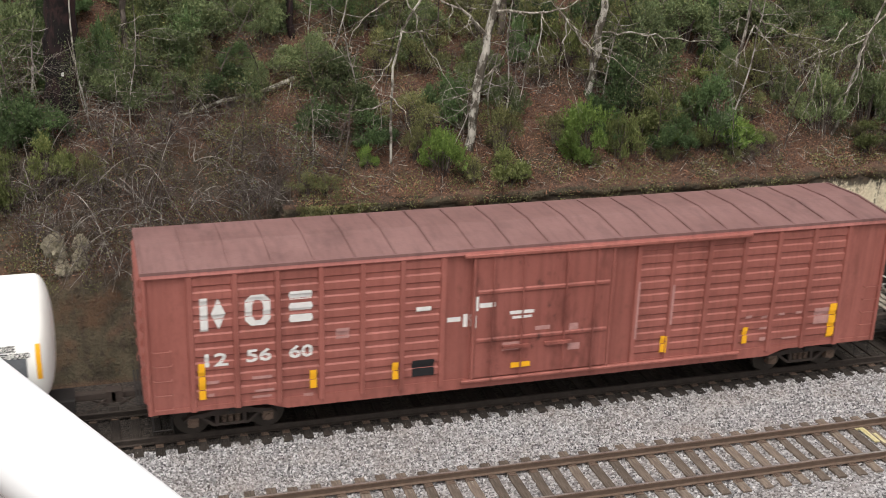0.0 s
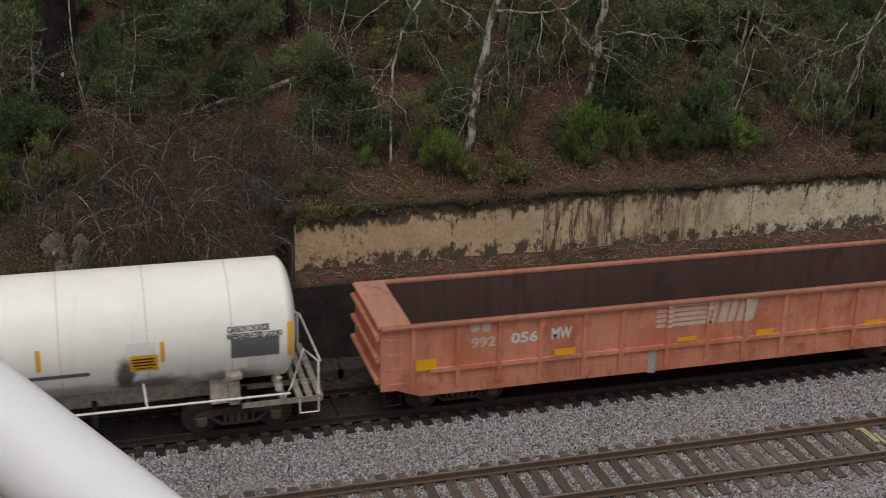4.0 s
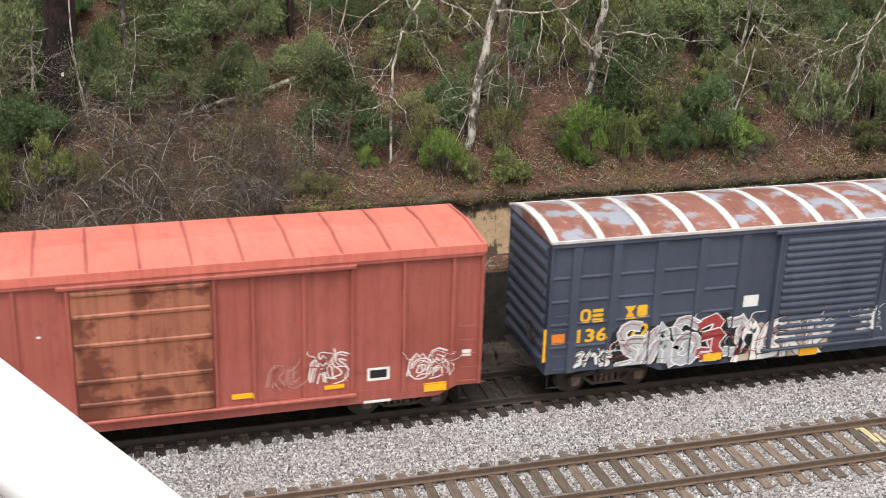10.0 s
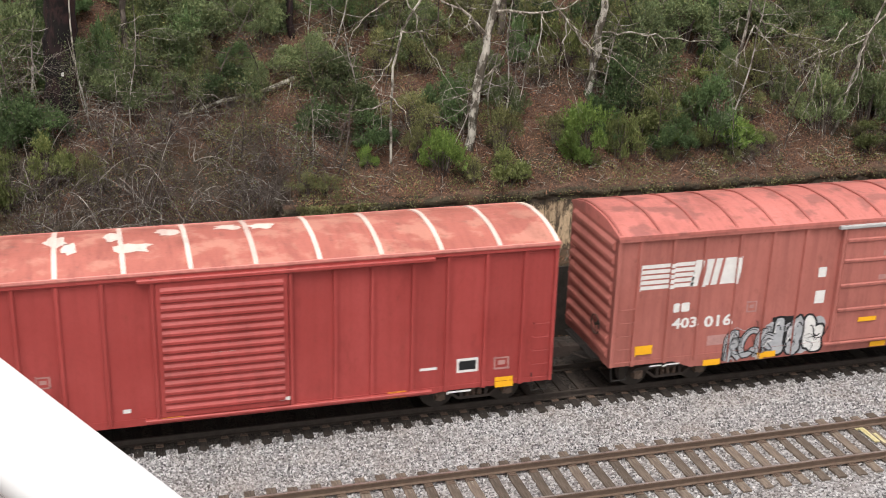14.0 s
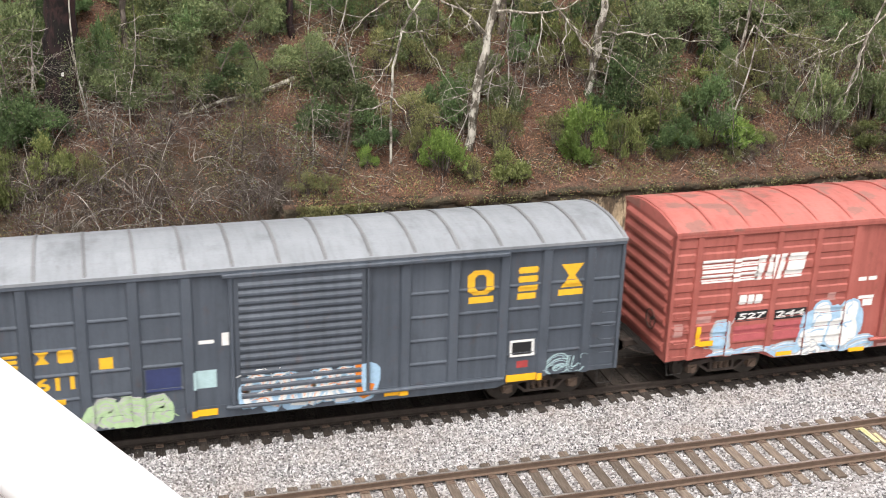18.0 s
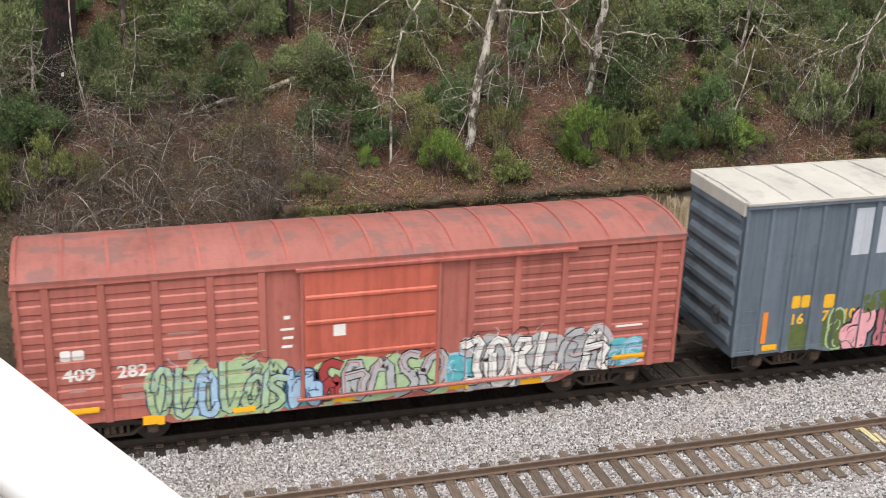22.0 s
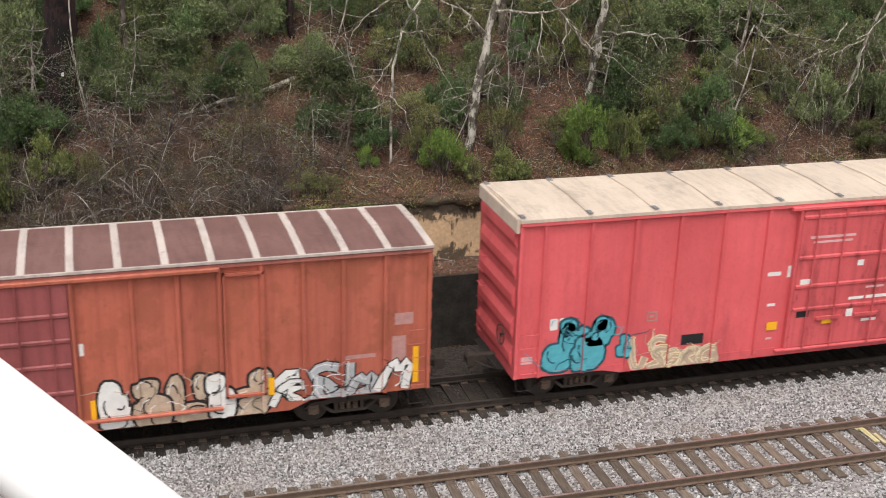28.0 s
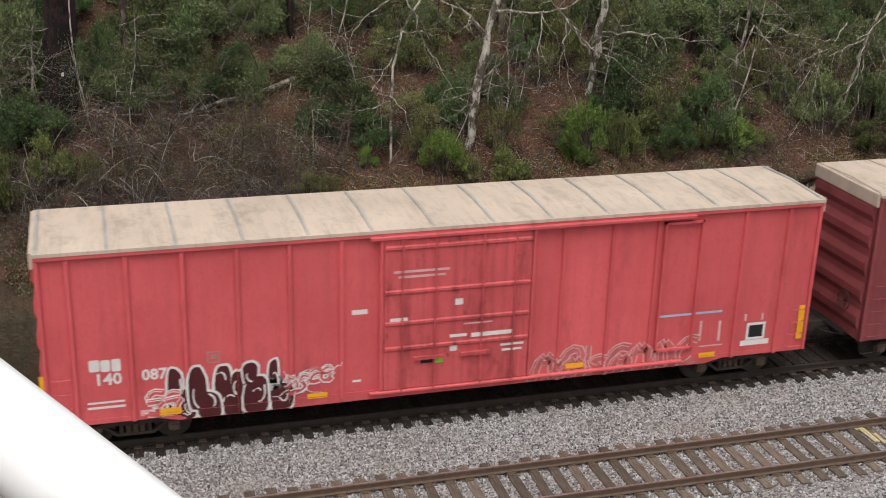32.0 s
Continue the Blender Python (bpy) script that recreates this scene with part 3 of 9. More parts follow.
# x, y, radius, height, kind
BUSHES = [
    (-1.8, 9.0, 1.1, 2.1, 0), (-2.6, 10.5, 1.03, 1.71, 0), (-1.5, 7.3, 0.9, 1.08, 2), (-2.1, 6.8, 0.73, 1.2, 2), (-2.1, 5.9, 0.64, 1.32, 4), (-1.2, 6.2, 0.64, 1.07, 4),
    (0.0, 6.0, 0.49, 1.07, 1), (0.2, 9.8, 0.39, 0.86, 4), (1.2, 8.1, 1.02, 1.2, 0), (2.4, 8.9, 1.48, 1.58, 0), (3.8, 8.5, 0.96, 1.01, 2), (3.4, 10.3, 1.35, 1.34, 0),
    (1.5, 10.2, 0.97, 1.17, 0), (5.2, 10.3, 0.91, 1.21, 0), (2.8, 8.1, 0.77, 0.85, 0), (4.4, 8.8, 0.53, 0.73, 4), (7.0, 7.9, 1.1, 1.61, 0), (6.6, 6.9, 0.73, 1.14, 2),
    (6.7, 9.1, 0.81, 1.04, 0), (8.5, 10.5, 0.75, 1.09, 1), (8.1, 11.2, 0.85, 0.94, 2), (9.3, 6.8, 0.97, 1.09, 1), (7.8, 6.6, 0.69, 0.86, 2), (10.1, 9.2, 0.83, 1.23, 1),
    (9.4, 10.3, 0.75, 1.24, 1), (9.7, 5.4, 0.6, 1.21, 3), (7.6, 5.7, 0.3, 0.56, 3), (11.4, 4.7, 0.77, 0.85, 4), (10.6, 5.1, 0.52, 0.64, 1), (11.0, 7.8, 0.41, 0.75, 3),
    (14.0, 10.4, 0.78, 1.12, 2), (14.8, 9.0, 0.67, 1.74, 4), (13.6, 6.1, 0.72, 0.89, 1), (14.3, 5.7, 0.76, 1.41, 3), (15.4, 5.6, 0.54, 1.19, 4), (16.9, 6.4, 0.65, 1.3, 4),
]
MORE_BUSHES = [
    (16.0, 7.1, 1.02, 1.69, 2), (17.0, 8.4, 1.34, 1.75, 0), (17.2, 6.1, 0.55, 0.76, 3), (13.9, 8.6, 0.56, 0.93, 1), (19.8, 8.3, 0.68, 1.05, 4), (18.6, 6.0, 1.02, 1.77, 2),
    (19.2, 5.6, 0.83, 1.07, 3), (19.4, 9.8, 1.3, 1.49, 0), (21.5, 10.1, 1.42, 1.35, 0), (23.2, 9.8, 1.12, 1.52, 0), (18.0, 5.8, 0.55, 0.61, 4), (21.3, 8.0, 0.78, 1.3, 1),
    (22.7, 6.2, 1.05, 1.75, 0), (24.4, 6.3, 1.07, 1.61, 0), (24.1, 5.5, 0.76, 0.79, 4), (23.2, 8.4, 1.1, 1.16, 1), (25.5, 8.6, 1.12, 1.35, 0), (26.2, 6.7, 1.09, 1.8, 0),
    (20.2, 5.7, 0.56, 0.62, 1), (25.4, 10.4, 0.94, 1.04, 2), (6.1, 11.0, 0.84, 1.08, 1), (5.7, 5.0, 0.5, 0.55, 1), (6.3, 4.7, 0.5, 0.45, 1), (9.7, 11.0, 0.86, 0.95, 2),
    (12.1, 10.8, 0.87, 0.96, 1), (-0.5, 11.2, 0.71, 0.88, 2), (16.5, 10.6, 0.89, 0.98, 2), (1.8, 11.4, 1.09, 0.9, 0), (27.7, 9.2, 1.25, 1.55, 0), (17.9, 10.2, 1.19, 1.15, 0),
]

pr = random.Random(21)
spots = BUSHES + MORE_BUSHES
for i in range(14):
    spots.append((pr.uniform(6.5, 28), pr.uniform(5.2, 6.6), pr.uniform(0.2, 0.4), 0.4, 1))
for i in range(110):
    x, y = pr.uniform(-3.5, 28), pr.uniform(5.7, 11.2)
    if x < 5.8 and y < 7.7 or y < 6.6 and x > 17.5 and pr.random() < 0.6:
        y += 2.4
    spots.append((x, y, pr.uniform(0.40, 0.85), pr.uniform(0.6, 1.5), pr.choice([0, 0, 0, 1, 1, 1, 2, 2, 4, 5, 5])))
for i in range(46):
    spots.append((pr.uniform(-6, 32), pr.uniform(11.0, 15), pr.uniform(0.7, 1.4), pr.uniform(1.0, 2.2), pr.choice([0, 0, 1, 1, 2])))
used, turn_of = set(), {}
for x, y, r, h, k in spots:
    if x > WALL_X - 0.6:
        y = max(y, 5.0)
    turn_of[k] = j = (turn_of.get(k, -1) + 1) % len(BUSH_KINDS[k])
    src = BUSH_KINDS[k][j]
    m = Matrix.Translation((x, y, hill_z(x, y) - 0.06 * h)) @ Euler((pr.uniform(-.12, .12), pr.uniform(-.12, .12), pr.uniform(0, 6.28))).to_matrix().to_4x4()
    if (k, j) in used:
        ob = copy_thing(src, m)
    else:
        ob, _ = src, used.add((k, j))
        ob.matrix_basis = m
    ob.scale = (r * pr.uniform(1.2, 1.45), r * pr.uniform(1.2, 1.4), h * pr.uniform(1.1, 1.35))


def limb(st, rng, p, d, length, r, depth, spread=0.55, droop=0.0, k=5, fork=0.55):
    """A crooked limb that forks."""
    pts, n = [p.copy()], max(3, int(length / 0.22))
    for i in range(n):
        d = (d + Vector((rng.gauss(0, 0.20), rng.gauss(0, 0.20), rng.gauss(0, 0.17) - droop))).normalized()
        p = p + d * (length / n)
        pts.append(p.copy())
        if depth > 0 and i > 0 and rng.random() < fork:
            side = Vector((rng.gauss(0, 1), rng.gauss(0, 1), rng.gauss(0, 0.7))).normalized()
            limb(st, rng, p.copy(), (d * (1 - spread) + side * spread).normalized(), length * rng.uniform(0.35, 0.65), r * 0.5 * (1 - 0.6 * i / n), depth - 1, spread, droop, 4 if depth > 1 else 3)
    st.tube(pts, r, max(0.003, r * 0.22), k)


def brush_heap(rng, label, mat, radius, count, droop):
    """A tangle of bare arching stems."""
    e = new("brush_tangle")
    tagged(e, label, "brush", "tangles of bare brush")
    for part_i in range(3):
        st = Solid()
        for i in range(count // 3 if part_i else count // 6):
            a = rng.uniform(0, math.tau)
            q = Vector((rng.gauss(0, radius * 0.55), rng.gauss(0, radius * 0.4), -0.15))
            limb(st, rng, q, Vector((math.cos(a) * 0.7, math.sin(a) * 0.7 - 0.2, 1.0)).normalized(), rng.uniform(0.9, 2.3) * radius * 0.75, rng.uniform(0.010, 0.021), 2, 0.55, droop, 4)
        part("bramble", st, mat if part_i else M["twig_pale"], e)
    return e


br = random.Random(5)
TANGLES = [brush_heap(br, "dense grey tangle of leafless vines and twigs", M["twig"], 1.4, 60, 0.11) for i in range(3)]
TANGLE_AT = [
    (0.6, 6.8, 0.75), (2.2, 7.0, 0.75), (3.4, 6.6, 0.75), (4.5, 6.3, 0.75), (2.1, 6.0, 0.75), (3.2, 5.7, 0.75),
    (4.1, 5.1, 0.75), (2.4, 4.9, 0.75), (4.8, 5.8, 0.75), (1.1, 5.5, 0.75), (5.8, 6.0, 0.75), (0.1, 5.0, 0.75),
    (3.7, 4.5, 0.75), (-0.1, 7.4, 0.75), (5.4, 6.9, 0.75), (2.9, 7.6, 0.75), (1.1, 4.7, 0.75), (4.7, 4.7, 0.75),
]
for i in range(16):
    TANGLE_AT.append((br.uniform(-1.5, 5.4), br.uniform(3.6, 6.8), br.uniform(0.5, 0.8)))
for i in range(14):
    TANGLE_AT.append((br.uniform(6.5, 26), br.uniform(5.2, 9.5), br.uniform(0.35, 0.6)))
TANGLE_AT = [q for q in TANGLE_AT if not (4.35 < q[0] < 5.7 and q[1] < 5.7)]
for i, (x, y, r) in enumerate(TANGLE_AT):
    m = Matrix.Translation((x, y, hill_z(x, y))) @ Euler((0, 0, br.uniform(0, 6.28))).to_matrix().to_4x4()
    ob = TANGLES[i] if i < 3 else copy_thing(TANGLES[i % 3], m)
    ob.matrix_basis = m
    ob.scale = (r, r, r)


def vine(seed, length):
    """A long bare vine that climbs, arches over and hangs."""
    rng = random.Random(seed)
    e = new("vine")
    tagged(e, "long pale bare vine arching down the bank", "vine", "bare vines on the bank")
    st, q, d = Solid(), Vector((0, 0, -0.1)), Vector((rng.gauss(0, 0.6), -0.25, 1.0)).normalized()
    pts, turn = [q.copy()], rng.gauss(0, 0.05)
    for i in range(18):
        d = (d + Vector((turn + rng.gauss(0, 0.10), -0.05 + rng.gauss(0, 0.06), -0.15))).normalized()
        q = q + d * (length / 18)
        pts.append(q.copy())
    st.tube(pts, 0.013, 0.006, 5)
    part("stem", st, M["twig_pale"], e)
    tw = Solid()
    for i in range(3, 18):
        if rng.random() < 0.75:
            limb(tw, rng, pts[i], (d + Vector((rng.gauss(0, 0.9), rng.gauss(-0.2, 0.5), rng.gauss(-0.2, 0.5)))).normalized(), length * rng.uniform(0.08, 0.28), 0.008, 1, 0.5, 0.10, 3, 0.35)
    part("side_growth", tw, M["twig"], e)
    return e


VINES = [vine(90 + i, 2.2 + 0.45 * i) for i in range(6)]
for i in range(32):
    x, y = br.uniform(-1.6, 4.6), br.uniform(4.9, 7.6)
    m = Matrix.Translation((x, y, hill_z(x, y))) @ Euler((br.uniform(-.2, .2), br.uniform(-.5, .5), br.uniform(-0.7, 0.7))).to_matrix().to_4x4()
    ob = VINES[i] if i < 6 else copy_thing(VINES[i % 6], m)
    ob.matrix_basis = m
    k = br.uniform(0.6, 1.0)
    ob.scale = (k * br.choice((-1, 1)), k, k)


# ---------------------------------------------------------------- trees
def tree(label, base, top, r0, r1, mat, bends, limbs, seed, height_more=6.0, arms=()):
    """A trunk from base through bends, with forking bare limbs."""
    rng = random.Random(seed)
    e = new("tree")
    tagged(e, label, "tree", "trees on the bank")
    e.location = base
    b = Vector(base)
    pts = [Vector((0, 0, -0.5))] + [Vector(q) - b for q in bends] + [Vector(top) - b]
    d = (pts[-1] - pts[-2]).normalized()
    pts.append(pts[-1] + d * height_more)
    fine = [pts[0]]
    for p_, q_ in zip(pts, pts[1:]):
        n_ = max(1, round((q_ - p_).length / 0.35))
        for i in range(1, n_ + 1):
            w_ = min(0.045, r0 * 0.35) * (i < n_)
            fine.append(p_.lerp(q_, i / n_) + Vector((rng.gauss(0, w_), rng.gauss(0, w_), 0)))
    st = Solid()
    st.tube(fine, r0, r1 * 0.7, 12)
    part("trunk", st, mat, e, smooth=True)
    for f, dx, dy, dz, ln in limbs:
        i = min(len(pts) - 2, int(f * (len(pts) - 1)))
        q = pts[i].lerp(pts[i + 1], f * (len(pts) - 1) - i)
        s2 = Solid()
        limb(s2, rng, q, Vector((dx, dy, dz)).normalized(), ln * 1.2, min(0.036, r0 * 0.45), 2, 0.5, 0.03, 6, 0.30)
        part("limb", s2, M["bark_limb"] if mat is M["bark_pale"] else M["bark_grey"], e)
    for r, arm in arms:
        # arms bend through the x and z given, and come a little forward of the trunk
        way = [Vector((x, base[1] - 0.25 * i, z)) - b for i, (x, z) in enumerate(arm)]
        fine = [way[0]]
        s2 = Solid()
        for p_, q_ in zip(way, way[1:]):
            n_ = max(2, round((q_ - p_).length / 0.22))
            for i in range(1, n_ + 1):
                w_ = 0.028 * (i < n_)
                fine.append(p_.lerp(q_, i / n_) + Vector((rng.gauss(0, w_), rng.gauss(0, w_), rng.gauss(0, w_))))
        s2.tube(fine, r, r * 0.35, 6)
        for i in range(2, len(fine), 2):
            if rng.random() < 0.8:
                side = Vector((rng.gauss(0, 0.8), rng.gauss(-0.2, 0.5), rng.gauss(-0.3, 0.7)))
                limb(s2, rng, fine[i].copy(), (side + (fine[i] - fine[i - 1]).normalized() * 0.7).normalized(), rng.uniform(0.35, 1.1), r * 0.42, 1, 0.5, 0.05, 4, 0.4)
        part("limb", s2, M["bark_arm"], e)
    return e
# ---------------------------------------------------------------- the train
HALF = 1.52           # half width over the side posts
SHEET = 1.445         # half width over the side sheets
GLYPHS = {}


def glyph_mesh(text):
    """Flat letters of unit height in x and z, as verts and faces."""
    if text not in GLYPHS:
        cu = bpy.data.curves.new("letters", "FONT")
        cu.body, cu.size, cu.resolution_u, cu.offset = text, 1.0, 2, 0.028
        ob = new("letters", cu)
        dg = bpy.context.evaluated_depsgraph_get()
        me = bpy.data.meshes.new_from_object(ob.evaluated_get(dg))
        v = np.array([q.co[:2] for q in me.vertices])
        f = [tuple(q.vertices) for q in me.polygons]
        bpy.data.objects.remove(ob)
        bpy.data.meshes.remove(me)
        v = (v - v.min(0)) / (v.max(0) - v.min(0))
        GLYPHS[text] = (v, f)
    return GLYPHS[text]


def split_letters(faces):
    """The faces of each letter apart."""
    root = {}

    def find(i):
        while root.setdefault(i, i) != i:
            i = root[i]
        return i

    for q in faces:
        for i in q[1:]:
            root[find(i)] = find(q[0])
    out = {}
    for q in faces:
        out.setdefault(find(q[0]), []).append(q)
    return list(out.values())


# the bends of sprayed strokes, across and up, each from -1 to 1
STROKES = [((-1, -1), (-0.5, 1), (0.1, 0.1), (0.5, 1), (1, -1)), ((0.9, 0.8), (0, 1), (-1, 0.3), (-0.8, -0.7), (0, -1), (1, -0.6)),
           ((1, 0.8), (-0.2, 1), (-0.8, 0.4), (0.6, -0.2), (0.7, -0.8), (-1, -1)), ((-1, 0), (-0.4, 1), (0.8, 0.8), (1, -0.2), (0.2, -1), (-0.8, -0.7), (-1, 0.2)),
           ((-0.8, 1), (-0.6, -0.8), (0.4, -1), (1, -0.3)), ((-1, 0.7), (0.9, 1), (0.1, 0), (0.9, -0.9), (-0.9, -0.7)), ((-0.7, -1), (-0.8, 0.9), (0.8, 0.7), (-0.5, 0), (1, -1))]


class Car:
    """One railway car in its own space: x along it, y = -HALF towards the camera, z above the rails."""

    def __init__(self, name, label, u0, u1, group):
        self.e = new(name)
        tagged(self.e, label, name.replace("_", " "), group)
        self.u, self.x0, self.x1 = (u0 + u1) / 2, -(u1 - u0) / 2, (u1 - u0) / 2
        self.posts, self.door, self.rows, self.flat, self.sill = [], None, [], SHEET, 0.0
        self.bot = self.belly = self.cut = 0.0
        self.wheelsets, self.blocks = [], 0

    def part(self, name, solid, mats, label="", parent=None, smooth=False):
        return part(name, solid, mats, parent or self.e, label, smooth)

    def depth(self, x, z):
        """How far out the side stands at x, z."""
        for p, w in self.posts:
            if abs(x - p) < w:
                return HALF
        if self.door and self.door[0] < x < self.door[1] and self.door[2] < z < self.door[3]:
            return self.door[4]
        if z < self.sill:
            return SHEET + 0.018
        for a, b, z0, z1 in self.rows:
            if a < x < b and z0 < z < z1:
                return SHEET + 0.034
        return self.flat

    def low(self, x):
        """Lower edge of the side at x."""
        return self.belly if self.x0 + self.cut < x < self.x1 - self.cut else self.bot - 0.01

    def cuts(self):
        xs = [c for p, w in self.posts for c in (p - w, p + w)]
        zs = [self.sill]
        if self.door:
            xs += self.door[:2]
            zs += self.door[2:4]
        for a, b, z0, z1 in self.rows:
            zs += [z0, z1]
        return sorted(set(xs)), sorted(set(round(z, 4) for z in zs))

    def paint(self, name, faces, mats, label="", lift=0.003):
        """Thin painted shapes laid over the side: faces are (points in x and z, material slot, layer)."""
        bm = bmesh.new()
        for pts, mi, layer in faces:
            f = None
            vs = [bm.verts.new((x, layer * 0.0016, z)) for x, z in pts]
            try:
                f = bm.faces.new(vs)
            except ValueError:
                continue
            f.material_index = mi
        self.lay(name, bm, mats, label, lift)

    def lay(self, name, bm, mats, label, lift):
        xs, zs = self.cuts()
        lo = [min(v.co[i] for v in bm.verts) for i in (0, 2)]
        hi = [max(v.co[i] for v in bm.verts) for i in (0, 2)]
        for c in xs:
            if lo[0] < c < hi[0]:
                bmesh.ops.bisect_plane(bm, geom=bm.verts[:] + bm.edges[:] + bm.faces[:], plane_co=(c, 0, 0), plane_no=(1, 0, 0))
        for c in zs:
            if lo[1] < c < hi[1]:
                bmesh.ops.bisect_plane(bm, geom=bm.verts[:] + bm.edges[:] + bm.faces[:], plane_co=(0, 0, c), plane_no=(0, 0, 1))
        bmesh.ops.split_edges(bm, edges=bm.edges[:])
        for f in bm.faces:
            c = f.calc_center_median()
            d = self.depth(c.x, c.z)
            for v in f.verts:
                v.co.y = -d - lift - v.co.y
            if f.normal.y > 0:
                f.normal_flip()
        bmesh.ops.remove_doubles(bm, verts=bm.verts[:], dist=0.0003)
        me = bpy.data.meshes.new(name)
        bm.to_mesh(me)
        bm.free()
        for m in mats:
            me.materials.append(m)
        self.part(name, me, None, label)

    def text(self, body, x0, x1, z0, z1, mat, name="lettering"):
        v, f = glyph_mesh(body)
        pts = [(x0 + (x1 - x0) * a, z0 + (z1 - z0) * b) for a, b in v]
        for one in split_letters(f):
            self.paint(name, [([pts[i] for i in q], 0, 0) for q in one], [mat], lift=0.008)

    def bar(self, x0, x1, z0, z1, mat, name="stencil_mark", label="", lift=0.003):
        lift = 0.036 if name == "reflector_strip" else lift
        self.paint(name, [([(x0, z0), (x1, z0), (x1, z1), (x0, z1)], 0, 0)], [mat], label, lift)

    def emblem(self, x0, x1, z0, z1, mat, form="block", name="emblem_block"):
        """A plain shape in an emblem's place: a ring, level bars, a bar and lozenge, upright bars, an hourglass or a chamfered block."""
        w, h = x1 - x0, z1 - z0

        def poly(*pts):
            return ([(x0 + a * w, z0 + b * h) for a, b in pts], 0, 0)

        if form == "ring":
            out = [(0.25, 0), (0.75, 0), (1, 0.2), (1, 0.8), (0.75, 1), (0.25, 1), (0, 0.8), (0, 0.2)]
            q = [(0.5 + (a - 0.5) * 0.44, 0.5 + (b - 0.5) * 0.62) for a, b in out]
            fs = [poly(out[i], out[(i + 1) % 8], q[(i + 1) % 8], q[i]) for i in range(8)]
        elif form == "bars":
            fs = [poly((0.06, b), (0.94, b), (1, b + 0.13), (0.94, b + 0.26), (0.06, b + 0.26), (0, b + 0.13)) for b in (0, 0.37, 0.74)]
        elif form == "lozenge":
            fs = [poly((0, 0), (0.30, 0), (0.30, 1), (0, 1)), poly((0.42, 0.5), (0.72, 0.04), (1, 0.5), (0.72, 0.96))]
        elif form == "uprights":
            fs = [poly((0, 0.1), (0.14, 0), (0.32, 0), (0.32, 1), (0, 1)), poly((0.68, 0), (0.86, 0), (1, 0.1), (1, 1), (0.68, 1))]
        elif form == "hourglass":
            fs = [poly((0, 0), (1, 0), (0.64, 0.5), (0.36, 0.5)), poly((0.36, 0.5), (0.64, 0.5), (1, 1), (0, 1))]
        else:
            fs = [poly((0, 0.12), (0.14, 0), (0.86, 0), (1, 0.12), (1, 0.88), (0.86, 1), (0.14, 1), (0, 0.88))]
        self.paint(name, fs, [mat])

    def striped_emblem(self, x0, x1, z0, z1, mat):
        """Five level stripes running into a slanted block."""
        fs, h, w = [], z1 - z0, x1 - x0
        for i in range(5):
            a = z0 + h * (i * 0.2 + 0.02)
            fs.append(([(x0, a), (x0 + 0.52 * w, a), (x0 + (0.52 + 0.02) * w, a + 0.14 * h), (x0, a + 0.14 * h)], 0, 0))
        for s, k in ((0.50, 0.07), (0.605, 0.075), (0.70, 0.06), (0.79, 0.17)):
            fs.append(([(x0 + s * w, z0), (x0 + (s + k) * w, z0), (x0 + (s + k + 0.04) * w, z1), (x0 + (s + 0.04) * w, z1)], 0, 0))
        for f in fs:
            self.paint("emblem_stripe", [f], [mat])

    def graffiti(self, x0, x1, z0, z1, back, fill, line, seed, n=5, label="", strokes=10, accent=None, form="wild"):
        """Sprayed lettering-like strokes with outlines and highlights on an uneven patch."""
        rng = random.Random(seed)
        w, h = x1 - x0, z1 - z0
        mats = [m for m in (back or line, fill, line, accent or fill)]
        fs = []

        def inside(x, z):
            return x, max(z0 - 0.02, self.low(x) + 0.02, min(z1 + 0.06, z))

        def blob(cx, cz, rx, rz, mi, layer, k=16, rough=0.16):
            ph = [rng.uniform(0, 6.28) for _ in range(3)]
            pts = []
            for i in range(k):
                a = math.tau * i / k
                r = 1 + rough * (math.sin(2 * a + ph[0]) + 0.8 * math.sin(3 * a + ph[1]) + 0.6 * math.sin(5 * a + ph[2]))
                ca, sa = math.cos(a), math.sin(a)
                pts.append(inside(cx + rx * r * math.copysign(abs(ca) ** 0.7, ca), cz + rz * r * math.copysign(abs(sa) ** 0.7, sa)))
            fs.append((pts, mi, layer))

        def stroke(pts, wide, mi, layer, taper=0.0):
            """A ribbon along a line."""
            sides = []
            for i, (x, z) in enumerate(pts):
                (xa, za), (xb, zb) = pts[max(0, i - 1)], pts[min(len(pts) - 1, i + 1)]
                ln = max(0.01, math.hypot(xb - xa, zb - za))
                q = wide * (1 - taper * i / len(pts)) / 2
                nx, nz_ = -(zb - za) / ln * q, (xb - xa) / ln * q
                sides.append((inside(x - nx, z - nz_), inside(x + nx, z + nz_)))
            for (a, b), (c_, d) in zip(sides, sides[1:]):
                fs.append(([a, c_, d, b], mi, layer))

        def bend(pts):
            """Rounds the corners of a line."""
            out = [pts[0]]
            for (xa, za), (xb, zb) in zip(pts, pts[1:]):
                out += [(xa * 0.72 + xb * 0.28, za * 0.72 + zb * 0.28), (xa * 0.28 + xb * 0.72, za * 0.28 + zb * 0.72)]
            return out + [pts[-1]]

        def done(name, text=""):
            if fs:
                self.paint(name, list(fs), mats, text, 0.004)
            fs.clear()

        if back:
            for i in range(n + 1):
                blob(x0 + w * (i + 0.5) / (n + 1), z0 + h * 0.45, w / (n + 1) * 0.75, h * rng.uniform(0.35, 0.48), 0, i % 2, 18, 0.08)
            done("graffiti_patch", label)
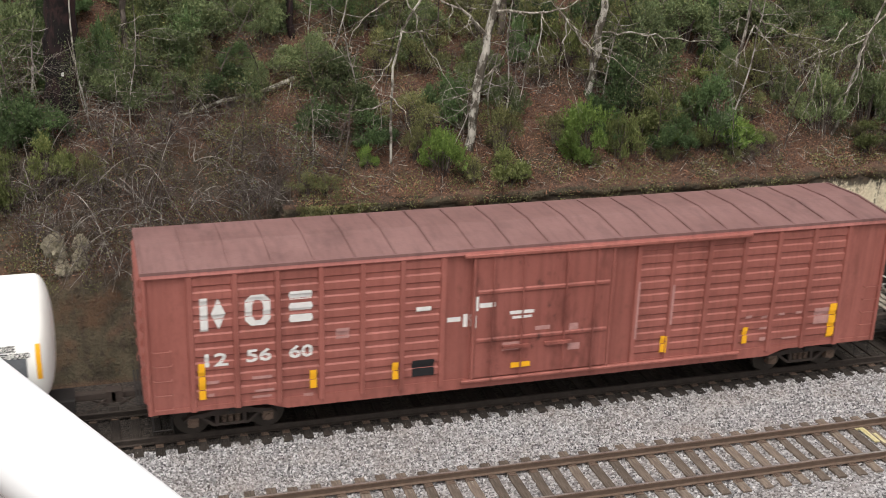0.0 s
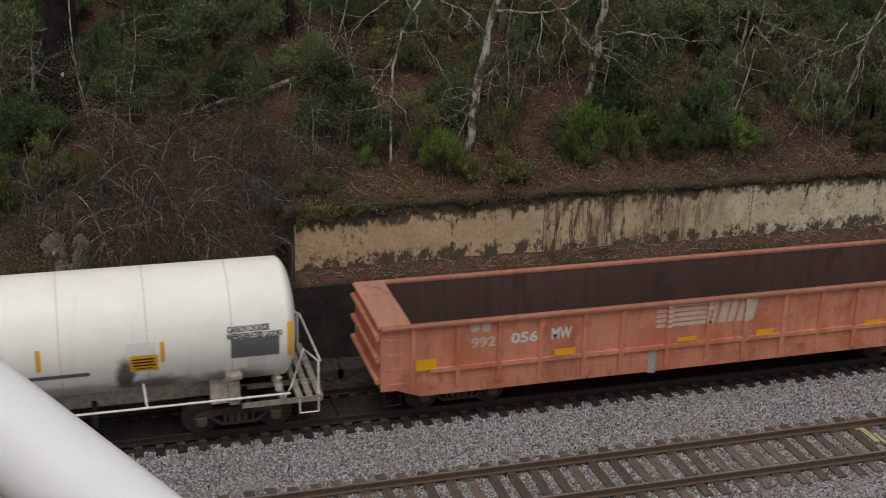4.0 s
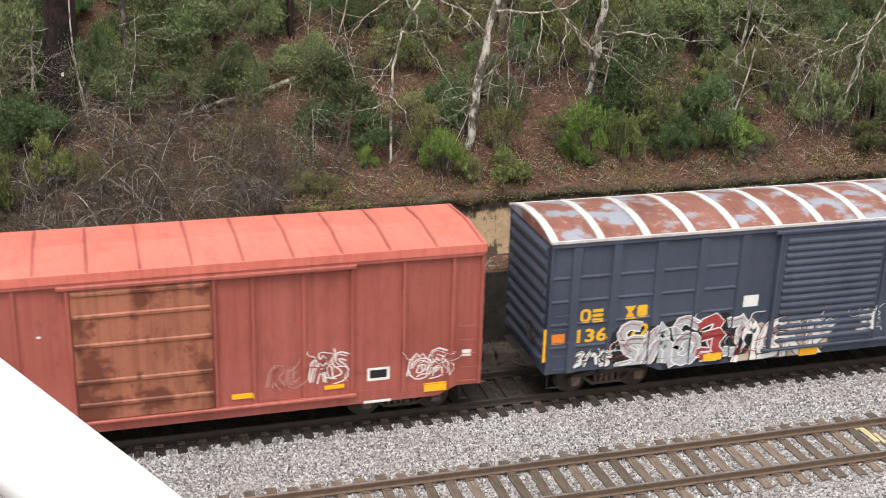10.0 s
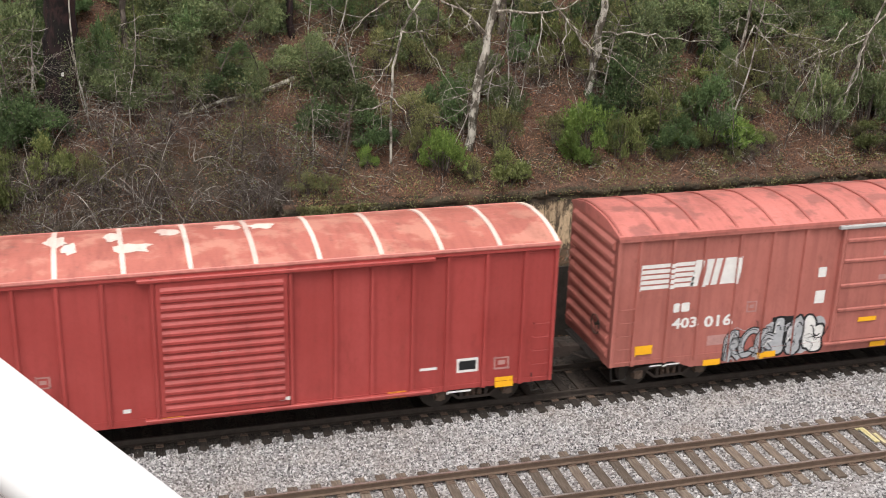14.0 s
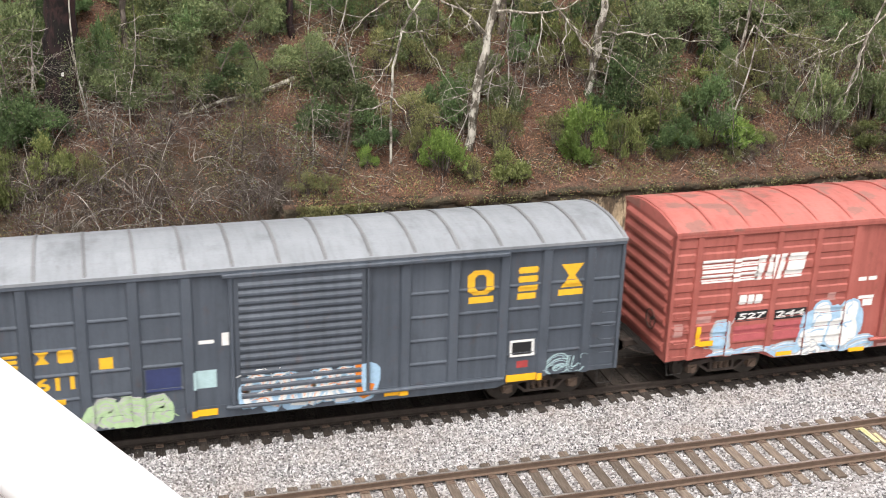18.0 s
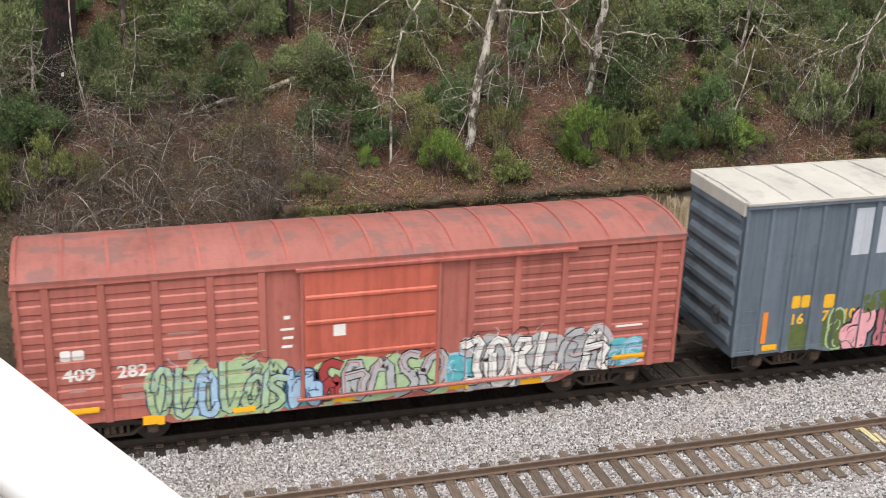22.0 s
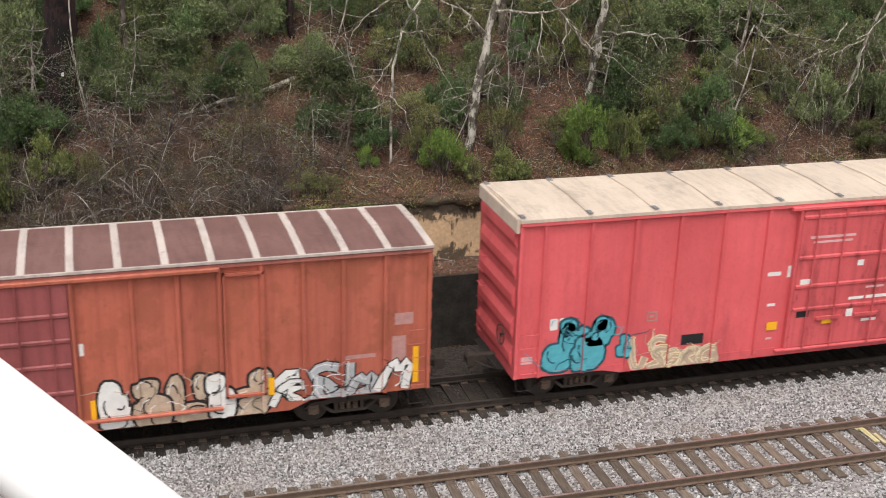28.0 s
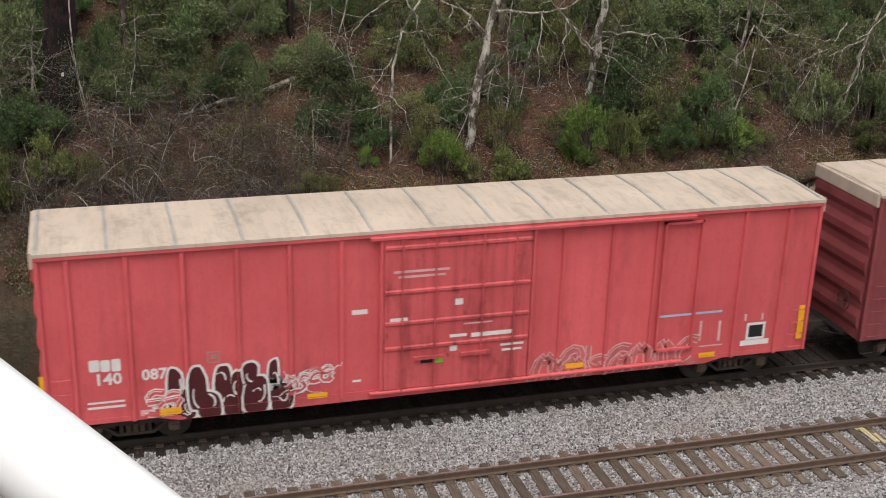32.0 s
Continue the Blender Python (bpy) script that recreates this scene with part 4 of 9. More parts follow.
        for i in range(n):
            cx, half_w, base = x0 + w * (i + 0.5) / n, w / n * 0.5, 3 + 4 * (i % 2)
            hue = 1 if rng.random() < 0.72 else 3
            if form == "bubble":
                # swollen lobes that run into one another inside one outline
                up = rng.uniform(0.52, 0.84) if n > 1 else 0.70
                half_w *= 1.0 if n == 1 else rng.uniform(0.95, 1.3)
                side = rng.choice((-1, 1)) * half_w * (0.0 if n == 1 else rng.uniform(0.15, 0.5))
                lobes = [(cx + side, z0 + h * up, half_w * rng.uniform(0.55, 0.85), h * (1 - up) * 1.05),
                         (cx - side * 0.6, z0 + h * up * 0.46, half_w * rng.uniform(0.80, 1.15), h * up * rng.uniform(0.42, 0.52))]
                if n > 1 and rng.random() < 0.8:
                    lobes.append((cx - side * 1.6, z0 + h * rng.uniform(0.25, 0.75), half_w * rng.uniform(0.45, 0.75), h * rng.uniform(0.18, 0.30)))
                t = min(0.065, half_w * 0.18)
                for k, (bx, bz, rx, rz) in enumerate(lobes):
                    st = rng.getstate()
                    blob(bx, bz, rx, rz, 2, base + 0.3 * k, 18, 0.05)
                    rng.setstate(st)
                    blob(bx, bz, max(0.03, rx - t), max(0.03, rz - t), hue, base + 1.2 + 0.3 * k, 18, 0.05)
                for bx, bz, rx, rz in lobes:
                    a0, turn = rng.uniform(0, 6.28), rng.choice((-1, 1))
                    stroke([(bx + rx * q * math.cos(a0 + turn * q * 4), bz + rz * q * math.sin(a0 + turn * q * 4)) for q in (0.75, 0.62, 0.5, 0.4, 0.3)], t * 0.8, 2, base + 2.4, 0.5)
                    stroke([(bx - rx * 0.6, bz + rz * 0.1), (bx - rx * 0.45, bz + rz * 0.5), (bx - rx * 0.1, bz + rz * 0.68)], 0.03, 3, base + 3, 0.3)
            else:
                wide = min(h * rng.uniform(0.15, 0.22), w / n * 0.30)
                lean = rng.uniform(0.0, 0.35) * half_w
                for k in range(rng.choice((1, 2, 2))):
                    pts = [(cx + half_w * 0.95 * a * rng.uniform(0.75, 1.1) + lean * b_, z0 + h * (0.5 + 0.40 * b_ * rng.uniform(0.8, 1.08))) for a, b_ in rng.choice(STROKES)]
                    if k:
                        pts = [(x + half_w * 0.25, z0 + (z - z0) * 0.7) for x, z in pts]
                    pts = bend(pts)
                    stroke(pts, wide + 0.07, 2, base + 1.6 * k)
                    stroke(pts, wide, hue, base + 0.8 + 1.6 * k)
                    stroke([(x - wide * 0.16, z + wide * 0.2) for x, z in pts[: len(pts) // 2 + 1]], 0.022, 3 if accent else 2, base + 1.3 + 1.6 * k)
            done("graffiti_shape", label if not back and not i else "")
        for i in range(strokes):
            x, z = x0 + w * rng.random(), z0 + h * rng.uniform(0.05, 0.95)
            a, mi = rng.uniform(0, 3.14), rng.choice([2, 2, 3, 1])
            pts = [(x, z)]
            for j in range(rng.randint(3, 5)):
                ln = rng.uniform(0.10, 0.24) * min(1.0, h * 1.4)
                x, z = x + math.cos(a) * ln, z + math.sin(a) * ln * 0.8
                pts.append((x, z))
                a += rng.uniform(-1.4, 1.4)
            stroke(bend(pts), rng.uniform(0.018, 0.035), mi, 13 + i % 3, 0.5)
            done("graffiti_line")

    # ---------------- running gear
    def running_gear(self, inset=2.1, sill=0.95):
        L = self.x1
        for sx in (-1, 1):
            c = sx * (L - inset)
            bg = new("bogie")
            bg.parent = self.e
            bg.location = (c, 0, 0)
            s = Solid()
            s.box(-0.25, 0.25, -0.95, 0.95, 0.42, 0.72, c=0.04)
            s.disc((0, 0, 0.72), 0.2, 2, 0.16, 14)
            part("bolster", s, M["brown_iron"], bg)
            for sy in (-1, 1):
                s = Solid()
                y0, y1 = (-1.12, -0.98) if sy < 0 else (0.98, 1.12)
                s.prism([(-1.1, 0.5), (-0.95, 0.63), (-0.55, 0.68), (-0.3, 0.76), (0.3, 0.76), (0.55, 0.68), (0.95, 0.63), (1.1, 0.5), (0.8, 0.52), (0.45, 0.58), (-0.45, 0.58), (-0.8, 0.52)], 1, y0, y1)
                s.prism([(-0.72, 0.54), (-0.42, 0.30), (0.42, 0.30), (0.72, 0.54), (0.62, 0.54), (0.40, 0.37), (-0.40, 0.37), (-0.62, 0.54)][::-1], 1, y0 + 0.004, y1 - 0.004)
                for dx in (-0.36, 0.28):
                    s.box(dx, dx + 0.08, y0 + 0.006, y1 - 0.006, 0.31, 0.6)
                frame_ = part("side_frame", s, M["brown_iron"], bg)
                for dx in (-0.16, 0.0, 0.16):
                    s = Solid()
                    for i in range(5):
                        s.disc((dx, (y0 + y1) / 2, 0.375 + i * 0.042), 0.062, 2, 0.026, 10)
                    part("spring", s, M["rail_side"], frame_)
                for dx in (-0.88, 0.88):
                    s = Solid()
                    s.box(dx - 0.12, dx + 0.12, y0 - 0.03, y1 + 0.03, 0.33, 0.56, c=0.03)
                    s.disc((dx, y0 - 0.06 if sy < 0 else y1 + 0.02, 0.42), 0.085, 1, 0.04, 10)
                    part("axle_box", s, M["rail_side"], frame_)
            for dx in (-0.88, 0.88):
                s = Solid()
                s.disc((0, -1.16, 0), 0.07, 1, 2.32, 10)
                for sy in (-1, 1):
                    s.disc((0, sy * 0.7525 - 0.065, 0), 0.42, 1, 0.13, 24)
                    s.disc((0, sy * 0.69 - 0.02, 0), 0.45, 1, 0.03, 24)
                    for a in range(4):
                        s.disc((0.22 * math.cos(a * 1.57), sy * 0.83 - 0.01, 0.22 * math.sin(a * 1.57)), 0.05, 1, 0.02, 6)
                ws = part("wheelset", s, M["wheel"], bg)
                ws.location = (dx, 0, 0.42)
                self.wheelsets.append(ws)
            s = Solid()
            x = sx * L
            a, b = sorted((x - sx * 0.3, x + sx * 0.62))
            s.box(a, b, -0.09, 0.09, 0.78, 0.96, c=0.02)
            a, b = sorted((x + sx * 0.5, x + sx * 0.78))
            s.box(a, b, -0.17, 0.13, 0.72, 1.0, c=0.05)
            s.tube([(x, 0.35, 0.75), (x + sx * 0.25, 0.38, 0.55), (x + sx * 0.6, 0.3, 0.42)], 0.03)
            s.tube([(x, -0.9, 0.85), (x + sx * 0.3, -0.5, 0.8), (x + sx * 0.6, -0.12, 0.85)], 0.015)
            self.part("coupler", s, M["brown_iron"])
        s = Solid()
        s.box(self.x0 + 0.15, self.x1 - 0.15, -0.35, 0.35, 0.62, sill, c=0.03)
        for i in range(5):
            x = self.x0 + (i + 0.5) * (self.x1 - self.x0) / 5
            s.box(x - 0.06, x + 0.06, -1.35, 1.35, 0.72, sill)
        self.part("underframe", s, M["black_iron"])
        s = Solid()
        s.disc((1.6, -0.9, 0.72), 0.2, 0, 0.7, 14)
        s.box(0.2, 0.7, -1.0, -0.7, 0.6, 0.92, c=0.03)
        s.tube([(-3, -0.6, 0.62), (0.3, -0.75, 0.66), (3.5, -0.6, 0.62)], 0.02)
        self.part("brake_gear", s, M["black_iron"])

    def ladder(self, x, mat, z0, z1, n, w=0.4):
        for i in range(n):
            s = Solid()
            z = z0 + (z1 - z0) * i / (n - 1)
            s.tube([(x - w / 2, -HALF + 0.03, z), (x - w / 2, -HALF - 0.06, z), (x + w / 2, -HALF - 0.06, z), (x + w / 2, -HALF + 0.03, z)], 0.011, k=5)
            self.part("grab_iron", s, mat)

    def step(self, x, mat):
        for y in (-1, 1):
            s = Solid()
            s.tube([(x - 0.22, y * 1.44, 1.0), (x - 0.2, y * 1.46, 0.52), (x + 0.2, y * 1.46, 0.52), (x + 0.22, y * 1.44, 1.0)], 0.018, k=5)
            self.part("step_iron", s, mat)


def boxcar(label, u0, u1, eave, paint, roof, spec):
    """A boxcar with posts, panels, ribbed roof, corrugated ends and a side door."""
    c = Car("boxcar", label, u0, u1, "boxcars of the train")
    g = spec.get
    top = eave                                    # underside of the roof's edge
    bot, belly = g("bot", 0.92), g("belly", 0.69)
    posts = g("posts") or [c.x0 + (i + 0.75) * (c.x1 - c.x0) / 14 for i in range(14)]
    pw = g("post_w", 0.055)
    d0, d1 = g("door", (-1.5, 1.5))
    dz0, dz1 = bot + 0.12, top - 0.12
    c.posts = [(p, pw) for p in posts if not d0 - 0.02 < p < d1 + 0.02]
    c.door = (d0, d1, dz0, dz1, HALF + 0.04)
    c.sill, c.bot, c.belly, c.cut = bot + 0.10, bot, belly, g("cut", 3.2)
    s = Solid()
    s.box(c.x0 + 0.03, c.x1 - 0.03, -SHEET + 0.03, SHEET - 0.03, bot, top + 0.02)
    c.part("body_core", s, paint)
    # side sheets, one to a bay, on the near side; a plain sheet on the far side
    edges = sorted([c.x0 + 0.02] + [p for p, w in c.posts] + [c.x1 - 0.02])
    nrow = g("rows", 0)
    for a, b in zip(edges, edges[1:]):
        if b - a < 0.05:
            continue
        s = Solid()
        outer = [(-SHEET, bot)]
        end_bay = a < c.x0 + 0.3 or b > c.x1 - 0.3
        if nrow and 0.32 < b - a < 1.7 and not (a < d0 + 0.3 and b > d1 - 0.3) and not (end_bay and g("plain_ends")):
            zr = np.linspace(g("row_lo", bot + 0.18), g("row_hi", top - 0.08), nrow + 1)
            f0, f1 = g("row_band", (0.30, 0.98))
            for z0, z1 in zip(zr, zr[1:]):
                h = z1 - z0
                p0, p1 = z0 + h * f0, z0 + h * f1
                outer += [(-SHEET, p0), (-SHEET - 0.032, p0 + h * 0.10), (-SHEET - 0.032, p1 - h * 0.10), (-SHEET, p1)]
                c.rows.append((a, b, p0, p1))
        s.prism(outer + [(-SHEET, top), (-SHEET + 0.04, top), (-SHEET + 0.04, bot)], 0, a, b)
        c.part("side_panel", s, paint)
    s = Solid()
    s.box(c.x0 + 0.02, c.x1 - 0.02, SHEET - 0.04, SHEET, bot, top)
    for p, w in c.posts:
        s.box(p - pw, p + pw, SHEET, HALF, bot, top)
    c.part("far_side", s, paint)
    for p, w in c.posts:
        s = Solid()
        s.prism([(p - w, -SHEET), (p - w * 0.75, -HALF), (p + w * 0.75, -HALF), (p + w, -SHEET)], 2, bot - 0.015, top)
        c.part("side_post", s, paint)
    # sills: shallow over the bogies, deep between them
    i0, i1 = c.x0 + g("cut", 3.2), c.x1 - g("cut", 3.2)
    for sy in (-1, 1):
        s = Solid()
        y0, y1 = sorted((sy * (SHEET - 0.05), sy * (SHEET + 0.014)))
        ring = [(c.x0, bot + 0.10), (c.x0, bot - 0.02), (i0 - 0.5, bot - 0.02), (i0, belly), (i1, belly), (i1 + 0.5, bot - 0.02), (c.x1, bot - 0.02), (c.x1, bot + 0.10)]
        s.prism(ring, 1, y0, y1)
        c.part("side_sill", s, paint)
        s = Solid()
        s.box(c.x0, c.x1, *sorted((sy * (SHEET - 0.05), sy * (HALF + 0.02))), top - 0.04, top + 0.1, c=0.015)
        c.part("side_plate", s, g("plate", paint))
    # corner posts
    for x in (c.x0, c.x1 - 0.09):
        for sy in (-1, 1):
            s = Solid()
            s.box(x, x + 0.09, *sorted((sy * (SHEET - 0.06), sy * HALF)), bot, top, c=0.012)
            c.part("corner_post", s, paint)
    # roof
    rise, cap = g("rise", 0.24), g("cap", 0.13)
    def roof_z(y):
        t = abs(y) / HALF
        if g("arch", True):
            return top + cap + rise * (1 - max(0, (t - 0.25) / 0.75) ** 1.5)
        return top + cap + rise * (1 - t)
    c.roof_z = roof_z
    ys = [-1.55, -1.3, -1.0, -0.6, -0.3, 0, 0.3, 0.6, 1.0, 1.3, 1.55]
    s = Solid()
    ring = [(y, roof_z(min(1.52, max(-1.52, y)))) for y in ys] + [(1.55, top + 0.06), (-1.55, top + 0.06)]
    s.prism(ring, 0, c.x0 - 0.02, c.x1 + 0.02)
    c.part("roof", s, roof)
    ribs = g("ribs", 14)
    rw = g("rib_w", 0.05)
    for i in range(ribs + 1):
        x = c.x0 + 0.06 + i * (c.x1 - c.x0 - 0.12) / ribs
        s = Solid()
        rp = [(y, roof_z(y) + 0.035) for y in ys[1:-1]] + [(1.5, roof_z(1.5) + 0.01)]
        rp = [(-1.5, roof_z(1.5) + 0.01)] + rp
        s.prism(rp + [(y, z - 0.05) for y, z in reversed(rp)], 0, x - rw, x + rw)
        rib = c.part("roof_rib", s, g("rib_mat", roof))
        for y in (-1.36, 1.36) if g("rib_ends") else ():
            s = Solid()
            s.prism([(y - 0.14, roof_z(y) + 0.03), (y + 0.14, roof_z(y) + 0.03), (y + 0.11, roof_z(y) + 0.05), (y - 0.11, roof_z(y) + 0.05)], 0, x - 0.06, x + 0.06)
            part("rib_end", s, M["dark_seam"], rib, "dark rubber seam end")
    if g("edge_mat"):
        for sy in (-1, 1):
            s = Solid()
            s.box(c.x0 - 0.03, c.x1 + 0.03, *sorted((sy * 1.5, sy * 1.565)), top + 0.085, top + cap + 0.015)
            c.part("roof_edge", s, g("edge_mat"))
    # ends with level corrugations
    nc = g("end_rows", 9)
    for sx in (-1, 1):
        x = c.x0 if sx < 0 else c.x1
        s = Solid()
        s.box(*sorted((x, x - sx * 0.05)), -SHEET, SHEET, bot - 0.02, top + 0.1)
        s.prism([(-1.52, top + 0.06)] + [(y, roof_z(min(1.52, max(-1.52, y))) - 0.02) for y in ys] + [(1.52, top + 0.06)], 0, *sorted((x, x - sx * 0.04)))
        end = c.part("end_wall", s, g("end_mat", paint))
        for i in range(nc):
            z0 = bot + 0.15 + i * (top - bot - 0.15) / nc
            h = (top - bot - 0.15) / nc
            s = Solid()
            s.prism([(x, z0 + h * 0.12), (x + sx * 0.075, z0 + h * 0.36), (x + sx * 0.075, z0 + h * 0.62), (x, z0 + h * 0.88)], 1, -1.32, 1.32)
            part("corrugation", s, g("end_mat", paint), end)
        for i in range(6):
            s = Solid()
            z = bot + 0.3 + i * 0.42
            s.tube([(x, 0.9, z), (x + sx * 0.1, 0.92, z), (x + sx * 0.1, 1.32, z), (x, 1.34, z)], 0.011, k=5)
            c.part("end_rung", s, g("end_mat", paint))
        s = Solid()
        s.tube([(x + sx * 0.11, -0.7 + 0.26 * math.cos(a * 0.5236), bot + 0.9 + 0.26 * math.sin(a * 0.5236)) for a in range(13)], 0.016, k=5)
        s.tube([(x, -0.7, bot + 0.9), (x + sx * 0.12, -0.7, bot + 0.9)], 0.035, k=8)
        for a in (0.3, 2.4, 4.5):
            s.tube([(x + sx * 0.11, -0.7, bot + 0.9), (x + sx * 0.11, -0.7 + 0.26 * math.cos(a), bot + 0.9 + 0.26 * math.sin(a))], 0.012, k=4)
        c.part("hand_brake_wheel", s, M["brown_iron"])
        s = Solid()
        for q in range(3):
            s.box(*sorted((x + sx * (0.03 + q * 0.08), x + sx * (0.08 + q * 0.08))), -0.95, 0.95, bot + 0.02, bot + 0.05)
        c.part("crossover_step", s, M["black_iron"])
        if g("end_cap"):
            s = Solid()
            s.box(*sorted((x + sx * 0.003, x + sx * 0.09)), -1.45, 1.45, top - 0.22, top + 0.15, c=0.02)
            c.part("end_cap", s, roof)
    # door
    dm = g("door_mat", paint)
    s = Solid()
    s.box(d0, d1, -HALF - 0.04, -SHEET, dz0, dz1, c=0.02)
    door = c.part("door", s, dm)
    style = g("door_style", "ribs")
    if style == "slats":
        n = 15
        for i in range(n):
            z0 = dz0 + 0.1 + i * (dz1 - dz0 - 0.2) / n
            h = (dz1 - dz0 - 0.2) / n
            s = Solid()
            s.prism([(-HALF - 0.04, z0 + h * 0.1), (-HALF - 0.085, z0 + h * 0.3), (-HALF - 0.085, z0 + h * 0.6), (-HALF - 0.04, z0 + h * 0.9)], 0, d0 + 0.12, d1 - 0.12)
            part("slat", s, dm, door)
    else:
        for f in g("door_ribs", (0.2, 0.38, 0.62, 0.8)):
            z = dz0 + f * (dz1 - dz0)
            s = Solid()
            s.prism([(-HALF - 0.04, z - 0.06), (-HALF - 0.075, z - 0.03), (-HALF - 0.075, z + 0.03), (-HALF - 0.04, z + 0.06)], 0, d0 + 0.04, d1 - 0.04)
            part("door_rib", s, dm, door)
        if style == "plug":
            for f in (0.12, 0.34, 0.66, 0.88):
                x = d0 + f * (d1 - d0)
                s = Solid()
                s.tube([(x, -HALF - 0.1, dz0 - 0.05), (x, -HALF - 0.1, dz1 + 0.02)], 0.022, k=6)
                part("lock_rod", s, dm, door)
            for f in (0.2, 0.52):
                s = Solid()
                s.box(d0 + f * (d1 - d0), d0 + (f + 0.2) * (d1 - d0), -HALF - 0.13, -HALF - 0.05, dz0 + 0.75, dz0 + 0.83)
                part("handle", s, dm, door)
    for x in (d0 - 0.09, d1 + 0.01):
        s = Solid()
        s.box(x, x + 0.08, -HALF - 0.06, -SHEET, bot + 0.02, top, c=0.012)
        c.part("door_post", s, paint)
    t0, t1 = g("track", (d0 - 0.1, min(c.x1 - 1, d1 + (d1 - d0) + 0.2)))
    s = Solid()
    s.box(t0, t1, -HALF - 0.1, -HALF + 0.02, top - 0.10, top - 0.0, c=0.02)
    c.part("door_rail", s, g("rail_mat", paint))
    s = Solid()
    s.box(t0, t1, -HALF - 0.09, -HALF + 0.02, bot + 0.02, bot + 0.1, c=0.02)
    c.part("door_rail", s, paint)
    if g("hatch"):
        h0, h1, hz0, hz1 = g("hatch")
        s = Solid()
        for a in ((h0, h0 + 0.05, hz0, hz1), (h1 - 0.05, h1, hz0, hz1), (h0, h1, hz1 - 0.06, hz1), (h0, h1, hz0, hz0 + 0.06)):
            s.box(a[0], a[1], -HALF - 0.03, -SHEET, a[2], a[3])
        c.part("door_stop_frame", s, paint)
    c.ladder(c.x0 + 0.36, paint, bot + 0.15, bot + g("lad", 1.6), g("lad_n", 5))
    c.ladder(c.x1 - 0.36, paint, bot + 0.15, bot + g("lad", 1.6), g("lad_n", 5))
    c.step(c.x0 + 0.3, M["black_iron"])
    c.step(c.x1 - 0.3, M["black_iron"])
    c.running_gear(g("inset", 1.9), bot - 0.03)
    return c


def roof_flake(c, x, y, rx, ry, mat, seed):
    """A ragged patch of old sealant or bare primer on the roof."""
    rng = random.Random(seed)
    s = Solid()
    k = 14
    ring = []
    for i in range(k):
        a, r = math.tau * i / k, rng.uniform(0.55, 1.1)
        ring.append((x + rx * r * math.cos(a), max(-1.48, min(1.48, y + ry * r * math.sin(a)))))
    mid = (x, y, c.roof_z(y) + 0.009)
    for (xa, ya), (xb, yb) in zip(ring, ring[1:] + ring[:1]):
        s.face([mid, (xa, ya, c.roof_z(ya) + 0.009), (xb, yb, c.roof_z(yb) + 0.009)])
    c.part("roof_patch", s, mat, "ragged pale patch of peeling paint")


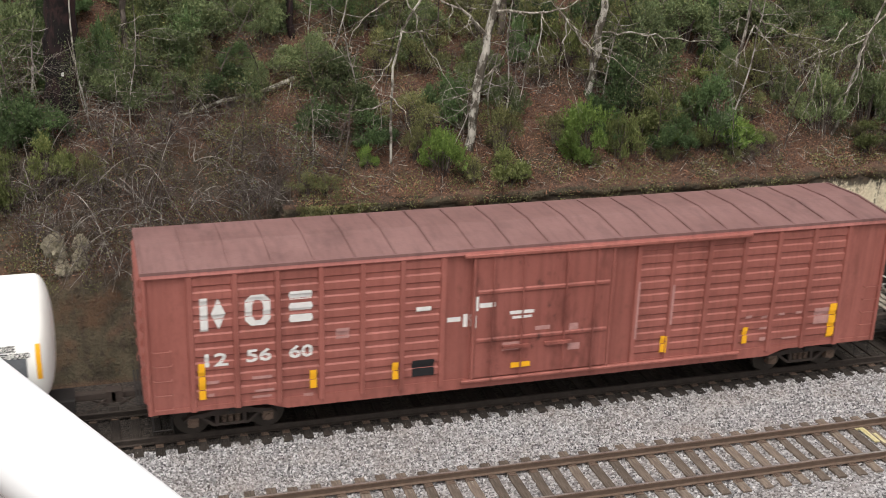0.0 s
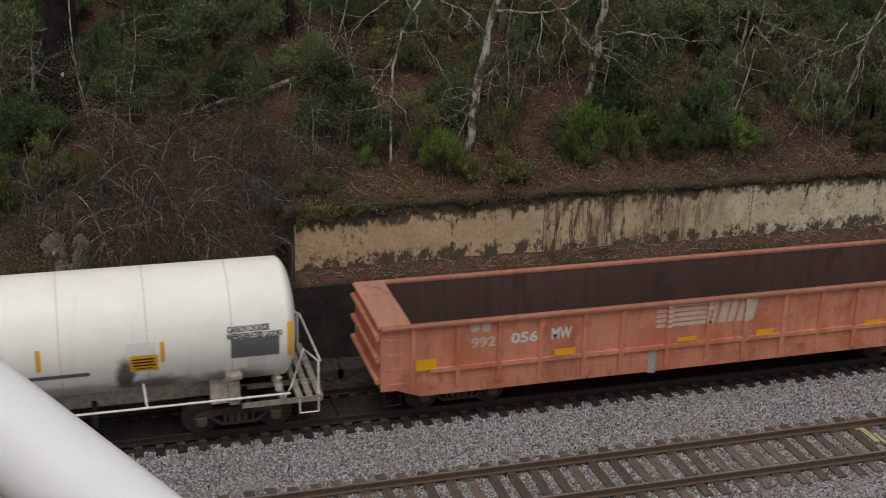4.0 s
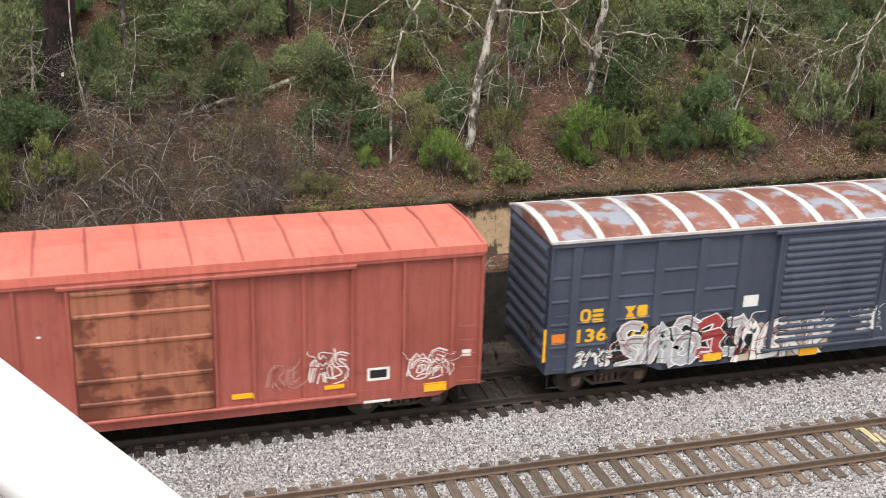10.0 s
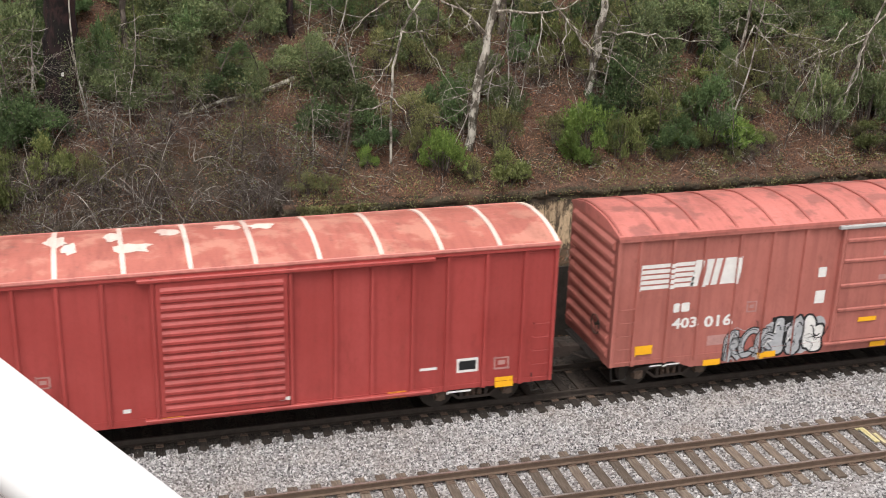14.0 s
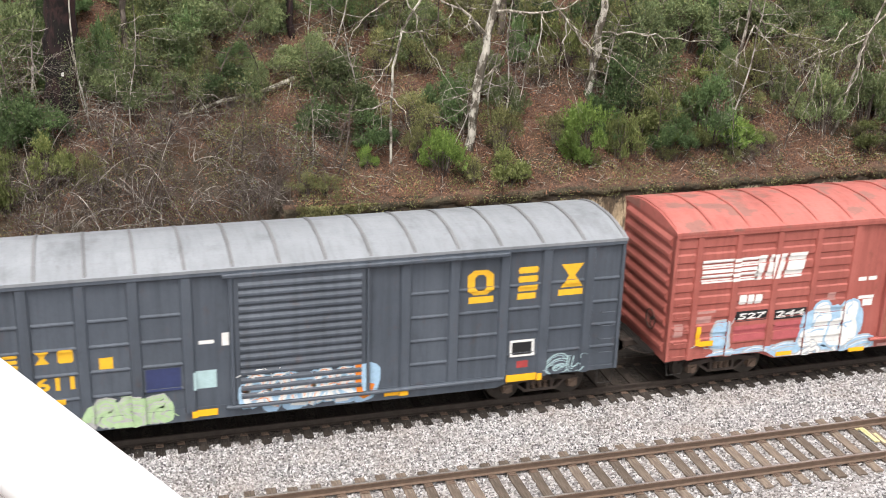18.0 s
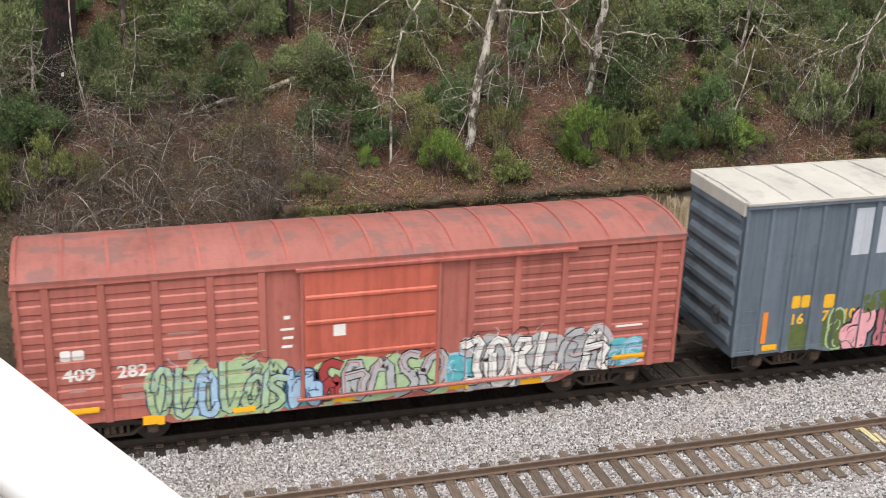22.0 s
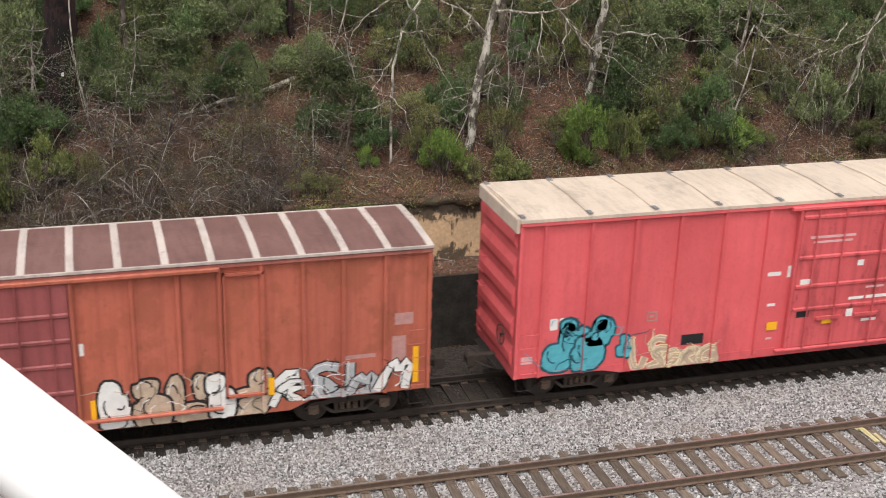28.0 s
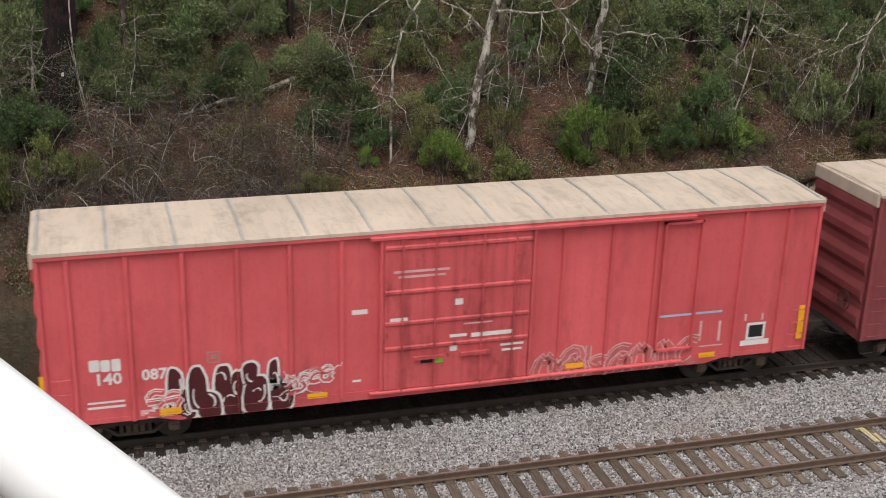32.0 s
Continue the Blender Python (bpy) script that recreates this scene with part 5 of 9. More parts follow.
def gondola(label, u0, u1, paint, inner, spec):
    c = Car("gondola_car", label, u0, u1, "gondola cars of the train")
    g = spec.get
    top, bot, floor = g("top", 2.55), g("bot", 0.95), 1.15
    posts = g("posts")
    c.posts = [(p, g("post_w", 0.05)) for p in posts]
    c.sill, c.bot, c.belly, c.cut = bot + 0.12, bot - 0.04, g("belly", 0.72), g("cut", 3.0)
    s = Solid()
    s.box(c.x0 + 0.06, c.x1 - 0.06, -SHEET + 0.06, SHEET - 0.06, floor - 0.12, floor)
    c.part("floor", s, inner)
    for sy in (-1, 1):
        a, b = sorted((sy * (SHEET - 0.03), sy * SHEET))
        s = Solid()
        s.box(c.x0, c.x1, a, b, bot, top - 0.05)
        c.part("side_wall", s, paint)
        s = Solid()
        a2, b2 = sorted((sy * (SHEET - 0.055), sy * (SHEET - 0.034)))
        s.box(c.x0 + 0.05, c.x1 - 0.05, a2, b2, floor, top - 0.06)
        c.part("side_lining", s, inner)
        s = Solid()
        s.box(c.x0, c.x1, *sorted((sy * (SHEET - 0.07), sy * (HALF + 0.03))), top - 0.1, top, c=0.02)
        c.part("top_rail", s, g("rim", paint))
        s = Solid()
        y0, y1 = sorted((sy * (SHEET - 0.02), sy * (SHEET + 0.014)))
        i0, i1 = c.x0 + g("cut", 3.0), c.x1 - g("cut", 3.0)
        s.prism([(c.x0, bot + 0.12), (c.x0, bot - 0.05), (i0 - 0.6, bot - 0.05), (i0, g("belly", 0.72)), (i1, g("belly", 0.72)), (i1 + 0.6, bot - 0.05), (c.x1, bot - 0.05), (c.x1, bot + 0.12)], 1, y0, y1)
        c.part("side_sill", s, paint)
        if g("waist"):
            s = Solid()
            s.box(c.x0 + 1.2, c.x1 - 1.2, *sorted((sy * SHEET, sy * (HALF - 0.008))), g("waist") - 0.05, g("waist") + 0.05)
            c.part("waist_rail", s, paint)
        for p in posts:
            s = Solid()
            w = g("post_w", 0.05)
            lo = bot - 0.03 if g("waist") else bot + 0.1
            s.prism([(p - w, sy * SHEET), (p - w * 0.8, sy * HALF), (p + w * 0.8, sy * HALF), (p + w, sy * SHEET)], 2, lo - (0.12 if g("waist") and abs(p) < c.x1 - 3 else 0), top - 0.1)
            c.part("side_post", s, paint)
    for sx in (-1, 1):
        x = c.x0 if sx < 0 else c.x1
        s = Solid()
        s.box(*sorted((x, x - sx * 0.05)), -SHEET + 0.002, SHEET - 0.002, bot, top)
        for z in np.linspace(bot + 0.2, top - 0.3, 3):
            s.box(*sorted((x + sx * 0.003, x + sx * 0.12)), -1.4, 1.4, z - 0.07, z + 0.07, c=0.03)
        c.part("end_wall", s, paint)
        s = Solid()
        wd = g("end_cap", 0.12)
        s.box(*sorted((x - sx * wd, x + sx * 0.06)), -SHEET, SHEET, top - 0.06, top + 0.015, c=0.01)
        if wd > 0.3:
            s.box(*sorted((x - sx * wd, x - sx * (wd - 0.04))), -SHEET + 0.06, SHEET - 0.06, floor, top - 0.05)
        c.part("end_cap", s, g("cap_mat", g("rim", paint)))
        c.step(x - sx * 0.3, M["black_iron"])
    c.ladder(c.x0 + 0.32, paint, bot + 0.2, top - 0.3, 4)
    c.ladder(c.x1 - 0.32, paint, bot + 0.2, top - 0.3, 4)
    c.running_gear(g("inset", 2.0), bot - 0.05)
    return c


def tank_car(label, u0, u1, railed=True):
    c = Car("tank_car", label, u0, u1, "tank cars of the train")
    R, zc = TANK_R, TANK_Z
    e0, e1 = c.x0 + 0.48, c.x1 - 0.48
    prof = [(e0, 0.0)] + [(e0 + 0.36 * (1 - math.cos(a)), R * math.sin(a) ** 0.8) for a in [0.12, 0.25, 0.5, 0.75, 1.0, 1.25, 1.45]] + [(e0 + 0.37, R)]
    prof += [(-x, r) for x, r in reversed(prof)]
    k = 56
    s = Solid()
    for x, r in prof:
        s.v += [(x, r * math.cos(math.tau * i / k), zc + r * math.sin(math.tau * i / k)) for i in range(k)]
    for j in range(len(prof) - 1):
        for i in range(k):
            s.f.append((j * k + i, j * k + (i + 1) % k, (j + 1) * k + (i + 1) % k, (j + 1) * k + i))
            s.m.append(0)
    tank = c.part("tank", s, M["tank"], smooth=True)
    for x in np.linspace(e0 + 1.6, e1 - 1.6, 8):
        s = Solid()
        s.disc((x - 0.006, 0, zc), R + 0.004, 0, 0.012, 56)
        part("seam", s, M["tank_seam"], tank, smooth=True)
    # jacket band and saddle
    s = Solid()
    for i in range(56):
        s.v += [(x, (R + 0.010) * math.cos(math.tau * i / 56), zc + (R + 0.010) * math.sin(math.tau * i / 56)) for x in (-1.0, 1.0)]
        s.f.append((2 * i, 2 * i + 1, (2 * i + 3) % 112, (2 * i + 2) % 112))
        s.m.append(0)
    part("jacket_band", s, M["tank"], tank, "soot-streaked middle band", smooth=True)
    # protective housing with a platform and rails on top
    z = zc + R
    s = Solid()
    s.disc((0.0, 0, z - 0.1), 0.52, 2, 0.42, 24)
    dome = c.part("valve_housing", s, M["tank_grey"])
    s = Solid()
    s.disc((0.0, 0, z + 0.03), 0.55, 2, 0.07, 24)
    part("gasket_ring", s, M["rail_side"], dome, "rusty dark ring")
    s = Solid()
    s.disc((0.0, 0, z + 0.32), 0.54, 2, 0.05, 24)
    s.disc((0.0, 0, z + 0.37), 0.40, 2, 0.03, 20)
    lid = part("lid", s, M["tank_white"], dome)
    for a in range(8):
        s = Solid()
        s.disc((0.56 * math.cos(a * 0.785), 0.56 * math.sin(a * 0.785), z + 0.16), 0.035, 2, 0.22, 6)
        part("lid_bolt", s, M["tank_white"], lid)
    s = Solid()
    for y in (-1.02, -0.84, -0.66, 0.58, 0.76, 0.94):
        s.box(-1.25, 1.25, y, y + 0.16, z - 0.02, z + 0.02)
    for x in (-1.25, -1.05, -0.85, 0.66, 0.86, 1.06):
        s.box(x, x + 0.17, -0.48, 0.56, z - 0.02, z + 0.02)
    for x in (-1.2, 1.2):
        s.box(x - 0.03, x + 0.03, -1.05, 1.05, z - 0.1, z - 0.02)
        for y in (-0.95, 0.95):
            s.box(x - 0.03, x + 0.03, y - 0.03, y + 0.03, z - 0.5, z - 0.02)
    c.part("platform", s, M["tank_grey"])
    for x0, x1 in ((-1.22, -0.38), (0.36, 1.22)):
        s = Solid()
        for y in (-1.0, 1.0):
            s.tube([(x0, y, z), (x0, y, z + 0.9), (x1, y, z + 0.9), (x1, y, z)], 0.025, k=6)
        xo = x0 if x0 < -1 else x1
        s.tube([(xo, -1.0, z + 0.9), (xo, 1.0, z + 0.9)], 0.025, k=6)
        s.tube([(xo, -1.0, z + 0.45), (xo, 1.0, z + 0.45)], 0.02, k=6)
        c.part("guard_rail", s, M["tank_white"])
    for sy in (-1, 1):
        s = Solid()
        for x in (-0.29, 0.22):
            pts = [(x, sy * 0.6, z - 0.02), (x, sy * 1.15, z - 0.45), (x, sy * 1.56, zc + 0.1), (x, sy * 1.56, 0.55)]
            s.tube(pts, 0.026, k=6)
        for zz in np.linspace(0.57, zc + 0.9, 9):
            y = sy * (1.56 if zz < zc + 0.2 else 1.56 - (zz - zc - 0.2) * 0.33)
            s.tube([(-0.29, y, zz), (0.22, y, zz)], 0.018, k=5)
        c.part("ladder", s, M["tank_white"])
        s = Solid()
        s.tube([(e0 + 0.3, sy * 1.5, 1.16), (e1 - 0.3, sy * 1.5, 1.16)], 0.028, k=6)
        for x in (-7.0, -4.72, -2.42, 2.3, 4.64):
            s.tube([(x, sy * 1.5, 1.16), (x - 0.05, sy * 1.22, zc - R * 0.62)], 0.026, k=6)
        c.part("side_handrail", s, M["tank_white"])
    for sx in (-1, 1) if railed else ():
        x = sx * c.x1
        s = Solid()
        for a in (0.0, 0.24, 0.48, 0.86):
            s.box(*sorted((x - sx * a, x - sx * (a + 0.15))), -1.5, 1.5, 0.98, 1.04, c=0.01)
        for y in (-1.45, -0.5, 0.5, 1.38):
            s.box(*sorted((x, x - sx * 1.9)), y, y + 0.07, 0.86, 0.975)
        c.part("end_deck", s, M["tank_dirty"])
        s = Solid()
        s.box(*sorted((x - sx * 2.2, x - sx * 1.95)), -1.45, -1.22, 0.98, 1.62, c=0.02)
        s.box(*sorted((x - sx * 2.26, x - sx * 1.89)), -1.5, -1.16, 1.63, 1.76, c=0.02)
        c.part("control_box", s, M["tank_dirty"], "dirty cream box with a white lid")
        s = Solid()
        s.tube([(x - sx * 1.0, -1.3, 1.2), (x - sx * 1.0, -0.4, 1.2), (x - sx * 1.35, -0.3, 1.35)], 0.045, k=8)
        for y in (-1.2, -0.95, -0.65):
            s.disc((x - sx * 1.0, y, 1.12), 0.09, 2, 0.16, 10)
            s.tube([(x - sx * 1.0, y, 1.28), (x - sx * 1.0, y, 1.44)], 0.025, k=6)
            s.disc((x - sx * 1.0, y, 1.43), 0.08, 2, 0.025, 10)
        c.part("valve_cluster", s, M["tank_grey"], "small pale valves and pipes")
        s = Solid()
        for y in (-1.45, 1.45):
            s.tube([(x - sx * 0.1, y, 1.05), (x - sx * 0.1, y, 1.9), (x - sx * 0.75, y, 2.25)][:2] + [(x - sx * 0.45, y, 2.25), (x - sx * 0.75, y, 1.3), (x - sx * 0.9, y, 1.05)], 0.026, k=6)
        s.tube([(x - sx * 0.05, -1.45, 1.9), (x - sx * 0.05, 1.45, 1.9)], 0.02, k=6)
        c.part("end_handrail", s, M["tank_white"])
        s = Solid()
        s.tube([(x - sx * 0.55, -1.46, 1.0), (x - sx * 0.55, -1.48, 0.6), (x - sx * 0.1, -1.48, 0.6), (x - sx * 0.1, -1.46, 1.0)], 0.02, k=5)
        s.tube([(x - sx * 0.55, 1.46, 1.0), (x - sx * 0.55, 1.48, 0.6), (x - sx * 0.1, 1.48, 0.6), (x - sx * 0.1, 1.46, 1.0)], 0.02, k=5)
        c.part("step_iron", s, M["tank_white"])
        s = Solid()
        s.prism([(-1.25, 0.95), (1.25, 0.95), (0.9, zc - R * 0.7), (-0.9, zc - R * 0.7)], 0, *sorted((x - sx * 2.6, x - sx * 1.9)))
        c.part("saddle", s, M["tank_dirty"])
    s = Solid()
    s.box(-c.x1 + 2.4, c.x1 - 2.4, -0.5, 0.5, 0.78, zc - R + 0.12, c=0.05)
    c.part("sill_pan", s, M["tank_dirty"])
    c.running_gear(1.95, 0.97)
    c.R, c.zc = R, zc
    return c


def tank_mark(c, x0, x1, z0, z1, mat, name="stencil_mark", text="", label=""):
    """A painted mark that follows the tank's curve."""
    R, zc = c.R + (0.018 if -1.02 < (x0 + x1) / 2 < 1.02 else 0.011) + (0.004 if mat is M["black"] else 0), c.zc
    bm = bmesh.new()
    if text:
        v, f = glyph_mesh(text)
        vs = [bm.verts.new((x0 + (x1 - x0) * a, 0, z0 + (z1 - z0) * b)) for a, b in v]
        for q in f:
            try:
                bm.faces.new([vs[i] for i in q])
            except ValueError:
                pass
    else:
        k = 6
        cols = [[bm.verts.new((x, 0, z0 + (z1 - z0) * j / k)) for j in range(k + 1)] for x in (x0, x1)]
        for j in range(k):
            bm.faces.new((cols[0][j], cols[1][j], cols[1][j + 1], cols[0][j + 1]))
    for v in bm.verts:
        a = math.asin(max(-0.999, min(0.999, (v.co.z - zc) / c.R)))
        v.co.y, v.co.z = -R * math.cos(a), zc + R * math.sin(a)
    bmesh.ops.recalc_face_normals(bm, faces=bm.faces)
    me = bpy.data.meshes.new(name)
    bm.to_mesh(me)
    bm.free()
    me.materials.append(mat)
    c.part(name, me, None, label)


TANK_R, TANK_Z = 1.44, 2.54


# soot patches on the tank: centre and half size along and up, on the near side
SOOT = [(-2.55, 1.66, 0.24, 0.30, 0.95), (-0.72, 1.75, 0.34, 0.70, 0.95), (-0.85, 2.6, 0.30, 1.0, 0.60), (0.30, 1.95, 0.34, 0.75, 0.75), (0.55, 2.6, 0.35, 1.1, 0.40), (1.15, 1.60, 0.40, 0.42, 0.85), (4.22, 1.90, 0.26, 0.62, 0.90), (4.9, 1.55, 0.9, 0.34, 0.75), (6.6, 1.5, 1.2, 0.34, 0.6), (2.48, 1.55, 2.24, 0.24, 0.40), (-8.16, 1.9, 0.40, 0.60, 0.35), (-5.36, 1.30, 2.57, 0.24, 0.45)]


def tank_paint(name, col):
    m, n, l, b = mat_nodes(name, 0.4)
    co = obj_co(n)
    c = mix(n, l, nz(n, l, co, 0.8, 4), col, tuple(x * 0.93 for x in col))
    c = mix(n, l, nz(n, l, co, 1.0, 6, (3, 1, 0.3), 0.58, 0.85), c, (0.55, 0.48, 0.36), 0.35)
    wob = n.new("ShaderNodeTexNoise")
    wob.inputs["Scale"].default_value, wob.inputs["Detail"].default_value = 3.5, 5
    l.new(co, wob.inputs[0])
    for x, z, rx, rz, deep in SOOT:
        mp = n.new("ShaderNodeMapping")
        mp.inputs["Location"].default_value = (-x / rx, 0, -z / rz)
        mp.inputs["Scale"].default_value = (1 / rx, 0, 1 / rz)
        l.new(co, mp.inputs[0])
        ln = n.new("ShaderNodeVectorMath")
        ln.operation = "LENGTH"
        l.new(mp.outputs[0], ln.inputs[0])
        ad = n.new("ShaderNodeMath")
        ad.operation = "MULTIPLY_ADD"
        ad.inputs[1].default_value = 0.9
        l.new(wob.outputs[0], ad.inputs[0])
        l.new(ln.outputs["Value"], ad.inputs[2])
        mr = n.new("ShaderNodeMapRange")
        mr.interpolation_type = "SMOOTHSTEP"
        mr.inputs[1].default_value, mr.inputs[2].default_value = 1.55, 0.85
        l.new(ad.outputs[0], mr.inputs[0])
        c = mix(n, l, mr.outputs[0], c, (0.055, 0.050, 0.030), deep)
    l.new(c, b.inputs["Base Color"])
    return m


M["tank"] = tank_paint("soot_patched_white_tank_paint", (0.95, 0.94, 0.89))
M["tank_seam"] = plain("grey_weld_line", (0.48, 0.46, 0.42), 0.6, var=0.3)
M["tank_white"] = plain("white_handrail_paint", (0.85, 0.84, 0.81), 0.5, var=0.12)
M["tank_grey"] = plain("grimy_white_platform_paint", (0.62, 0.585, 0.52), 0.6, var=0.25)
M["tank_dirty"] = plain("dirty_cream_deck_paint", (0.45, 0.41, 0.34), 0.7, var=0.5)
tree("pale lichen-barked leafless tree leaning on the bank", (10.83, 6.17, 4.6), (11.49, 6.17, 9.02), 0.135, 0.11, M["bark_pale"],
     [(10.9, 6.17, 5.74), (11.06, 6.17, 6.91), (11.28, 6.17, 8.22)], [], 31, arms=[
         (0.065, [(11.15, 8.06), (10.8, 8.39), (10.4, 8.75), (9.64, 9.13)]), (0.05, [(11.36, 8.7), (11.93, 8.72), (12.88, 8.72), (13.48, 8.95)]),
         (0.022, [(12.92, 8.7), (12.75, 7.85), (12.71, 6.43)]), (0.03, [(13.31, 8.79), (13.79, 8.24), (14.28, 7.64), (15.13, 7.2)]),
         (0.022, [(13.64, 8.41), (13.53, 7.58), (13.63, 6.65)]), (0.03, [(11.07, 6.74), (11.57, 7.22), (11.71, 7.88)]),
         (0.02, [(10.14, 8.91), (9.98, 8.57), (9.91, 8.09)]), (0.026, [(9.22, 9.13), (8.59, 8.12), (7.69, 7.98)]), (0.022, [(8.33, 9.07), (7.53, 8.62), (7.17, 8.31)])])
tree("slim pale-barked leafless tree on the bank", (15.2, 7.66, 5.5), (15.45, 7.66, 8.85), 0.13, 0.10, M["bark_pale"],
     [(15.25, 7.66, 6.8), (15.36, 7.66, 7.9)], [], 32, arms=[
         (0.035, [(15.34, 7.72), (16.3, 7.76), (17.48, 7.59), (18.86, 7.52)]), (0.035, [(15.4, 7.24), (16.18, 6.99), (17.0, 6.48), (18.21, 6.17)]),
         (0.035, [(15.26, 6.98), (14.72, 7.44), (14.12, 8.14), (13.43, 8.84)]), (0.018, [(16.58, 6.76), (16.71, 6.4), (17.02, 6.21)]), (0.02, [(17.08, 7.64), (17.43, 7.1), (17.27, 6.65)])])
pine = tree("big dark-barked pine trunk on the bank", (-0.66, 8.13, 5.7), (-0.49, 8.13, 8.92), 0.45, 0.50, M["bark_pine"],
     [(-0.60, 8.13, 7.36)], [], 33, 9.0)
tag_ = Solid()
tag_.box(0.06, 0.13, -0.50, -0.42, 1.20, 1.30, c=0.01)
part("tag", tag_, M["white"], pine, "small white tag")
tree("thin crooked leafless tree above the wall", (8.31, 5.84, 4.35), (9.14, 5.84, 9.11), 0.042, 0.034, M["bark_pale"],
     [(8.32, 5.84, 5.93), (8.35, 5.84, 7.23), (8.61, 5.84, 8.34)], [], 34, 3.0, arms=[
         (0.022, [(8.28, 6.26), (7.71, 6.12), (7.14, 6.22)]), (0.022, [(8.35, 7.55), (7.95, 7.0), (7.62, 6.69)]), (0.02, [(8.5, 8.26), (8.83, 8.25), (9.57, 8.23)]),
         (0.022, [(8.73, 9.12), (9.16, 8.01), (10.12, 6.52)]), (0.02, [(8.28, 6.42), (8.45, 6.2), (8.62, 6.08)])])
tree("slender pale sapling on the bank", (19.92, 7.3, 5.3), (20.31, 7.3, 8.69), 0.06, 0.045, M["bark_limb"],
     [(20.02, 7.3, 6.55), (20.21, 7.3, 7.63)], [], 35, 3.0, arms=[
         (0.028, [(20.52, 7.89), (20.1, 7.18), (20.04, 6.91)]), (0.028, [(20.58, 7.83), (21.22, 7.15), (21.87, 6.21)]),
         (0.028, [(20.7, 8.06), (21.88, 7.59), (22.78, 7.11)]), (0.025, [(20.29, 8.07), (19.78, 8.17), (19.65, 7.64)])])
tree("bare spreading sapling with drooping pale twigs", (22.9, 6.0, 4.6), (24.2, 6.0, 8.6), 0.05, 0.035, M["bark_limb"],
     [(23.3, 6.0, 5.5), (23.7, 6.0, 7.4)], [], 36, 2.0, arms=[
         (0.020, [(22.15, 7.2), (21.95, 5.85), (21.03, 4.42)]), (0.018, [(22.19, 7.2), (21.32, 5.97), (20.83, 5.44)]), (0.016, [(21.99, 6.93), (22.36, 5.84), (22.35, 4.54)]),
         (0.022, [(23.77, 7.87), (23.48, 6.52), (22.53, 5.37)]), (0.019, [(23.79, 7.78), (23.65, 6.15), (23.34, 4.87)]), (0.019, [(23.01, 8.15), (22.49, 7.63), (21.06, 7.84)]),
         (0.022, [(24.36, 8.38), (23.67, 7.87), (23.08, 7.7)]), (0.019, [(24.0, 7.77), (24.6, 6.67), (24.95, 5.92)]), (0.019, [(22.53, 7.36), (21.56, 7.12), (21.02, 6.7)]), (0.022, [(23.7, 7.6), (23.0, 7.5), (22.15, 7.2)])])
tree("slim dark leafless tree on the bank", (1.25, 9.4, 6.6), (1.2, 9.4, 9.5), 0.09, 0.08, M["bark_grey"], [(1.22, 9.4, 8.0)], [(0.5, 0.8, -0.5, 0.3, 2.0), (0.6, -0.8, -0.5, 0.2, 2.0)], 37)
tree("slim dark leafless tree on the bank", (13.0, 10.2, 7.1), (13.2, 10.2, 10.0), 0.13, 0.11, M["bark_grey"], [(13.1, 10.2, 8.5)], [(0.5, 0.8, -0.5, 0.3, 2.0), (0.6, -0.8, -0.5, 0.2, 2.0)], 38)
tree("slim dark leafless tree on the bank", (6.3, 10.4, 7.2), (6.1, 10.4, 10.2), 0.12, 0.10, M["bark_pine"], [(6.2, 10.4, 8.5)], [(0.5, 0.8, -0.5, 0.3, 2.0), (0.6, -0.8, -0.5, 0.2, 2.0)], 39)


def sapling(seed, label, mat, h):
    """A whippy bare sapling."""
    rng = random.Random(seed)
    e = new("sapling")
    tagged(e, label, "sapling", "bare saplings on the bank")
    st = Solid()
    q, d = Vector((0, 0, -0.3)), Vector((rng.gauss(0, 0.15), rng.gauss(0, 0.12), 1)).normalized()
    pts = [q.copy()]
    for i in range(9):
        d = (d + Vector((rng.gauss(0, 0.10), rng.gauss(0, 0.08), 0.05))).normalized()
        q = q + d * (h / 9)
        pts.append(q.copy())
    st.tube(pts, 0.030, 0.010, 6)
    part("stem", st, mat, e)
    for i in range(2, 9):
        tw = Solid()
        for j in range(2):
            limb(tw, rng, pts[i], Vector((rng.gauss(0, 1), rng.gauss(-0.3, 0.6), rng.uniform(-0.2, 0.8))).normalized(), h * rng.uniform(0.15, 0.38), 0.012, 2, 0.5, 0.03, 4)
        part("twig", tw, mat, e)
    if seed % 2:
        g_ = np.random.default_rng(seed)
        c = np.concatenate([np.array(q_)[None] + g_.normal(0, h * 0.11, (130, 3)) * np.array([1, 1, 0.8]) for q_ in pts[3:]])
        k = len(c)
        a = g_.normal(0, 1, (k, 3))
        a /= np.linalg.norm(a, axis=1)[:, None]
        b = np.cross(a, g_.normal(0, 1, (k, 3)))
        b /= np.linalg.norm(b, axis=1)[:, None]
        s_ = g_.uniform(0.02, 0.045, (k, 1))
        v = np.stack([c - a * s_, c + b * s_ * 0.45, c + a * s_, c - b * s_ * 0.45], 1).reshape(-1, 3)
        part("thin_foliage", cloud_mesh("thin_foliage", v, np.arange(4 * k).reshape(k, 4), [M["leaf_olive"] if seed % 4 == 1 else M["leaf_dull"]]), None, e)
    return e


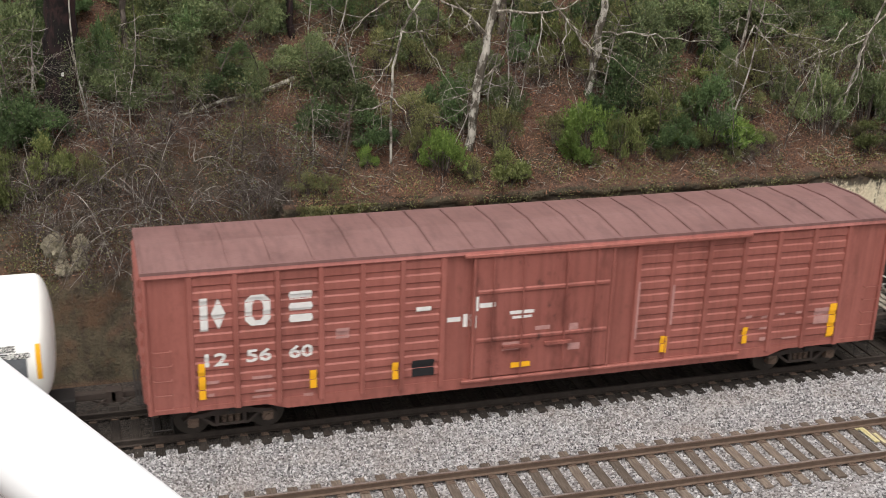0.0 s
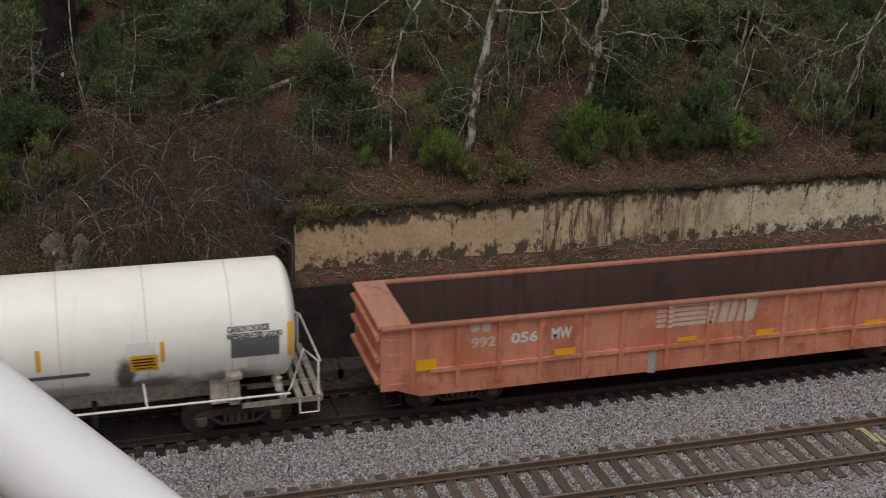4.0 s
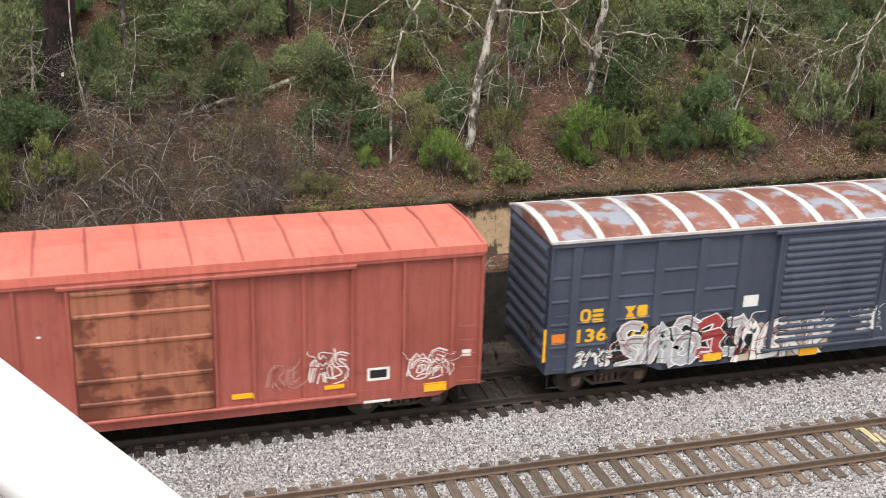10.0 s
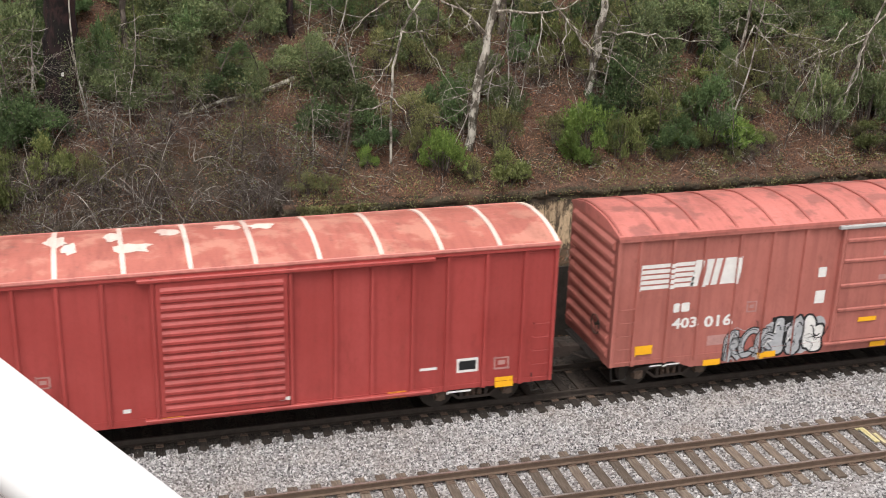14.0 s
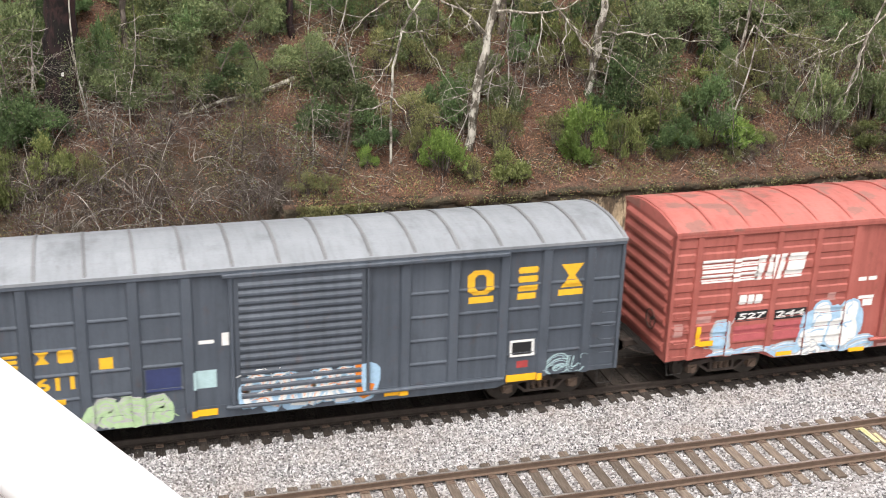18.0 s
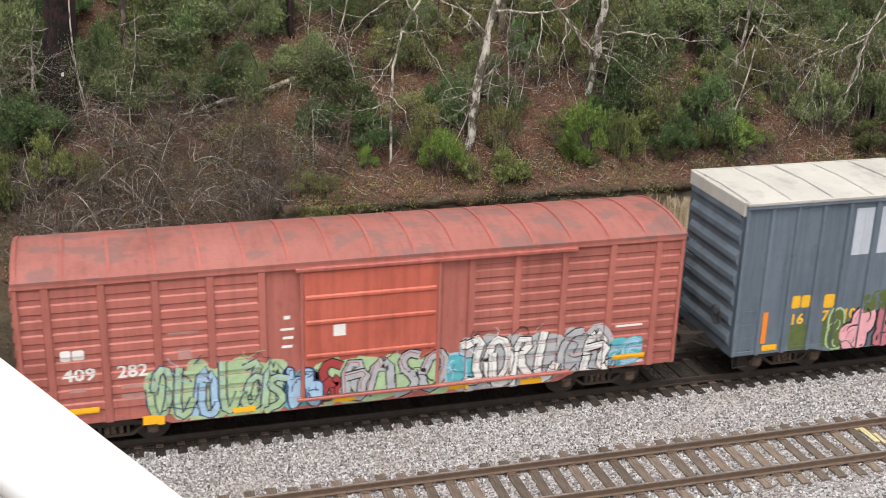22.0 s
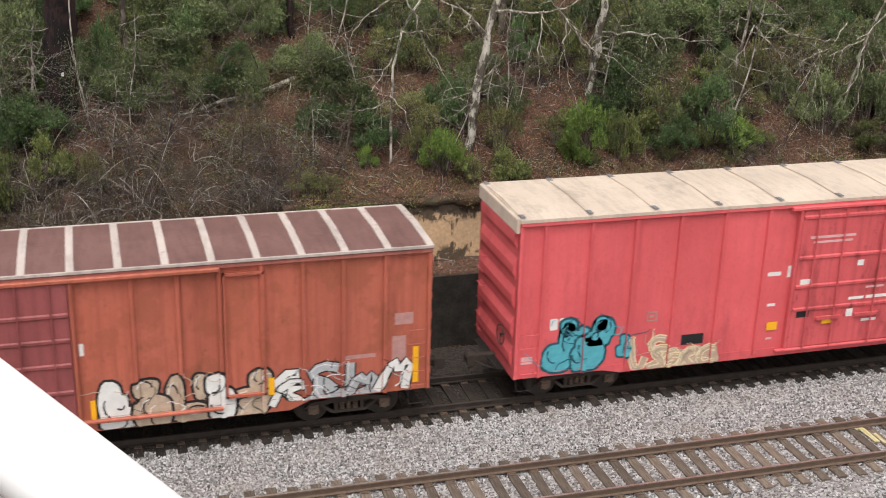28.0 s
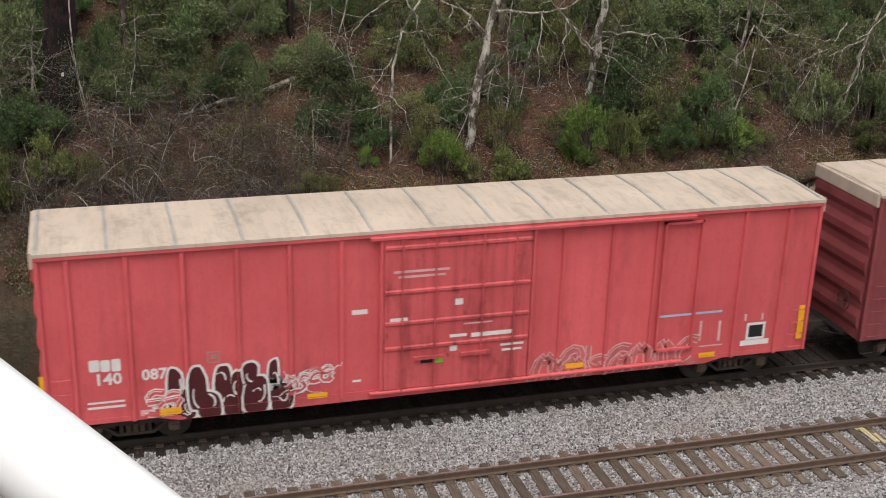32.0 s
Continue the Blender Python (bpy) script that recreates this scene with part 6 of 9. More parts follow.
SAPLINGS = [sapling(60 + i, "sparsely leaved sapling among the bushes" if i % 2 else "bare grey-twigged sapling among the bushes", M["twig_pale"] if i in (2, 4) else M["twig"], 2.6 + 0.5 * i) for i in range(6)]
sr = random.Random(8)
for i in range(130):
    x, y = sr.uniform(-3, 28), sr.choice([sr.uniform(5.2, 7.5), sr.uniform(6.5, 12.5)])
    if x < 5.5 and y < 6.5:
        y += 1.6
    m = Matrix.Translation((x, y, hill_z(x, y))) @ Euler((sr.uniform(-.25, .2), sr.uniform(-.3, .3), sr.uniform(0, 6.28))).to_matrix().to_4x4()
    ob = SAPLINGS[i] if i < 6 else copy_thing(SAPLINGS[i % 6], m)
    ob.matrix_basis = m
    k = sr.uniform(0.45, 1.1)
    ob.scale = (k, k, k)

s = Solid()
s.tube([(2.5, 7.35, 5.72), (3.2, 7.6, 5.85), (3.75, 7.8, 6.0), (4.48, 8.0, 6.06), (5.3, 8.3, 6.22), (6.0, 8.55, 6.42)], 0.035, 0.075, 8)
fallen = part("fallen_log", s, M["bark_arm"])
tagged(fallen, "pale fallen tree trunk lying on the bank", "log")
for a, b in (((3.75, 7.8, 6.0), (3.2, 7.2, 6.35)), ((4.6, 8.0, 6.08), (4.2, 7.4, 6.6)), ((5.0, 8.2, 6.15), (5.6, 7.5, 6.5)), ((5.9, 8.5, 6.4), (5.7, 8.0, 5.9))):
    s = Solid()
    s.tube([a, tuple((p_ + q_) / 2 + 0.06 for p_, q_ in zip(a, b)), b], 0.03, 0.010, 5)
    part("branch", s, M["bark_arm"], fallen)


def litter():
    rng = np.random.default_rng(17)
    k = 100000
    x, y = rng.uniform(-5, 29, k), 3.7 + rng.random(k) ** 1.3 * 9.5
    ok = ((x > WALL_X) & ((y > UP_Y) | (rng.random(k) < 0.35))) | ((x <= WALL_X) & (y > 4.6))
    x, y = x[ok], y[ok]
    z = np.array([hill_z(a, b) for a, b in zip(x, y)])
    lip = (x > WALL_X) & (y > 4.5) & (y < 5.05)
    z[lip] = np.maximum(z[lip], 3.62 + 0.5 * (y[lip] - 4.5))
    c = np.stack([x, y, z + rng.uniform(0.0, 0.06, len(x))], 1)
    k = len(c)
    a = rng.normal(0, 1, (k, 3)) * np.array([1, 1, 0.55])
    a /= np.linalg.norm(a, axis=1)[:, None]
    b = np.cross(a, rng.normal(0, 0.5, (k, 3)) + np.array([0, -0.3, 1.0]))
    b /= np.linalg.norm(b, axis=1)[:, None]
    s_ = rng.uniform(0.022, 0.055, (k, 1))
    v = np.stack([c - a * s_, c + b * s_ * 0.5, c + a * s_, c - b * s_ * 0.5], 1).reshape(-1, 3)
    ob = part("leaf_litter", cloud_mesh("leaf_litter", v, np.arange(4 * k).reshape(k, 4), [M["leaf_dead"]]), None)
    tagged(ob, "red-brown fallen leaves covering the bank", "leaves", kind="stuff")
    # low creepers along the top of the wall and the rocky bank
    k = 40000
    x = np.concatenate([rng.uniform(WALL_X, 29, k // 3), rng.uniform(-5, WALL_X + 1, k - k // 3)])
    y = np.concatenate([rng.normal(4.85, 0.30, k // 3), rng.uniform(4.4, 7.4, k - k // 3)])
    keep = np.array([noise.noise((p_ * 0.9, q_ * 1.1, 7.0)) > -0.05 for p_, q_ in zip(x, y)])
    x, y = x[keep], np.maximum(y[keep], np.where(x[keep] > WALL_X, 4.4, 3.4))
    z = np.array([hill_z(p_, q_) for p_, q_ in zip(x, y)])
    lip = (x > WALL_X) & (y < 5.05)
    z[lip] = 3.35 + 0.75 * np.clip(y[lip] - 4.35, 0, 0.7)
    c = np.stack([x, y, z + rng.uniform(0.0, 0.28, len(x))], 1)
    hx = WALL_X + 0.05 + 2.3 * rng.random(4200) ** 1.5
    drop = rng.random(4200) ** 1.3 * np.clip(0.95 - 0.38 * (hx - WALL_X), 0.12, 0.8) * (0.75 + 0.35 * np.sin(hx * 5.1) * np.sin(hx * 2.3 + 1))
    c = np.concatenate([c, np.stack([hx, UP_Y - rng.uniform(0.03, 0.16, 4200), 3.68 - drop], 1)])
    k = len(c)
    a = rng.normal(0, 1, (k, 3))
    a /= np.linalg.norm(a, axis=1)[:, None]
    b = np.cross(a, rng.normal(0, 1, (k, 3)))
    b /= np.linalg.norm(b, axis=1)[:, None]
    s_ = rng.uniform(0.018, 0.04, (k, 1))
    v = np.stack([c - a * s_, c + b * s_ * 0.5, c + a * s_, c - b * s_ * 0.5], 1).reshape(-1, 3)
    ob = part("creeper", cloud_mesh("creeper", v, np.arange(4 * k).reshape(k, 4), [M["leaf_olive"]]), None)
    tagged(ob, "low olive creepers and weeds on the bank", "weeds", kind="stuff")


litter()


def fallen_twigs():
    """Dry sticks lying about on the bank."""
    rng = np.random.default_rng(23)
    k = 3000
    x, y = rng.uniform(-4, 29, k), 3.9 + rng.random(k) ** 1.4 * 7
    ok = (x > WALL_X) | (y > 4.6)
    x, y = x[ok], y[ok]
    k = len(x)
    a, ln = rng.uniform(0, math.tau, k), rng.uniform(0.08, 0.5, k)
    x2, y2 = x + np.cos(a) * ln, y + np.sin(a) * ln * 0.8
    y2 = np.where(x > WALL_X, np.where(y < UP_Y, np.clip(y2, 3.85, UP_Y - 0.03), np.maximum(y2, UP_Y + 0.1)), y2)
    z = np.array([hill_z(p_, q_) for p_, q_ in zip(x, y)]) + rng.uniform(0.02, 0.07, k)
    z2 = np.array([hill_z(p_, q_) for p_, q_ in zip(x2, y2)]) + rng.uniform(0.02, 0.16, k)
    p0, p1 = np.stack([x, y, z], 1), np.stack([x2, y2, z2], 1)
    w = rng.uniform(0.003, 0.009, (k, 1))
    u = np.stack([-np.sin(a), np.cos(a), 0 * a], 1) * w
    h = np.array([[0, 0, 1.0]]) * w * 1.6
    v = np.stack([p0 - u, p0 + u, p0 + h, p1 - u, p1 + u, p1 + h], 1).reshape(-1, 3)
    q = np.array([(0, 1, 4, 3), (1, 2, 5, 4), (2, 0, 3, 5)])
    f = (q[None] + 6 * np.arange(k)[:, None, None]).reshape(-1, 4)
    ob = part("fallen_twigs", cloud_mesh("fallen_twigs", v, f, [M["twig_pale"]]), None)
    tagged(ob, "pale dry twigs scattered over the bank", "twigs", kind="stuff")


fallen_twigs()
M["rock"] = plain("lichened_grey_rock", (0.34, 0.30, 0.215), 0.95, var=0.5, scale=2.5)


def rock(x, y, z, r, seed):
    bm = bmesh.new()
    bmesh.ops.create_icosphere(bm, subdivisions=4, radius=1.0)
    for v in bm.verts:
        q = v.co.copy()
        v.co = Vector([round(w_ * 2.6) / 2.6 * 0.22 + w_ * 0.78 for w_ in v.co])
        v.co *= 1 + 0.5 * noise.noise(q * 1.3 + Vector((seed, 0, 0))) + 0.35 * noise.noise(q * 3.1 + Vector((0, seed, 0))) + 0.18 * noise.noise(q * 7 + Vector((0, 0, seed))) + 0.10 * noise.noise(q * 15)
        v.co = Vector((v.co.x * r[0], v.co.y * r[1], v.co.z * r[2]))
    me = bpy.data.meshes.new("rock")
    bm.to_mesh(me)
    bm.free()
    me.materials.append(M["rock"])
    ob = part("rock", me, None)
    ob.location = (x, y, z)
    tagged(ob, "pale weathered rock showing through the bank", "rock", "rocks in the bank")


for i, (x, y, z, a, b, c_) in enumerate([(-1.03, 5.05, 2.80, 0.30, 0.30, 0.42), (-0.42, 5.10, 2.85, 0.20, 0.22, 0.26), (-0.50, 4.95, 2.45, 0.22, 0.22, 0.30), (-0.85, 4.85, 2.25, 0.22, 0.2, 0.22), (1.7, 4.6, 1.62, 0.40, 0.35, 0.24), (2.2, 4.65, 1.75, 0.25, 0.3, 0.2)]):
    rock(x, y, z, (a, b, c_), i * 3.7)

s = Solid()
s.tube([(0.02, 7.62, 5.75), (-0.03, 7.6, 6.2), (-0.16, 7.58, 6.8), (-0.24, 7.58, 7.6), (-0.26, 7.6, 8.4), (-0.22, 7.66, 10.0)], 0.034, 0.02, 6)
tagged(part("hanging_vine", s, M["bark_pale"]), "pale bare vine climbing beside the pine trunk", "vine")


CARS = []
def paints(*rows):
    for key, name, col, opt in rows:
        M[key] = car_paint(name, col, **opt)


paints(
    ("brown_a", "faded_brown_car_paint", (0.26, 0.085, 0.068), {}),
    ("brown_a_roof", "dull_brown_roof_paint", (0.165, 0.085, 0.078), dict(rust_amt=0.3)),
    ("brown_a_door", "rust_blotched_brown_door", (0.25, 0.080, 0.064), dict(rust=(0.05, 0.02, 0.018), rust_amt=0.9, grime=0.8)),
    ("red_a", "brick_red_car_paint", (0.29, 0.076, 0.058), {}),
    # strong light on the roof is painted in as this paler red
    ("red_a_roof", "top_lit_red_roof_paint", (0.53, 0.140, 0.105), dict(rust_amt=0.3, streak=0.45, grime=0.4)),
    ("dark_rib", "dark_red_rib_paint", (0.30, 0.085, 0.070), {}),
    ("tan_door", "rusty_tan_door_paint", (0.29, 0.105, 0.062), dict(rust=(0.06, 0.018, 0.012), rust_amt=0.95, streak=0.7, patch=(0.10, 0.028, 0.018), patch_amt=0.85, grime=0.6)),
    ("blue_a", "dark_blue_car_paint", (0.042, 0.052, 0.078), dict(rust_amt=0.35, streak=0.3)),
    ("rust_roof", "rust_blotched_grey_roof", (0.19, 0.075, 0.055), dict(patch=(0.24, 0.27, 0.32), patch_amt=0.9, rust=(0.50, 0.36, 0.26), rust_amt=0.75)),
    ("white_seam", "white_roof_sealant", (0.46, 0.45, 0.44), dict(rust=(0.25, 0.13, 0.10), rust_amt=0.5)),
    ("red_b", "bright_red_car_paint", (0.30, 0.046, 0.042), dict(rough=0.4, rust_amt=0.2, streak=0.25)),
    ("peel_roof", "peeling_red_roof", (0.36, 0.11, 0.085), dict(patch=(0.50, 0.24, 0.18), patch_amt=0.6, rust=(0.16, 0.07, 0.06), rust_amt=0.7)),
    ("pale_seam", "pale_peeling_seam", (0.62, 0.47, 0.42), dict(rust_amt=0.2)))
paints(
    ("pink_rim", "sun_bleached_eave", (0.42, 0.16, 0.14), {}),
    ("pale_red", "pale_red_roof_edge", (0.55, 0.20, 0.17), dict(rust_amt=0.2)),
    ("red_c", "faded_brick_red_car_paint", (0.34, 0.112, 0.092), {}),
    ("stain_roof", "stained_salmon_roof", (0.40, 0.125, 0.105), dict(streak=0.5, patch=(0.20, 0.075, 0.065), patch_amt=0.7)),
    ("blue_b", "dark_slate_car_paint", (0.056, 0.067, 0.085), dict(rust_amt=0.3)),
    ("grey_roof", "light_grey_roof", (0.170, 0.180, 0.195), dict(rust_amt=0.15, streak=0.35)),
    ("dark_seam", "dark_grey_seam", (0.13, 0.13, 0.135), {}),
    ("red_d", "brick_red_ribbed_paint", (0.29, 0.082, 0.067), {}),
    ("patch_roof", "half_brown_red_roof", (0.36, 0.105, 0.088), dict(patch=(0.22, 0.105, 0.088), patch_amt=0.9)),
    ("brown_door", "worn_brown_door_paint", (0.28, 0.100, 0.070), dict(rust_amt=0.8)),
    ("brown_b", "sun_faded_brown_paint", (0.33, 0.105, 0.085), {}),
    ("brown_b_roof", "weathered_red_brown_roof", (0.235, 0.082, 0.068), dict(patch=(0.16, 0.085, 0.078), patch_amt=0.8)))
paints(
    ("orange_door", "orange_red_door_paint", (0.43, 0.100, 0.068), dict(rust_amt=0.35)),
    ("slate", "slate_grey_car_paint", (0.100, 0.128, 0.160), dict(rust=(0.075, 0.058, 0.042), rust_amt=0.6, streak=0.6, grime=0.5)),
    ("white_roof", "off_white_roof", (0.38, 0.365, 0.335), dict(rust=(0.42, 0.36, 0.28), rust_amt=0.25, streak=0.15)),
    ("pale_rib", "pale_grey_seam", (0.36, 0.345, 0.325), {}),
    ("patch_grey", "pale_grey_paint_out", (0.37, 0.40, 0.45), dict(rust_amt=0.1)),
    ("orange_b", "orange_brown_car_paint", (0.38, 0.100, 0.064), dict(rust=(0.13, 0.06, 0.03), rust_amt=0.7, streak=0.5, patch=(0.27, 0.08, 0.045), patch_amt=0.55)),
    ("seam_roof", "brown_roof_paint", (0.135, 0.066, 0.059), dict(patch=(0.5, 0.38, 0.32), patch_amt=0.0)),
    ("pale_seam2", "cream_roof_sealant", (0.42, 0.36, 0.33), dict(rust=(0.20, 0.10, 0.09), rust_amt=0.8)),
    ("maroon", "maroon_door_paint", (0.24, 0.062, 0.062), {}),
    ("red_e", "rose_red_car_paint", (0.56, 0.090, 0.100), dict(rust_amt=0.15, streak=0.2)),
    ("red_e_door", "soot_smeared_rose_paint", (0.53, 0.086, 0.095), dict(rust=(0.07, 0.016, 0.018), rust_amt=0.85, streak=0.6, grime=0.7)),
    ("red_f", "scrubbed_rose_paint", (0.46, 0.11, 0.11), dict(rust_amt=0.1)),
    ("cream_roof", "cream_roof_paint", (0.47, 0.385, 0.315), dict(rust=(0.27, 0.25, 0.23), rust_amt=0.45, streak=0.5)),
    ("maroon_b", "dull_maroon_car_paint", (0.22, 0.048, 0.054), {}))
paints(
    ("orange", "salmon_orange_car_paint", (0.58, 0.230, 0.145), dict(rust=(0.17, 0.06, 0.03), rust_amt=0.9, patch=(0.50, 0.16, 0.085), patch_amt=0.7, grime=0.55)),
    ("orange_rim", "scuffed_orange_rim", (0.38, 0.155, 0.105), dict(rust_amt=0.6)),
    ("orange_cap", "chipped_orange_end", (0.48, 0.235, 0.17), dict(rust_amt=0.95, grime=0.7)),
    ("rust_inside", "dark_rusty_steel", (0.080, 0.048, 0.043), dict(rust_amt=0.5, grime=0.7)),
    ("gon", "dark_maroon_car_paint", (0.110, 0.052, 0.052), dict(patch=(0.21, 0.085, 0.072), patch_amt=0.8, grime=0.85)),
    ("gon_inside", "worn_brown_steel", (0.110, 0.062, 0.055), dict(rust_amt=0.6, grime=0.6)),
    ("gon_rim", "scuffed_maroon_rim", (0.105, 0.060, 0.057), {}),
    ("gon_patch", "touched_up_maroon", (0.17, 0.075, 0.065), {}))
for key, name, col in (("fadedcream", "faded_cream_lettering", (0.66, 0.52, 0.43)), ("rose", "deep_pink_spray_paint", (0.50, 0.17, 0.20)), ("paleaqua", "pale_aqua_paint", (0.38, 0.52, 0.54)), ("rosy", "rosy_paint_patch", (0.42, 0.10, 0.11)), ("pinklight", "pale_pink_paint", (0.70, 0.42, 0.42)),
                       ("mossgreen", "moss_green_spray_paint", (0.10, 0.13, 0.04)), ("taupe", "taupe_spray_paint", (0.24, 0.19, 0.16)), ("aqua", "turquoise_spray_paint", (0.09, 0.40, 0.48)), ("tealdark", "dark_teal_spray_paint", (0.02, 0.09, 0.12))):
    M[key] = plain(name, col, 0.6, var=0.18)


def scrap_load(c):
    """A low heap of rusty scrap on the floor of a gondola."""
    rng = random.Random(77)
    for j in range(150):
        s = Solid()
        x, y = rng.uniform(c.x0 + 0.8, c.x1 - 1.2), rng.uniform(-1.0, 1.2)
        z = 1.2 + 0.5 * max(0, 1 - abs(y - 0.2) / 1.3) * rng.uniform(0.5, 1.1)
        a, ln = rng.uniform(-0.5, 0.5), rng.uniform(0.3, 1.3)
        pts = [(x + f * ln * math.cos(a), max(-1.36, min(1.36, y + f * ln * math.sin(a))), z + rng.uniform(-0.06, 0.08)) for f in (0, 0.3, 0.6, 1)]
        if j % 3:
            s.tube(pts, rng.uniform(0.015, 0.04), rng.uniform(0.012, 0.035), 5)
        else:
            s.box(x, x + ln * 0.6, y - 0.12, y + 0.12, z, z + 0.02)
        c.part("scrap_piece", s, M["rust_inside"] if j % 4 else M["rail_side"])



c = boxcar("weathered brown ribbed boxcar with white lettering", 0.86, 20.00, 4.33, M["brown_a"], M["brown_a_roof"], dict(posts=[-8.54, -7.53, -6.56, -5.55, -4.57, -3.61, -2.62, 2.42, 3.39, 4.38, 5.37, 6.34, 7.36, 8.37], door=(-1.81, 1.66), rows=9, plain_ends=True, arch=False, rise=0.1, ribs=20, rib_w=0.025, door_style='plug', door_ribs=(0.32, 0.72), cut=3.2, bot=0.94, belly=0.76, track=(-2.13, 5.45), post_w=0.075, door_mat=M["brown_a_door"], plate=M["pink_rim"]))
CARS.append(c)
for b, form in zip([(-8.32, -7.75, 2.91, 3.73), (-7.31, -6.73, 2.95, 3.72), (-6.31, -5.75, 2.95, 3.73)], ("lozenge", "ring", "bars")):
    c.emblem(*b, M["white"], form)
c.text("12", -8.26, -7.73, 2.03, 2.36, M["white"], "number_lettering")
c.text("56", -7.31, -6.72, 2.05, 2.38, M["white"], "number_lettering")
c.text("60", -6.32, -5.75, 2.05, 2.38, M["white"], "number_lettering")
for b in [(-8.41, -8.26, 1.23, 2.14), (-5.84, -5.68, 1.24, 1.71), (-3.85, -3.70, 1.24, 1.69), (-0.87, -0.36, 1.27, 1.41), (3.19, 3.35, 1.22, 1.68), (5.54, 5.68, 1.23, 1.69), (8.07, 8.28, 1.16, 2.13)]:
    c.bar(*b, M["yellow"], name="reflector_strip")
for b in [(-3.35, -2.80, 1.24, 1.67)]:
    c.bar(*b, M["black"])
for b in [(-3.27, -2.91, 2.93, 3.06), (-2.49, -2.15, 2.58, 2.70), (-2.09, -1.98, 2.42, 2.76), (-1.91, -1.79, 2.42, 2.74), (-1.89, -1.75, 2.86, 3.23), (-1.72, -1.32, 2.93, 3.05), (-0.94, -0.32, 2.69, 2.78), (-0.87, -0.37, 2.57, 2.64)]:
    c.bar(*b, M["white"])
for b in [(-1.10, -0.66, 1.74, 1.96), (-5.21, -4.89, 2.44, 2.70), (7.64, 8.16, 1.56, 2.02), (0.63, 0.87, 2.13, 2.31), (0.63, 0.94, 1.59, 1.77), (-0.27, 0.12, 2.21, 2.32), (-8.23, -7.95, 1.59, 1.67), (-7.19, -6.73, 1.60, 1.68), (-7.13, -6.68, 1.27, 1.33), (-7.19, -6.74, 1.10, 1.16), (-8.20, -8.07, 1.27, 1.35), (-5.99, -5.76, 1.02, 1.09), (5.61, 5.78, 1.90, 2.00), (6.08, 6.25, 1.86, 1.95), (6.57, 6.74, 1.91, 1.99), (7.08, 7.25, 1.91, 1.99)]:
    c.bar(*b, M["faint"])
for b in [(6.04, 6.26, 1.55, 1.63), (6.08, 6.26, 1.24, 1.34), (6.75, 7.18, 1.23, 1.28), (2.44, 2.52, 1.67, 3.23), (3.40, 3.46, 1.97, 3.07)]:
    c.bar(*b, M["faint"])

c = boxcar("smooth brick-red boxcar with a rusty tan door and graffiti", 77.44, 93.36, 4.30, M["red_a"], M["red_a_roof"], dict(posts=[-7.32, -6.13, -4.98, -3.83, -2.7, 2.43, 3.6, 4.74, 6.0, 7.2], door=(-1.53, 1.51), arch=False, rise=0.12, cap=0.26, ribs=14, rib_w=0.03, door_ribs=(0.12, 0.3, 0.58, 0.8, 0.97), cut=1.1, belly=0.66, bot=0.9, track=(-1.79, 4.82), door_mat=M["tan_door"], rib_mat=M["dark_rib"]))
CARS.append(c)
c.striped_emblem(-7.03, -4.27, 2.91, 3.59, M["white"])
c.text("450", -5.89, -5.19, 1.70, 2.02, M["white"], "number_lettering")
c.text("708", -4.75, -4.02, 1.74, 2.07, M["white"], "number_lettering")
for b in [(-5.91, -5.64, 2.23, 2.52), (-5.61, -5.38, 2.23, 2.50)]:
    c.emblem(*b, M["white"])
c.graffiti(-7.34, -5.72, 0.66, 1.74, M["black"], M["silver"], M["white"], 3, 3, "black and silver sprayed graffiti", 14, M["lightblue"])
c.graffiti(-5.98, -3.70, 0.66, 1.74, M["black"], M["dullgrey"], M["white"], 4, 4, "black and white sprayed graffiti", 14, M["silver"])
for b in [(-7.18, -6.67, 1.32, 1.51), (-4.61, -4.16, 0.90, 1.08), (-2.54, -2.01, 0.93, 1.05), (1.89, 2.40, 1.13, 1.27), (4.07, 4.55, 1.14, 1.25), (6.52, 7.09, 0.81, 1.04)]:
    c.bar(*b, M["yellow"], name="reflector_strip")
for b in [(-3.60, -2.99, 1.75, 2.13)]:
    c.bar(*b, M["dullgrey"])
c.bar(-3.37, -3.06, 2.48, 2.52, M["faint"], "stencil_mark")
c.bar(-3.37, -3.06, 2.24, 2.28, M["faint"], "stencil_mark")
c.bar(-3.37, -3.34, 2.26, 2.53, M["faint"], "stencil_mark")
c.bar(-3.09, -3.06, 2.23, 2.51, M["faint"], "stencil_mark")
c.bar(-3.29, -3.14, 2.34, 2.43, M["faint"], "stencil_mark")
c.graffiti(-3.60, -2.87, 0.89, 1.64, None, M["faint"], M["faint"], 5, 2, "faded pink scrawl", 8, None)
c.graffiti(-2.52, -1.86, 1.07, 1.56, None, M["faint"], M["faint"], 6, 2, "faded pink scrawl", 6, None)
c.graffiti(2.74, 3.60, 1.22, 1.96, None, M["red_a"], M["faint"], 7, 2, "faded pink scrawl", 6, None)
c.graffiti(3.74, 4.69, 1.27, 2.13, None, M["red_a"], M["white"], 8, 2, "white sprayed scrawl", 12, None)
c.graffiti(6.15, 7.06, 1.13, 1.95, None, M["red_a"], M["white"], 9, 2, "white sprayed scrawl", 12, None)
c.bar(5.12, 5.67, 1.23, 1.57, M["white"], "stencil_plate")
c.bar(5.18, 5.60, 1.30, 1.51, M["black"], "stencil_plate", lift=0.006)
